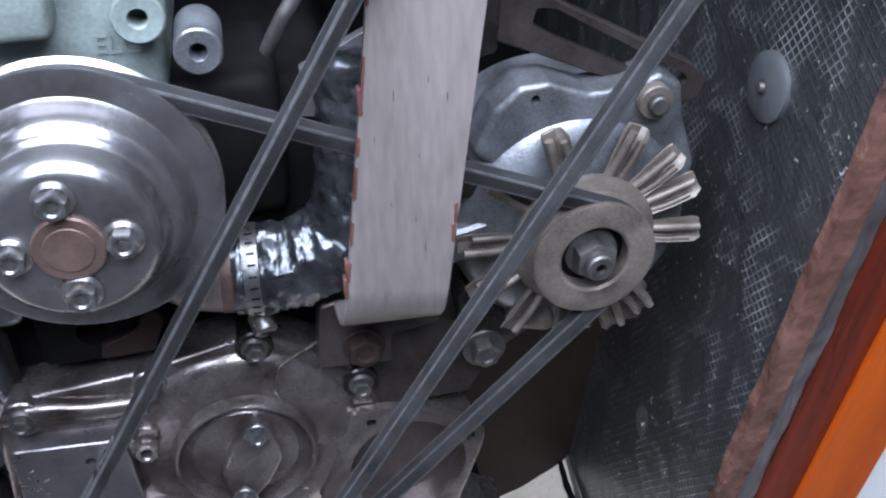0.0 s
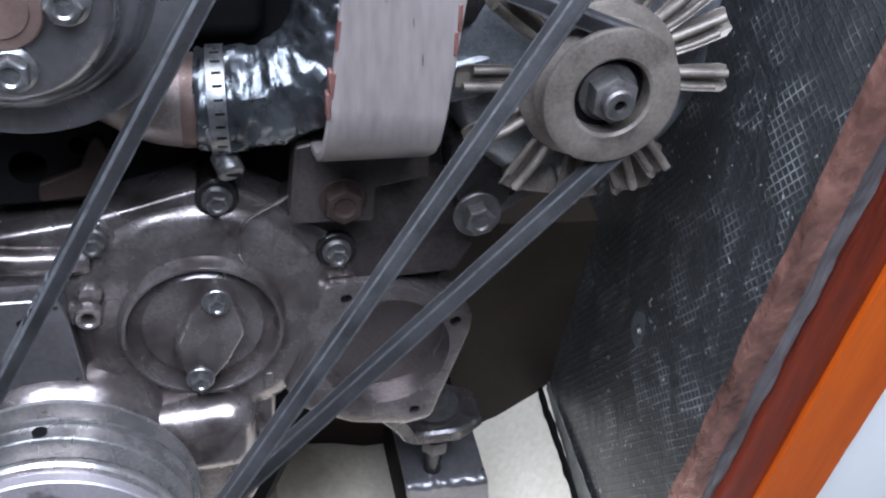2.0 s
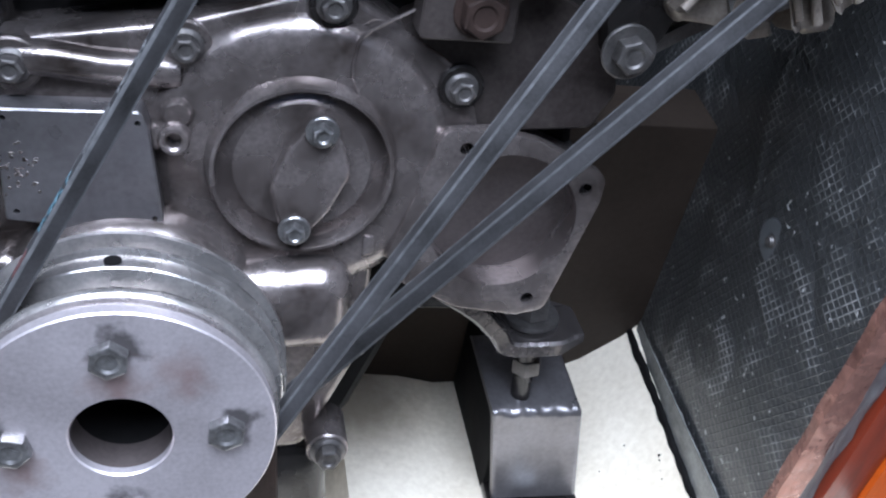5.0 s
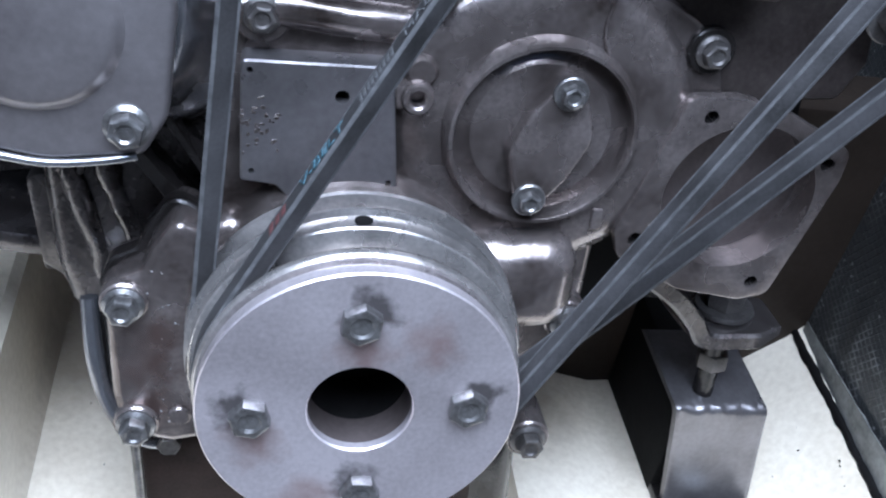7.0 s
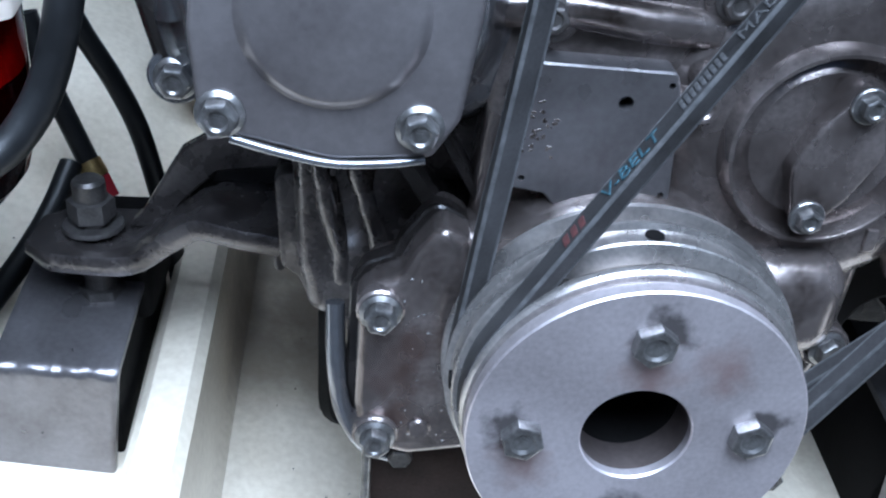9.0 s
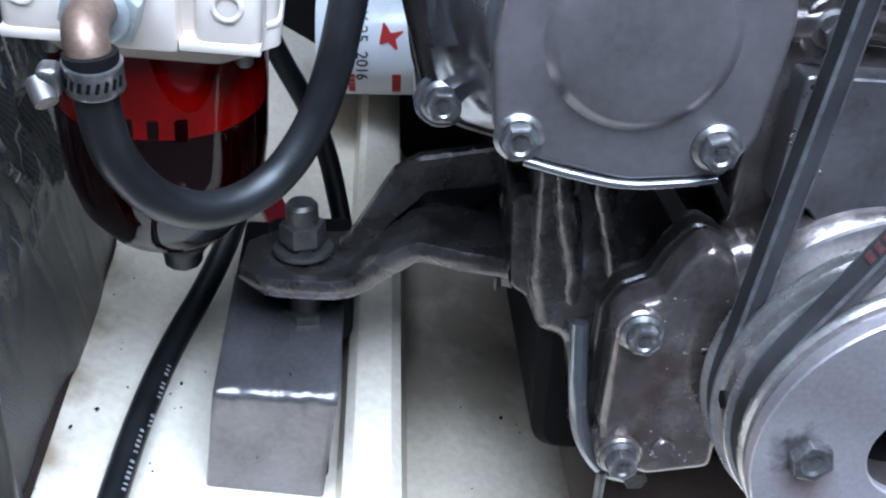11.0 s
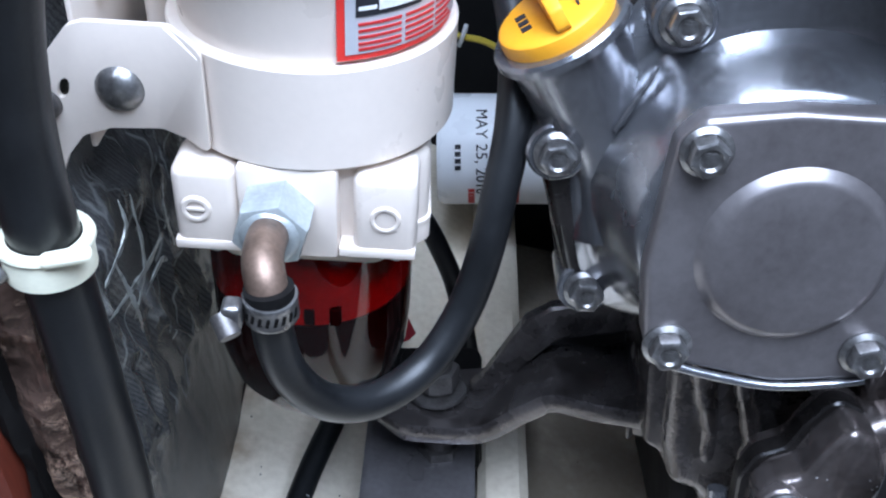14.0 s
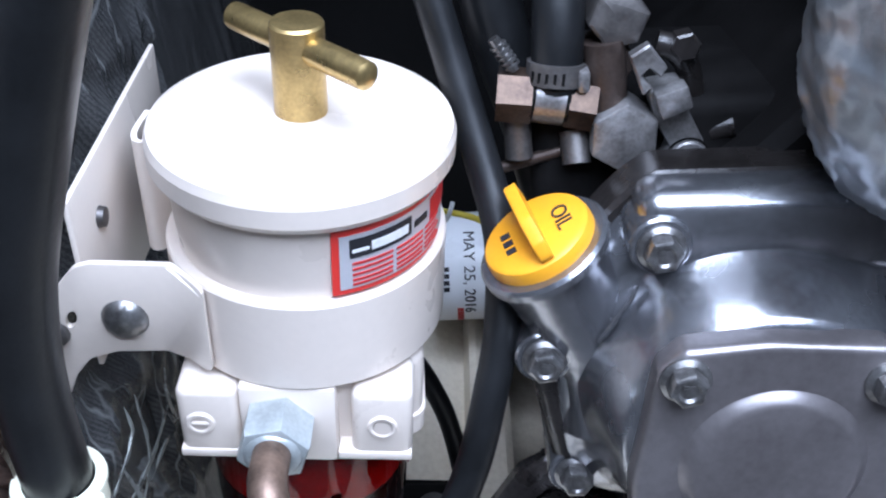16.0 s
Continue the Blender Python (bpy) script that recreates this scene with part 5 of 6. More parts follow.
for r, y in ((0.0765, 0.0955), (0.0735, 0.0940), (0.0710, 0.0915), (0.0685, 0.0880), (0.0660, 0.0832), (0.0635, 0.0778), (0.0608, 0.0722), (0.0580, 0.0668), (0.0550, 0.0622), (0.0520, 0.0585)):
    ring = []
    for p in map(Vector, big):
        out = p - hub
        room = ((out.length - 0.0575) / 0.0245) ** -4
        reach = 0.052 + (r - 0.052) * (1 + room) ** -0.25
        ring.append(bm.verts.new((hub.x + out.normalized().x * reach, y, hub.y + out.normalized().y * reach)))
    rings.append(ring)
for a, b in zip(rings, rings[1:]):
    for k in range(len(a)):
        bm.faces.new((a[k], a[(k + 1) % len(a)], b[(k + 1) % len(a)], b[k]))
bm.faces.new(rings[-1])
part("housing_shell", bm, GEARPAINT, gear, "", 60)
part("housing_flange", prism(inset(big, -0.005), 0.1085, 0.13, chamfer=0.002), CAST, gear)
ledge = box(-0.166, -0.02, 0.088, 0.116, 0.200, 0.2365, 0.009, 4)
part("top_ledge", ledge, GEARPAINT, gear)
face = rounded([(-0.1705, 0.138), (-0.1635, 0.188), (-0.155, 0.1965), (-0.125, 0.199), (-0.085, 0.196), (-0.0745, 0.187), (-0.0675, 0.15), (-0.0735, 0.108), (-0.0835, 0.0925), (-0.12, 0.0905), (-0.158, 0.1), (-0.1685, 0.108)], [0.02, 0.008, 0.006, 0.03, 0.008, 0.008, 0.03, 0.012, 0.006, 0.03, 0.008, 0.008], 5)
for _ in range(2):
    face = [q for p, r in zip(face, face[1:] + face[:1]) for q in ((p[0] * 0.75 + r[0] * 0.25, p[1] * 0.75 + r[1] * 0.25), (p[0] * 0.25 + r[0] * 0.75, p[1] * 0.25 + r[1] * 0.75))]
part("front_plate", prism(face, 0.0485, 0.060, chamfer=0.0034, steps=4), GEARPLATE, gear, "flat grey front plate")
# lighter rounded lip added for the highlight along the plate's lower edge
part("plate_lip", tube([(-0.157, 0.0492, 0.0985), (-0.14, 0.0488, 0.0938), (-0.12, 0.0488, 0.0898), (-0.10, 0.0488, 0.0905), (-0.086, 0.049, 0.0925)], 0.0018, 10), GEARPAINT, gear, "rounded lower lip added to carry a highlight")
part("pressed_disc", lathe([(0, 0.0445), (0.0285, 0.0445), (0.031, 0.0455), (0.0328, 0.0475), (0.0345, 0.0488)], 72, (-0.120, 0.1455)), GEARPLATE, gear)
for x, z in ((-0.16, 0.1085), (-0.0885, 0.1055), (-0.1545, 0.1855), (-0.0835, 0.182)):
    bolt(gear, BOLT, x, 0.0485, z)
for x, z, y in ((-0.1845, 0.101, 0.097), (-0.199, 0.1645, 0.092), (-0.158, 0.2175, 0.084)):
    part("boss", stub(x, z, 0.0118, y + 0.0015, 0.125, 26), GEARPAINT, gear)
    bolt(gear, BOLT, x, y + 0.0015, z)
part("side_rib", tube([(-0.199, 0.105, 0.16), (-0.192, 0.105, 0.13), (-0.186, 0.105, 0.105)], 0.007, 14), CAST, gear)

axis = Vector((-0.452, -0.165, 0.876)).normalized()
across = Vector((0.873, 0.115, 0.474))
along = across.cross(axis).normalized()
CAPC = Vector((-0.1995, 0.104, 0.2105))
NECK = Matrix.Translation(CAPC) @ Matrix((along, -axis, along.cross(-axis))).transposed().to_4x4()
part("filler_neck", lathe([(0.0, -0.001), (0.0255, -0.001), (0.0268, 0.0005), (0.0268, 0.0035), (0.0236, 0.0052), (0.0232, 0.012), (0.0232, 0.046), (0.025, 0.054), (0.030, 0.066), (0.037, 0.078)], 48), GEARPAINT, gear, at=NECK)
part("neck_seam", crinkle(tube([(-0.1655, 0.0868, 0.2005), (-0.1697, 0.0852, 0.1936), (-0.1740, 0.0848, 0.1864), (-0.179, 0.0862, 0.177)], 0.0013, 10), 0.0005, 300), GEARPAINT, gear, "raised casting seam")
cap = thing("oil_filler_cap", "yellow plastic oil filler cap with a raised grip", "oil cap", ENG @ NECK)
part("disc", lathe([(0, -0.0075), (0.0195, -0.0075), (0.0215, -0.0062), (0.0222, -0.004), (0.0222, -0.0008), (0, -0.0008)], 56), YELLOW, cap)
grip = prism(rounded([(-0.0225, -0.0072), (-0.019, -0.0155), (-0.012, -0.0235), (0.010, -0.0215), (0.019, -0.0155), (0.0225, -0.0072)], 0.004), -0.0026, 0.0026, chamfer=0.0012, steps=2)
bmesh.ops.transform(grip, matrix=Matrix(((1, 0, 0, 0), (0, 0, 1, 0), (0, 1, 0, 0), (0, 0, 0, 1))), verts=grip.verts)
part("grip", grip, YELLOW, cap)
lettering("raised_word", "OIL", 0.0095, INK, cap, pose(0.001, -0.0077, 0.0115, 90, 0, 0), "dark word on the cap")
for s in (-0.007, -0.002, 0.003):
    part("print_bar", box(s, s + 0.0032, -0.0079, -0.0074, -0.0130, -0.009, 0), INK, cap)

# ---- wrapped exhaust elbow ----
ex = thing("exhaust_elbow", "exhaust elbow wrapped in crumpled silver tape", "exhaust", ENG)
bm = tube([(-0.022, 0.20, 0.268), (-0.042, 0.14, 0.266), (-0.057, 0.1, 0.272), (-0.070, 0.068, 0.298), (-0.072, 0.060, 0.41)], 0.049, 110, 34, up=(1, 0, 0))
part("wrapped_tube", crinkle(crinkle(bm, 0.003, 40, 2.0), 0.0014, 150, 5.0), ELBOWWRAP, ex)

# ---- injection pump fittings ----
inj = thing("injection_pump", "dark injection pump with steel unions and brass fittings", "pump", ENG)
# body kept black so that it sinks into the painted shade
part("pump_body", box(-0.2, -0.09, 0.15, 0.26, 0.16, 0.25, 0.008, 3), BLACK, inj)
part("hex_cap", prism(rounded(circle(-0.1642, 0.2392, 0.0148, 6, 0.5), 0.0015, 3), 0.136, 0.157, chamfer=0.0016, steps=2), LIGHTSTEEL, inj, "large plain hexagon cap")
part("valve_arm", prism(rounded([(-0.1557, 0.2576), (-0.1413, 0.2599), (-0.1379, 0.2472), (-0.1245, 0.2221), (-0.126, 0.214), (-0.1505, 0.214), (-0.1497, 0.2232), (-0.1455, 0.2335), (-0.1517, 0.2446)], 0.0025), 0.141, 0.156, chamfer=0.0014, steps=2), LIGHTSTEEL, inj)
part("arm_block", prism(rounded([(-0.154, 0.2575), (-0.1415, 0.2618), (-0.1385, 0.2525), (-0.1505, 0.2475)], 0.0015), 0.133, 0.1425, chamfer=0.0012, steps=2), LIGHTSTEEL, inj)
slotp = part("slotted_plug", lathe([(0, 0.1385), (0.0078, 0.1385), (0.0084, 0.1392), (0.0084, 0.1415)], 30, (-0.1375, 0.2276)), LIGHTSTEEL, inj)
part("plug_groove", lathe([(0.0086, 0.1408), (0.0096, 0.1408), (0.0096, 0.1413), (0.0086, 0.1413)], 36, (-0.1375, 0.2276), closed=True), BLACK, slotp)
part("slot", box(-0.0055, 0.0055, -0.0004, 0.0004, -0.0007, 0.0007, 0), BLACK, slotp, at=pose(-0.1375, 0.1384, 0.2276, 0, -20, 0))
part("lever", prism(rounded([(-0.1640, 0.2730), (-0.1566, 0.2775), (-0.1492, 0.2680), (-0.1515, 0.2640), (-0.1562, 0.2680), (-0.1592, 0.2650), (-0.1545, 0.2600), (-0.158, 0.2568)], 0.0008, 2), 0.136, 0.142, chamfer=0.0008), LIGHTSTEEL, inj, "folded steel lever")
part("union_nut", prism(rounded(circle(-0.1675, 0.2855, 0.0122, 6, 0.15), 0.001, 2), 0.143, 0.166, chamfer=0.0015, steps=2), DULLSTEEL, inj)
part("union_post", lathe([(0, 0.148), (0.0085, 0.148), (0.0095, 0.150), (0.0095, 0.17), (0, 0.17)], 28, (-0.1695, 0.2665)), DARKBRONZE, inj)
part("union_body", tube([(-0.1728, 0.148, 0.2765), (-0.1712, 0.148, 0.262), (-0.170, 0.15, 0.246)], 0.0085, 20, 6, up=(0, 1, 0)), DARKBRONZE, inj)
bu = part("brass_union", tube([(-0.2145, 0.1475, 0.2562), (-0.2005, 0.1465, 0.2550)], 0.0112, 6, 2), UNIONBRASS, inj, "tarnished brass union in three sections")
part("middle_section", tube([(-0.1996, 0.1465, 0.2549), (-0.1876, 0.146, 0.2530)], 0.0104, 24, 2), LIGHTSTEEL, bu)
part("end_section", tube([(-0.1868, 0.146, 0.2528), (-0.176, 0.146, 0.2505)], 0.0108, 6, 2), UNIONBRASS, bu)
part("dark_joint", tube([(-0.2010, 0.1465, 0.2551), (-0.186, 0.146, 0.2527)], 0.0098, 20, 2), BLACK, bu)
part("hose_stub", tube([(-0.1912, 0.146, 0.258), (-0.1905, 0.147, 0.275), (-0.1898, 0.152, 0.294), (-0.187, 0.165, 0.325)], 0.0103, 18), RUBBER, inj)
hc = part("hose_clip", tube([(-0.1915, 0.1455, 0.2605), (-0.1908, 0.1465, 0.2690)], 0.0118, 28, 2), DULLSTEEL, inj)
for k in range(5):
    a = radians(215 + 16 * k)
    part("clip_slot", box(-0.0006, 0.0006, -0.0002, 0.0002, -0.0028, 0.0028, 0), BLACK, hc, at=pose(-0.1912 + 0.0118 * math.cos(a), 0.146 + 0.0118 * math.sin(a), 0.2648, 0, 6, math.degrees(a) + 90))
part("clip_housing", box(-0.1835, -0.1785, 0.136, 0.146, 0.2585, 0.268, 0.0018, 2), LIGHTSTEEL, hc)
cs = part("clip_screw", tube([(-0.2158, 0.145, 0.2795), (-0.2075, 0.145, 0.2665)], 0.0024, 12, 2, up=(0, 1, 0)), STEEL, inj)
for k in range(5):
    x, z = -0.2142 + 0.0013 * k, 0.277 - 0.002 * k
    part("thread", tube([(x, 0.145, z), (x + 0.0006, 0.145, z - 0.0009)], 0.0036, 16, 2, up=(0, 1, 0)), STEEL, cs)
part("pipe", tube([(-0.16, 0.16, 0.30), (-0.15, 0.175, 0.33), (-0.13, 0.2, 0.36)], 0.004, 10), DULLSTEEL, inj)
part("pipe", tube([(-0.150, 0.158, 0.2715), (-0.1431, 0.157, 0.2693), (-0.137, 0.158, 0.262), (-0.1335, 0.16, 0.250), (-0.128, 0.165, 0.235)], 0.0052, 14), CAST, inj)
part("pipe_nut", prism(circle(-0.1395, 0.2715, 0.0062, 6, 0.2), 0.149, 0.158, chamfer=0.001), CAST, inj)
part("nipple", tube([(-0.126, 0.155, 0.2345), (-0.1165, 0.153, 0.2375)], 0.0055, 14, 2), CAST, inj)
part("nipple", tube([(-0.2065, 0.15, 0.246), (-0.2055, 0.149, 0.228)], 0.0058, 14, 2, up=(0, 1, 0)), DULLSTEEL, inj)
part("nipple", tube([(-0.183, 0.15, 0.238), (-0.182, 0.144, 0.226)], 0.006, 14, 2, up=(0, 1, 0)), DULLSTEEL, inj)
part("link_rod", tube([(-0.212, 0.152, 0.222), (-0.19, 0.151, 0.2285), (-0.179, 0.151, 0.232)], 0.0026, 10, 4), DARKBRONZE, inj)

# ---- engine mounts ----
ml = thing("engine_mount", "dark cast engine mount arm on a threaded stud", "engine mount", ENG, "engine mounts")
bm = sweep(smooth_path([(-0.282, 0.183, -0.0245), (-0.262, 0.182, -0.0255), (-0.226, 0.181, -0.0255), (-0.2, 0.178, -0.008), (-0.186, 0.176, -0.0005), (-0.165, 0.172, -0.003), (-0.135, 0.168, -0.006)], 5), [(-0.026, -0.0055), (0.026, -0.0055), (0.027, -0.004), (0.027, 0.004), (0.026, 0.0055), (-0.026, 0.0055), (-0.027, 0.004), (-0.027, -0.004)],
           scale=lambda t: 0.55 + 0.45 * min(1, t * 7))
part("arm", bm, ARMCAST, ml)
part("rib", prism(rounded([(-0.236, -0.022), (-0.226, -0.012), (-0.203, 0.026), (-0.19, 0.034), (-0.135, 0.043), (-0.135, 0.02), (-0.185, 0.014), (-0.2, 0.0), (-0.216, -0.02)], 0.004), 0.186, 0.194, chamfer=0.0015), ARMCAST, ml)
part("web", prism([(-0.205, -0.004), (-0.19, 0.03), (-0.13, 0.038), (-0.13, -0.004)], 0.195, 0.2, chamfer=0.001), CAST, ml)
part("flange", prism(rounded([(-0.150, 0.045), (-0.118, 0.05), (-0.114, -0.01), (-0.118, -0.026), (-0.134, -0.024), (-0.140, -0.010), (-0.148, -0.004)], 0.006), 0.125, 0.2, chamfer=0.003, steps=2), ARMCAST, ml)
bolt(ml, BOLT_DULL, -0.142, 0.17, 0.022, tilt=(0, 25))
bolt(ml, BOLT_DULL, -0.127, 0.124, 0.055)
bolt(ml, BOLT_DULL, -0.1495, 0.155, -0.014, tilt=(0, 70))
part("stud", lathe([(0.0, -0.0105), (0.0068, -0.0105), (0.0085, -0.0085), (0.0085, 0.08), (0, 0.08)], 20), DULLSTEEL, ml, at=Matrix.Translation((-0.2505, 0.182, 0.0)) @ Matrix.Rotation(radians(-90), 4, "X"))
NUTM = prism(circle(0, 0, 0.0122, 6, 0.2), -0.0055, 0.0055, chamfer=0.0012, steps=2)
nut1 = part("nut", NUTM, DULLSTEEL, ml, at=Matrix.Translation((-0.2505, 0.182, -0.0065)) @ Matrix.Rotation(radians(-90), 4, "X"))
share("nut", nut1.data, ml, Matrix.Translation((-0.2505, 0.182, -0.0595)) @ Matrix.Rotation(radians(-90), 4, "X"))
wash = lathe([(0.007, -0.0012), (0.0155, -0.0012), (0.016, 0), (0.016, 0.0012), (0.007, 0.0012)], 32, closed=True)
w1 = part("washer", wash, DULLSTEEL, ml, at=Matrix.Translation((-0.2505, 0.182, -0.0165)) @ Matrix.Rotation(radians(-90), 4, "X"))
share("washer", w1.data, ml, Matrix.Translation((-0.2505, 0.182, -0.0665)) @ Matrix.Rotation(radians(-90), 4, "X"))
part("rubber_block", box(-0.276, -0.226, 0.190, 0.25, -0.085, -0.034, 0.006), BLACK, ml)

mr = thing("engine_mount", "dark cast engine mount foot on a threaded stud", "engine mount", ENG, "engine mounts")
bm = sweep(smooth_path([(0.268, 0.162, -0.0725), (0.245, 0.162, -0.073), (0.215, 0.162, -0.071), (0.2, 0.16, -0.054), (0.184, 0.157, -0.036), (0.165, 0.154, -0.02)], 5), [(-0.024, -0.0058), (0.024, -0.0058), (0.026, -0.004), (0.026, 0.004), (0.024, 0.0058), (-0.024, 0.0058), (-0.026, 0.004), (-0.026, -0.004)],
           scale=lambda t: 0.6 + 0.4 * min(1, t * 6))
part("arm", bm, ARMCAST, mr)
part("web", prism(rounded([(0.16, -0.06), (0.15, 0.0), (0.21, 0.0), (0.226, -0.045), (0.21, -0.064)], 0.005), 0.17, 0.2, chamfer=0.002), CAST, mr)
share("washer", w1.data, mr, Matrix.Translation((0.236, 0.163, -0.064)) @ Matrix.Rotation(radians(-90), 4, "X") @ Matrix.Diagonal((1.15, 1.3, 1.15, 1)))
share("nut", nut1.data, mr, Matrix.Translation((0.236, 0.163, -0.0565)) @ Matrix.Rotation(radians(-90), 4, "X"))
share("nut", nut1.data, mr, Matrix.Translation((0.2385, 0.165, -0.105)) @ Matrix.Rotation(radians(-90), 4, "X") @ Matrix.Diagonal((0.85, 1, 0.85, 1)))
part("stud", lathe([(0.0, -0.015), (0.0068, -0.013), (0.0068, 0.085), (0, 0.085)], 18), CAST, mr, at=Matrix.Translation((0.237, 0.164, -0.05)) @ Matrix.Rotation(radians(-90), 4, "X"))


def bed(x0, x1, y0, y1, z0, z1, skew, label):
    """A folded steel bed: top and front in one bent sheet, dark inside, on a bolted base."""
    b = thing("mount_bed", label, "engine bed", None, "engine beds")
    r = 0.006
    prof = [(y1, z1, 0), (y0 + 0.03, z1, 0.2), (y0 + r + 0.006, z1, 0.6), (y0 + r, z1, 1)] + [(y0 + r - r * math.sin(a), z1 - r + r * math.cos(a), 1) for a in (0.4, 0.8, 1.2)] + [(y0, z1 - r, 1), (y0 - 0.0005, z1 - r - 0.006, 0.6), (y0 - 0.0015, z1 - 0.04, 0.2), (y0 - 0.004, z0, 0)]
    bm = bmesh.new()
    rings = []
    cols = 36
    for y, z, w in prof:
        s = skew * (z1 - z)
        top, under = [], []
        for i in range(cols + 1):
            x = x0 + (x1 - x0) * i / cols
            d = w * (0.0011 * noise.noise((x * 170, y * 120, z * 120)) + 0.0006 * noise.noise((x * 520, y * 300, 3.0)))
            e = 0.0008 if i in (0, cols) else 0
            top.append(bm.verts.new((x + s, y + d + e, z - d - e)))
            under.append(bm.verts.new((x + s, y + 0.005, z - 0.005)))
        rings.append(top + under[::-1])
    count = len(rings[0])
    for p, q in zip(rings, rings[1:]):
        for j in range(count):
            bm.faces.new((p[j], p[(j + 1) % count], q[(j + 1) % count], q[j]))
    bm.faces.new(rings[0])
    bm.faces.new(rings[-1])
    part("folded_plate", bm, PLATE, b)
    # solid black fill in place of the shade inside the fold
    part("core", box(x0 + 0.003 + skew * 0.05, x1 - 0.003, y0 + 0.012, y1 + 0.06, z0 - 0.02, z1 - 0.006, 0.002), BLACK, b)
    part("base_plate", box(x0 - 0.004 + skew * (z1 - z0), x1 + 0.002 + skew * (z1 - z0), y0 - 0.04, y0 + 0.02, z0 - 0.012, z0 - 0.002, 0.002), CAST, b)
    part("bolt_head", lathe([(0, 0.0), (0.0085, 0.0), (0.0105, 0.003), (0.0105, 0.008), (0, 0.008)], 24), PALEBOLT, b, "pale round bolt head", at=pose((x0 + x1) / 2 + skew * (z1 - z0) - 0.006, y0 - 0.02, z0 + 0.005, -90, 0, 0))
    return b


PALEBOLT = mat("pale_bolt_cap", (0.5, 0.53, 0.54), 0.45, 0.3, vary=0.15)
bed(-0.286, -0.2235, 0.109, 0.2, 0.034, 0.120, -0.07, "grey painted folded steel bed under the engine mount, dark inside")
bed(0.2245, 0.2875, 0.127, 0.2, -0.004, 0.0845, 0.19, "grey painted folded steel bed beside the white bilge, dark inside")

# ---- fuel filter ----
FX, FY = -0.305, 0.155
fil = thing("fuel_filter", "cream-white fuel filter water separator with a red bowl", "fuel filter", Matrix.Translation((FX, FY, 0)))
lid = part("lid", upright(lathe([(0, -0.4425), (0.03, -0.4422), (0.0538, -0.4412), (0.0572, -0.4395), (0.0585, -0.436), (0.0585, -0.4285), (0.0565, -0.4255), (0.054, -0.4250), (0, -0.4250)], 96)), ENAMEL, fil, "glossy cream lid", 20)
part("canister", upright(lathe([(0.053, -0.4252), (0.0525, -0.42), (0.0512, -0.395), (0.0505, -0.385), (0.0505, -0.345), (0, -0.345)], 96)), ENAMEL, fil)
part("clamp_band", upright(lathe([(0.0508, -0.3925), (0.0552, -0.3925), (0.056, -0.3915), (0.056, -0.3525), (0.0552, -0.3515), (0.0508, -0.3515)], 96, closed=True)), ENAMEL, fil, "cream painted steel clamp band")
# T-handle
post = part("handle_post", upright(lathe([(0, -0.4780), (0.0092, -0.4780), (0.0100, -0.4770), (0.0100, -0.441), (0, -0.441)], 36)), BRASS, fil, "brass handle post")
bm = lathe([(0, -0.0375), (0.0032, -0.0372), (0.0052, -0.0355), (0.0054, -0.033), (0.0054, 0.033), (0.0052, 0.0355), (0.0032, 0.0372), (0, 0.0375)], 24)
part("cross_bar", bm, BRASS, post, "round brass bar", at=pose(0, 0, 0.469, 0, 0, 48))
# squared lower head
head = rounded([(-0.050, -0.053), (-0.024, -0.056), (0.0145, -0.056), (0.043, -0.053), (0.05, -0.02), (0.052, 0.03), (0.03, 0.05), (-0.03, 0.05), (-0.052, 0.03), (-0.053, -0.02)], 0.008, 4)


def zprism(outline, z0, z1, chamfer, steps=2):
    """A plate with outline (x, y) whose eased edge is on top."""
    bm = prism([(x, -y) for x, y in outline], -z1, -z0, chamfer=chamfer, steps=steps)
    bmesh.ops.transform(bm, matrix=Matrix.Rotation(radians(-90), 4, "X"), verts=bm.verts)
    return bm


part("head", zprism([(x * 0.93, y * 0.93 - 0.0) for x, y in head], 0.3125, 0.349, 0.006, 3), ENAMEL, fil)
part("head_rim", zprism([(x * 0.95, y * 0.95) for x, y in head], 0.304, 0.3135, 0.0015), ENAMEL, fil)
for x0, x1 in ((-0.0485, -0.0235), (0.020, 0.0445)):
    part("port_block", box(x0, x1, -0.0545, -0.03, 0.3135, 0.349, 0.004, 3), ENAMEL, fil)
part("port_block", box(-0.0235, 0.0145, -0.0555, -0.03, 0.311, 0.3515, 0.002, 2), ENAMEL, fil)
part("port_ring", lathe([(0.004, -0.0552), (0.0045, -0.0556), (0.0055, -0.0556), (0.006, -0.0545)], 28, (0.0325, 0.331)), ENAMEL, fil)
part("port_ring", lathe([(0.0035, -0.0552), (0.004, -0.0556), (0.0052, -0.0556), (0.006, -0.0545)], 28, (-0.0395, 0.3312)), ENAMEL, fil)
part("emblem_bar", box(-0.043, -0.036, -0.0556, -0.0544, 0.3305, 0.332, 0.0003), ENAMEL, fil)
seam = [(x * 0.958, y * 0.958) for x, y in head]
part("seam_bead", zprism(seam, 0.3132, 0.3150, 0.0006), ENAMEL, fil)
for x0, x1 in ((-0.049, -0.0235), (0.0145, 0.0445)):
    part("port_shelf", box(x0, x1, -0.0551, -0.03, 0.3120, 0.3165, 0.001, 2), ENAMEL, fil)
for sx in (-0.038, 0.036):
    part("rim_screw", upright(lathe([(0, -0.306), (0.0035, -0.306), (0.0035, -0.2985), (0.0025, -0.2975), (0, -0.2975)], 14)), STEEL, fil, at=pose(sx, -0.035, 0))
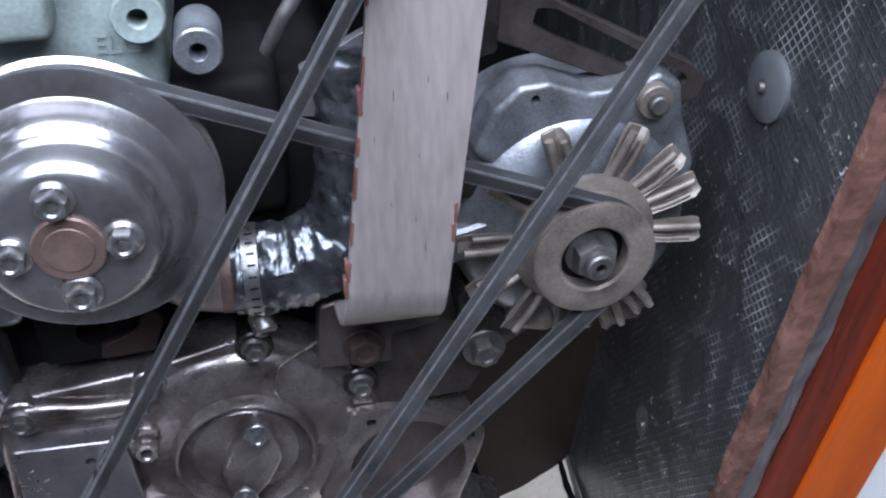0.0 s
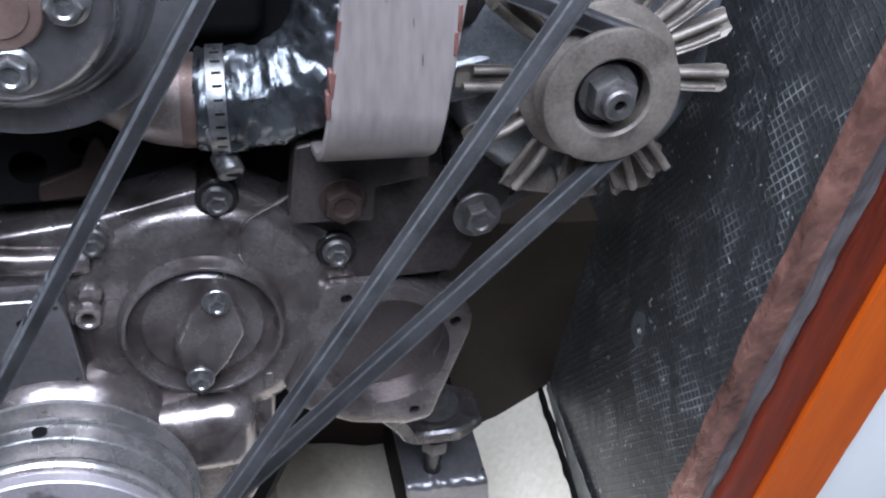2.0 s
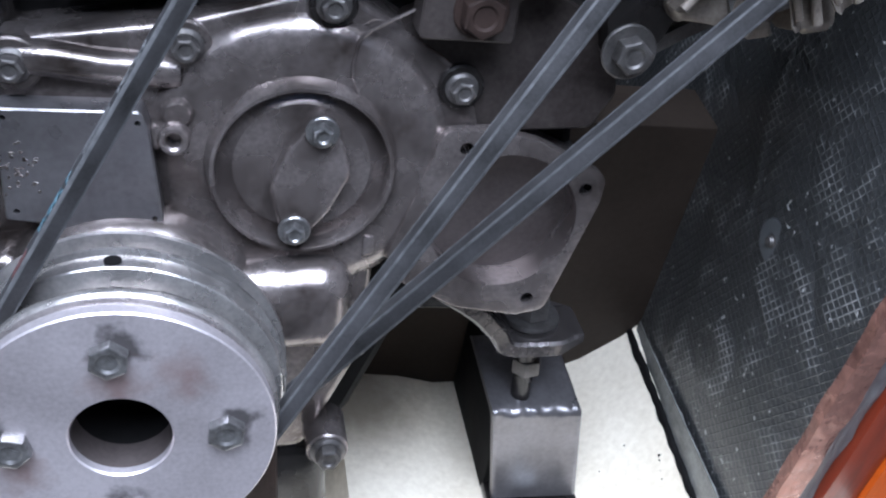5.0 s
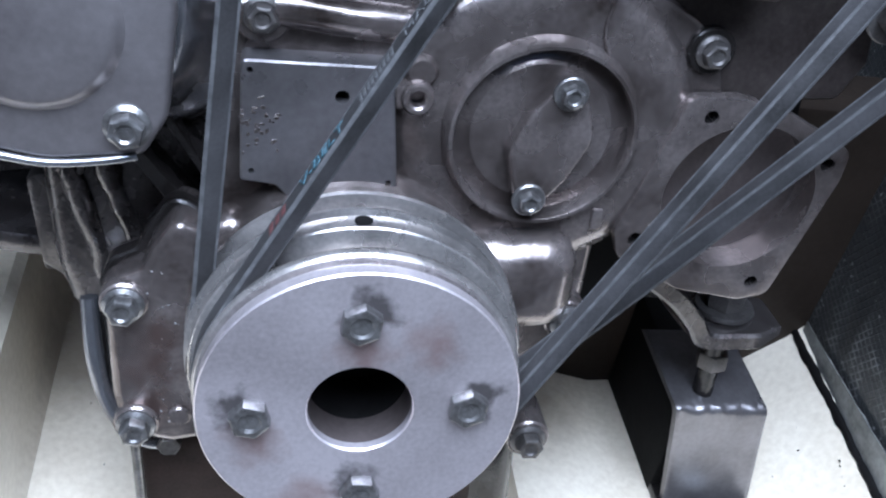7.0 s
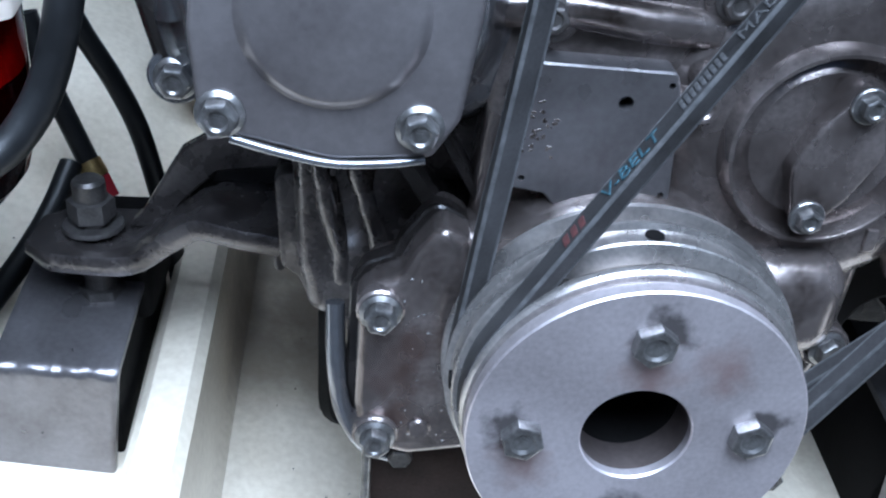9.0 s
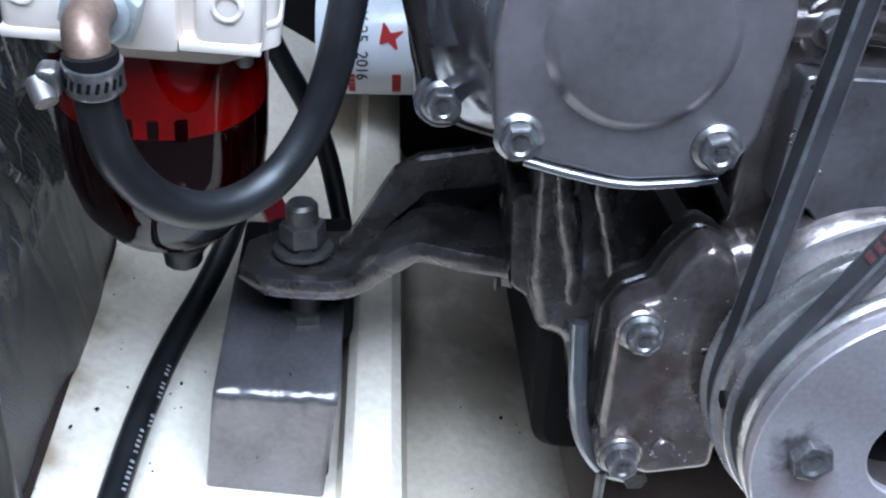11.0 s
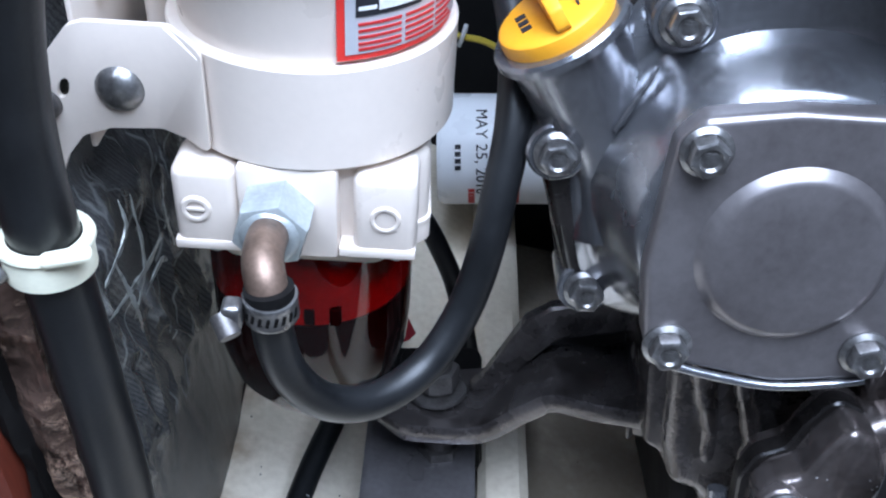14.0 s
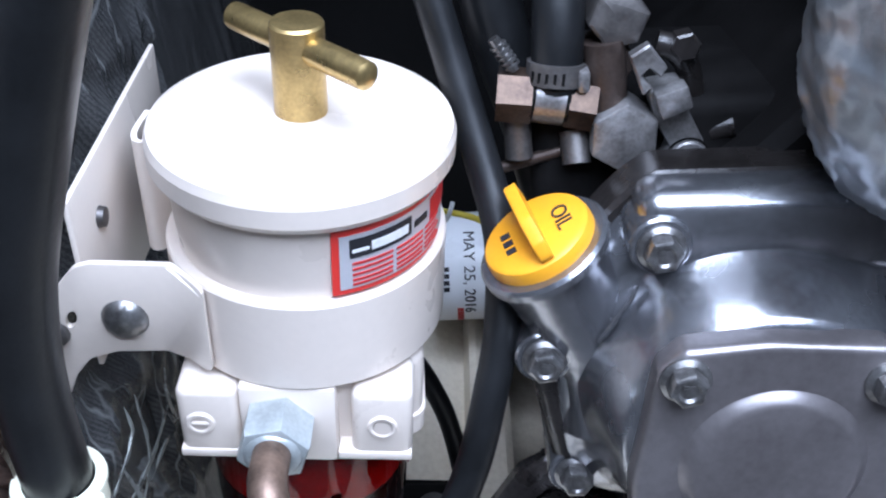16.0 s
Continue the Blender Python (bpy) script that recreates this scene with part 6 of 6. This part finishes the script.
# bowl
bowl_out = [(0.0455, -0.3055), (0.0458, -0.285), (0.0458, -0.245), (0.0446, -0.226), (0.0405, -0.2095), (0.032, -0.1965), (0.019, -0.1890), (0, -0.1865)]
bowl_in = [(0, -0.1890), (0.0185, -0.1915), (0.0305, -0.1985), (0.0383, -0.211), (0.0420, -0.227), (0.0432, -0.245), (0.0432, -0.285), (0.043, -0.3055)]
bowl = part("bowl", upright(lathe(bowl_out + bowl_in, 72, (-0.004, 0), closed=True)), BOWLGLASS, fil, "clear red plastic bowl")
bowl.visible_shadow = False
part("fuel", upright(lathe([(0, -0.2645), (0.0445, -0.2645), (0.0445, -0.245), (0.0433, -0.2265), (0.0394, -0.2103), (0.0312, -0.1976), (0.0187, -0.1903), (0, -0.1878)], 48, (-0.004, 0))), FUEL, bowl, "dark fuel in the bowl")
part("turbine_insert", upright(lathe([(0, -0.3045), (0.0441, -0.3045), (0.0443, -0.29), (0.0442, -0.277), (0.0441, -0.2652), (0, -0.2652)], 48, (-0.004, 0))), REDFUEL, bowl, "bright red insert")
for x in (-0.012, -0.002, 0.009):
    part("fin", box(x, x + 0.0045, -0.0446, -0.036, 0.2655, 0.2745, 0.0005, 1), FUEL, bowl)
part("drain_valve", upright(lathe([(0, -0.189), (0.012, -0.1885), (0.0145, -0.185), (0.0145, -0.1795), (0.0105, -0.178), (0.0095, -0.167), (0.0, -0.166)], 10)), RUBBER, fil, "black drain knob")
# front union, elbow, clamp
un = part("union_nut", prism(circle(0, 0, 0.0148, 6, 0.25), -0.0185, 0.004, chamfer=0.0025, steps=2), PALEZINC, fil, "dull zinc hexagon union", at=pose(-0.0085, -0.0545, 0.333))
part("inner_ring", lathe([(0.0, -0.0205), (0.0088, -0.0205), (0.0106, -0.0196), (0.0114, -0.0182)], 30), PALEZINC, un)
el = part("elbow", tube([(-0.0085, -0.068, 0.3345), (-0.0078, -0.088, 0.3385), (-0.0062, -0.0970, 0.3375), (-0.0045, -0.1010, 0.332), (-0.0035, -0.1025, 0.320)], 0.0074, 26, 8, up=(1, 0, 0)), BRONZE, fil, "tarnished bronze elbow")
part("barb", tube([(-0.0040, -0.1018, 0.3345), (-0.0036, -0.1022, 0.3305)], 0.0088, 24, 2, up=(1, 0, 0)), BLACK, el)
CT = pose(-0.0034, -0.1026, 0.3275, 4)
cl = part("hose_clamp", upright(lathe([(0.0084, -0.005), (0.0094, -0.005), (0.0097, -0.0044), (0.0095, -0.0032), (0.0095, 0.0032), (0.0097, 0.0044), (0.0094, 0.005), (0.0084, 0.005)], 36, closed=True)), STEEL, fil, "steel worm-drive hose clamp", at=CT)
part("screw_housing", box(-0.0155, -0.0085, -0.0095, -0.0015, -0.0052, 0.0056, 0.002, 3), STEEL, cl)
part("screw_head", lathe([(0, -0.006), (0.0038, -0.0055), (0.0041, -0.003), (0.0041, 0.003), (0, 0.003)], 18), DULLSTEEL, cl, at=pose(-0.0145, -0.0085, -0.0015, 30, 0, 35))
for k in range(9):
    a = radians(205 + 17 * k)
    part("clamp_slot", box(-0.0006, 0.0006, -0.0002, 0.0002, -0.0019, 0.0019, 0), BLACK, cl, at=pose(0.00955 * math.cos(a), 0.00955 * math.sin(a), 0, 0, 14, math.degrees(a) + 90))
# bracket on the wall
br = thing("filter_bracket", "cream painted steel bracket with a round-headed rivet", "bracket", Matrix.Translation((FX, FY, 0)))
tab = rounded([(-0.033, 0.3515), (-0.043, 0.355), (-0.052, 0.358), (-0.071, 0.357), (-0.082, 0.353), (-0.089, 0.344), (-0.095, 0.330), (-0.102, 0.330), (-0.102, 0.37), (-0.090, 0.387), (-0.081, 0.398), (-0.075, 0.400), (-0.046, 0.400), (-0.039, 0.397), (-0.033, 0.3935)], 0.006, 4)
bm = prism(tab, -0.0425, -0.040, [[(-0.086 + 0.0022 * math.cos(a / 12 * math.pi * 2) + 0.0012 * math.sin(a / 12 * math.pi * 2), 0.373 + 0.0042 * math.sin(a / 12 * math.pi * 2)) for a in range(12)]], 0.0007, steps=2)
for v in bm.verts:
    v.co.y -= 0.55 * max(0, v.co.x + 0.045)
part("tab", bm, ENAMEL, br, "cream tab with rounded corners and a keyhole")
part("wall_plate", box(-0.082, -0.0795, -0.0375, 0.095, 0.345, 0.423, 0.001), ENAMEL, br)
part("tab_screw", lathe([(0, -0.0035), (0.003, -0.0032), (0.0058, -0.0012), (0.006, 0.001), (0, 0.001)], 20), DULLSTEEL, br, at=pose(-0.0935, -0.0427, 0.366, 0, 0, -10))
part("side_loop", sweep(smooth_path([(-0.056, 0.012, 0.398), (-0.064, 0.005, 0.398), (-0.068, 0.012, 0.398), (-0.067, 0.03, 0.398)], 5), [(-0.0012, -0.026), (0.0012, -0.026), (0.0012, 0.026), (-0.0012, 0.026)]), ENAMEL, br)
part("rivet", lathe([(0, -0.0062), (0.004, -0.0058), (0.0075, -0.0038), (0.0095, -0.0006), (0.0098, 0.001), (0, 0.001)], 36), STEEL, br, "domed steel rivet", at=pose(-0.0655, -0.0412, 0.374, 0, 0, 0))
part("screw", lathe([(0, -0.003), (0.004, -0.0025), (0.0045, 0), (0, 0)], 14), DULLSTEEL, br, at=pose(-0.0795, -0.011, 0.399, 0, 0, 90))

# label wrapped on the canister
def wrapped(name, a0, a1, z0, z1, r, material, parent, label="", n=16):
    bm = bmesh.new()
    for rr in (r,):
        cols = []
        for i in range(n + 1):
            a = radians(a0 + (a1 - a0) * i / n)
            cols.append([bm.verts.new((q * math.cos(a), q * math.sin(a), z)) for q, z in ((rr, z0), (rr, z1), (rr - 0.0012, z1), (rr - 0.0012, z0))])
    for p, q in zip(cols, cols[1:]):
        for j in range(4):
            bm.faces.new((p[j], p[(j + 1) % 4], q[(j + 1) % 4], q[j]))
    bm.faces.new(cols[0])
    bm.faces.new(cols[-1])
    return part(name, bm, material, parent, label, 60)


lab = wrapped("label", -74, 12, 0.3945, 0.4225, 0.0532, LABELRED, fil, "red-bordered silver printed label")
wrapped("label_field", -71, 9, 0.3968, 0.4202, 0.0536, LABELGREY, lab)
wrapped("logo_block", -67, -38, 0.4105, 0.4185, 0.0539, INK, lab, "black brand mark shown as a plain block")
wrapped("logo_bar", -66, -59, 0.4128, 0.4142, 0.0541, WHITEINK, lab)
wrapped("logo_bar", -58, -40, 0.4122, 0.4160, 0.0541, WHITEINK, lab)
wrapped("small_mark", -36, -27, 0.4122, 0.4150, 0.0539, INK, lab)
for k, z in enumerate((0.4072, 0.4048, 0.4024, 0.4000, 0.3980)):
    for a0, a1 in ((-66, -48), (-46, -30), (-28, -14 - 3 * (k % 2))):
        wrapped("print_bar", a0, a1, z, z + 0.0010, 0.0539, REDINK, lab)
wrapped("print_bar", -24, 4, 0.409, 0.4185, 0.0539, REDINK, lab)

# ---- hoses ----
fh = thing("fuel_hose", "black rubber fuel hose looping below the filter", "hose")
part("hose_tube", tube([(-0.3085, 0.0524, 0.333), (-0.308, 0.0522, 0.313), (-0.3035, 0.054, 0.292), (-0.292, 0.060, 0.2730), (-0.275, 0.072, 0.2615), (-0.2565, 0.088, 0.2635), (-0.243, 0.1, 0.279), (-0.2345, 0.108, 0.303), (-0.2292, 0.117, 0.333), (-0.2255, 0.13, 0.36), (-0.2265, 0.152, 0.388), (-0.236, 0.172, 0.415), (-0.249, 0.19, 0.448), (-0.264, 0.205, 0.49), (-0.283, 0.22, 0.56)], 0.0074, 22, 8, up=(0.3, 1, 0)), RUBBER, fh)
bh = thing("vent_hose", "thick matt black hose running down the wall edge", "hose")
part("hose_tube", tube([(-0.31, 0.06, 0.68), (-0.335, 0.056, 0.58), (-0.353, 0.055, 0.524), (-0.368, 0.055, 0.475), (-0.3795, 0.055, 0.43), (-0.3835, 0.055, 0.377), (-0.3795, 0.055, 0.30), (-0.3755, 0.055, 0.20), (-0.377, 0.05, 0.08), (-0.378, 0.05, 0.06)], 0.0118, 24, 8, up=(0, 1, 0)), RUBBER, bh)
st = thing("nylon_clip", "yellowed white nylon hose clip with a screw", "clip", Matrix.Translation((-0.3825, 0.055, 0.3425)) @ Matrix.Diagonal((0.92, 0.92, 0.62, 1)))
part("strap", upright(lathe([(0.0134, -0.009), (0.0162, -0.0085), (0.0165, -0.0075), (0.0165, 0.0085), (0.0134, 0.0095)], 36, closed=True)), NYLON, st)
part("tab", box(0.004, 0.022, -0.019, -0.012, 0.0085, 0.0145, 0.002, 2), NYLON, st, at=pose(0, 0, 0, 0, -14, 10))
part("upper_rim", upright(lathe([(0.0134, -0.0135), (0.0175, -0.0125), (0.0178, -0.0105), (0.0134, -0.009)], 36, closed=True)), NYLON, st)
part("screw", lathe([(0, -0.0042), (0.0045, -0.0035), (0.006, -0.001), (0.006, 0.001), (0, 0.001)], 20), STEEL, st, at=pose(-0.0165, -0.0115, -0.002, 0, 0, -20))
dh = thing("drain_hose", "black printed rubber hose lying on the bilge floor", "hose")
part("hose_tube", tube([(-0.292, 0.30, 0.11), (-0.298, 0.27, 0.095), (-0.3075, 0.235, 0.083), (-0.3215, 0.185, 0.0745), (-0.329, 0.135, 0.072), (-0.3325, 0.08, 0.071), (-0.334, 0.02, 0.070), (-0.334, -0.06, 0.069)], 0.0075, 18, 8), RUBBER, dh)
for k in range(34):
    y = 0.165 - 0.0034 * k
    x = -0.3238 - 0.055 * (0.165 - y) if y > 0.12 else -0.3295 - 0.04 * (0.12 - y)
    if k not in (3, 8, 9, 10, 19, 26):
        part("print_bar", box(-0.0012, 0.0012, -0.0007, 0.0007 + 0.0004 * (k % 3 - 1), 0.0074, 0.0077, 0), HOSEINK, dh, "pale hose printing as plain bars" if not k else "", at=pose(x, y, 0.0735 - 0.012 * max(0, 0.165 - y), -3, 40, 8))
pf = thing("fuel_pipe", "black ribbed pipe running down behind the mount", "pipe")
part("pipe_tube", tube([(-0.29, 0.27, 0.275), (-0.27, 0.268, 0.228), (-0.252, 0.266, 0.195), (-0.239, 0.265, 0.162), (-0.228, 0.262, 0.115), (-0.219, 0.255, 0.075), (-0.208, 0.235, 0.02), (-0.2, 0.21, -0.01)], 0.0062, 14, 8, up=(0, 1, 0)), RUBBER, pf)
ph = thing("small_hose", "short black hose ending in a red plug", "hose")
part("hose_tube", tube([(-0.318, 0.33, 0.2), (-0.306, 0.32, 0.16), (-0.289, 0.31, 0.122), (-0.281, 0.305, 0.106)], 0.007, 14), RUBBER, ph)
part("collar", tube([(-0.283, 0.3065, 0.109), (-0.277, 0.302, 0.1)], 0.0085, 18, 2), BRASS, ph)
part("red_plug", tube([(-0.277, 0.302, 0.1), (-0.270, 0.2975, 0.087)], 0.0088, 6, 2), REDCAP, ph)

# ---- oil filter can ----
oc = thing("oil_filter", "white oil filter can with red print and a handwritten date", "oil filter", Matrix.Translation((-0.197, 0.44, 0.155)) @ pose(0, 0, 0, 0, -4, 0) @ Matrix.Scale(1.06, 4))
bm = lathe([(0, -0.062), (0.036, -0.062), (0.0385, -0.06), (0.0395, -0.056), (0.0395, 0.05), (0.037, 0.054), (0, 0.054)], 64)
bmesh.ops.transform(bm, matrix=Matrix.Rotation(radians(90), 4, "Z"), verts=bm.verts)
part("can", bm, CANWHITE, oc)


def on_can(text, size, material, x, ang, label=""):
    """Writing that runs down the can's curved front, centred at an angle above the level."""
    ob = lettering("writing", text, size, material, oc, pose(0, 0, 0), label)
    for v in ob.data.vertices:
        a, r = radians(ang) - v.co.x / 0.0396, 0.0396 + v.co.z
        v.co = (x + v.co.y, -r * math.cos(a), r * math.sin(a))
    return ob


on_can("MAY 25, 2016", 0.0112, INK, -0.0236, 28, "black handwritten date")
for a in range(-34, 40, 7):
    part("print_bar", box(-0.0415, -0.0375, -0.0400, -0.0396, -0.0016, 0.0016, 0), INK, oc, at=pose(0, 0, 0, a, 0, 0)) if a < -10 else None
for a in (14, 20, 26, 32, 38):
    part("print_bar", box(-0.0325, -0.028, -0.0400, -0.0396, -0.0016, 0.0016, 0), REDINK, oc, at=pose(0, 0, 0, a, 0, 0))
    part("print_bar", box(-0.003, 0.003, -0.0400, -0.0396, -0.0018, 0.0018, 0), REDINK, oc, at=pose(0, 0, 0, a, 0, 0))
part("red_mark", prism(rounded([(-0.009, 0.012), (-0.004, 0.004), (0.006, 0.006), (-0.001, 0.0), (0.001, -0.008), (-0.006, -0.002), (-0.012, -0.004)], 0.001), -0.0401, -0.0394, chamfer=0), REDINK, oc, "red brand mark as a plain shape", at=pose(0, 0, 0, -25, 0, 0))

# ---- small wiring and pipes at the back ----
wr = thing("wire", "thin yellow wire with white ties", "wire")
part("wire_core", tube([(-0.262, 0.235, 0.345), (-0.245, 0.232, 0.345), (-0.232, 0.23, 0.343), (-0.215, 0.235, 0.33)], 0.0016, 8), YELLOWWIRE, wr)
part("tie", tube([(-0.247, 0.2305, 0.341), (-0.2455, 0.2285, 0.347), (-0.244, 0.231, 0.352)], 0.0012, 6), WHITEINK, wr)
bp = thing("black_pipe", "black rubber pipe beside the injection pump", "pipe")
part("pipe_tube", tube([(-0.20, 0.20, 0.375), (-0.212, 0.205, 0.41), (-0.232, 0.215, 0.46), (-0.245, 0.225, 0.52), (-0.25, 0.24, 0.6)], 0.013, 18, up=(0, 1, 0)), RUBBER, bp)
part("ribbed_end", tube([(-0.2, 0.2, 0.375), (-0.203, 0.2, 0.352)], 0.0085, 14, 4), DULLSTEEL, bp)

# printing on the front belt's long run
d = Vector((UX, 0, UZ)).normalized()
outv = Vector((-d.z, 0, d.x))
for text, s, size, m in (("V-BELT", 0.082, 0.0098, BLUEINK), ("MADE", 0.148, 0.0085, PALEINK)):
    c = outv * (0.0690 + 0.0044 * s / 0.674) + d * s
    lettering("print", text, size, m, front_belt, Matrix.Translation((c.x, 0.0222, c.z)) @ Matrix((d, Vector((0, 1, 0)), outv)).transposed().to_4x4(), "faded print on the belt", 0.0002)
for k, s in enumerate((0.046, 0.0505, 0.055)):
    c = outv * 0.06925 + d * s
    part("print_bar", box(-0.0014, 0.0014, -0.003, 0.003, -0.0002, 0.0002, 0), REDFADE, front_belt, at=Matrix.Translation((c.x, 0.0222, c.z)) @ Matrix((d, Vector((0, 1, 0)), outv)).transposed().to_4x4())
for k in range(9):
    c = outv * 0.0697 + d * (0.109 + 0.0025 * k)
    part("print_bar", box(-0.0008, 0.0008, -0.003, 0.003, -0.0002, 0.0002, 0), PALEINK, front_belt, at=Matrix.Translation((c.x, 0.0222, c.z)) @ Matrix((d, Vector((0, 1, 0)), outv)).transposed().to_4x4())

# ---- loose foil on the wall and dirt in the bilge ----
def loose_foil(name, x, y0, y1, z0, z1, amount, seed, label):
    """A crumpled sheet of black foil with sharp folds, hanging on the side wall."""
    ny, nz = 70, 90
    bm = bmesh.new()
    g = []
    for i in range(ny + 1):
        row = []
        for j in range(nz + 1):
            y, z = y0 + (y1 - y0) * i / ny, z0 + (z1 - z0) * j / nz
            p = Vector((y * 34 + 0.25 * z * 34, z * 13, seed))
            d = 1 - 2 * abs(noise.fractal(p, 1.0, 2.0, 2)) + 0.35 * (1 - 2 * abs(noise.noise(p * 2.7)))
            fade = min(1, (z - z0) / 0.03, (z1 - z) / 0.03, (y - y0) / 0.012 + 0.3)
            row.append(bm.verts.new((x - 0.09 * (z - 0.22) + amount * d * fade, y + 0.004 * noise.noise(Vector((z * 30, y * 20, 3))), z)))
        g.append(row)
    for i in range(ny):
        for j in range(nz):
            bm.faces.new((g[i][j], g[i + 1][j], g[i + 1][j + 1], g[i][j + 1]))
    ob = part(name, bm, GLINTED, None, "", 28)
    return tagged(ob, label, "foil")


lf = loose_foil("loose_foil", -0.3890, 0.079, 0.26, 0.15, 0.332, 0.007, 5.0, "crumpled loose black foil hanging on the side wall")

STRAND = mat("pale_torn_film", (0.22, 0.228, 0.212), 0.3, 0.2, 30, 0.4, 0.0008, 0.5, 30, dark=(0.1, 0.1, 0.095))
for pts in ([(0.087, 0.282), (0.129, 0.277), (0.18, 0.267)], [(0.134, 0.312), (0.128, 0.280), (0.115, 0.259)], [(0.091, 0.297), (0.113, 0.308), (0.12, 0.319)], [(0.177, 0.288), (0.164, 0.280), (0.183, 0.246)], [(0.133, 0.258), (0.148, 0.265), (0.168, 0.250)], [(0.105, 0.30), (0.11, 0.27), (0.122, 0.245)]):
    line = smooth_path([(-0.3815 + 0.0035 * (k % 2), y, z) for k, (y, z) in enumerate(pts)], 10)
    part("torn_strand", crinkle(sweep(line, [(-0.0011, -0.0003), (0.0011, -0.0003), (0.0011, 0.0003), (-0.0011, 0.0003)], up=(1, 0, 0), scale=lambda t: 0.35 + 0.9 * math.sin(math.pi * min(1, max(0, t)))), 0.0007, 260), STRAND, lf, "pale torn strand of film")
loose_foil("loose_foil", -0.3890, 0.079, 0.30, 0.335, 0.53, 0.007, 9.0, "crumpled black foil above the filter bracket")

bm = bmesh.new()
for k in range(55):
    if k < 34:
        x, y = random.uniform(-0.375, -0.295), random.uniform(0.05, 0.32)
    elif k < 44:
        x, y = random.uniform(-0.17, -0.09), random.uniform(0.15, 0.3)
    else:
        x, y = random.uniform(0.3, 0.37), random.uniform(0.1, 0.3)
    for (xa, za), (xb, zb) in zip(PROFILE, PROFILE[1:]):
        if xa <= x <= xb:
            z = za + (zb - za) * (x - xa) / (xb - xa)
    r = random.uniform(0.0003, 0.0008) * (1.8 if random.random() < 0.12 else 1)
    pts = [bm.verts.new((x + r * random.uniform(0.6, 1.3) * math.cos(a), y + r * random.uniform(0.6, 1.6) * math.sin(a), z + 0.0028)) for a in (0, 1, 2, 3, 4, 5)]
    top = bm.verts.new((x, y, z + 0.0034))
    for i in range(6):
        bm.faces.new((pts[i], pts[(i + 1) % 6], top))
tagged(part("bilge_dirt", bm, BLACK), "dark specks of dirt scattered on the bilge floor", "dirt", kind="stuff")
seal = thing("sealant_bead", "brown stained sealant bead along the floor edge", "sealant")
part("bead", tube([(-0.374, 0.06, 0.0705), (-0.375, 0.16, 0.0705), (-0.3755, 0.24, 0.0705), (-0.376, 0.32, 0.071)], 0.0025, 10), RUST, seal)
# black bead added for the shadow band where floor meets wall
part("bead", crinkle(tube([(0.3705, 0.03, 0.0385), (0.3715, 0.10, 0.039), (0.3735, 0.18, 0.041), (0.376, 0.27, 0.043)], 0.0034, 10, 14), 0.0016, 120), BLACK, seal, "black bead that draws the shadow line in the joint")
SKIRT = mat("pale_grey_foil", (0.27, 0.27, 0.255), 0.42, 0.4, 30, 0.6, 0.0015, 0.5, 16, dark=(0.1, 0.1, 0.095))
skirt = thing("foil_strip", "pale grey foil strip along the foot of the side wall", "foil strip")
part("strip", crinkle(sweep(smooth_path([(0.3690, 0.026, 0.055), (0.3720, 0.10, 0.053), (0.3755, 0.18, 0.051), (0.3788, 0.243, 0.050)], 14), [(-0.0005, -0.014), (0.0005, -0.014), (0.0005, 0.0), (0.0005, 0.014), (-0.0005, 0.014), (-0.0005, 0.0)], scale=lambda t: 1.0 - 0.5 * t), 0.0012, 60), SKIRT, skirt)
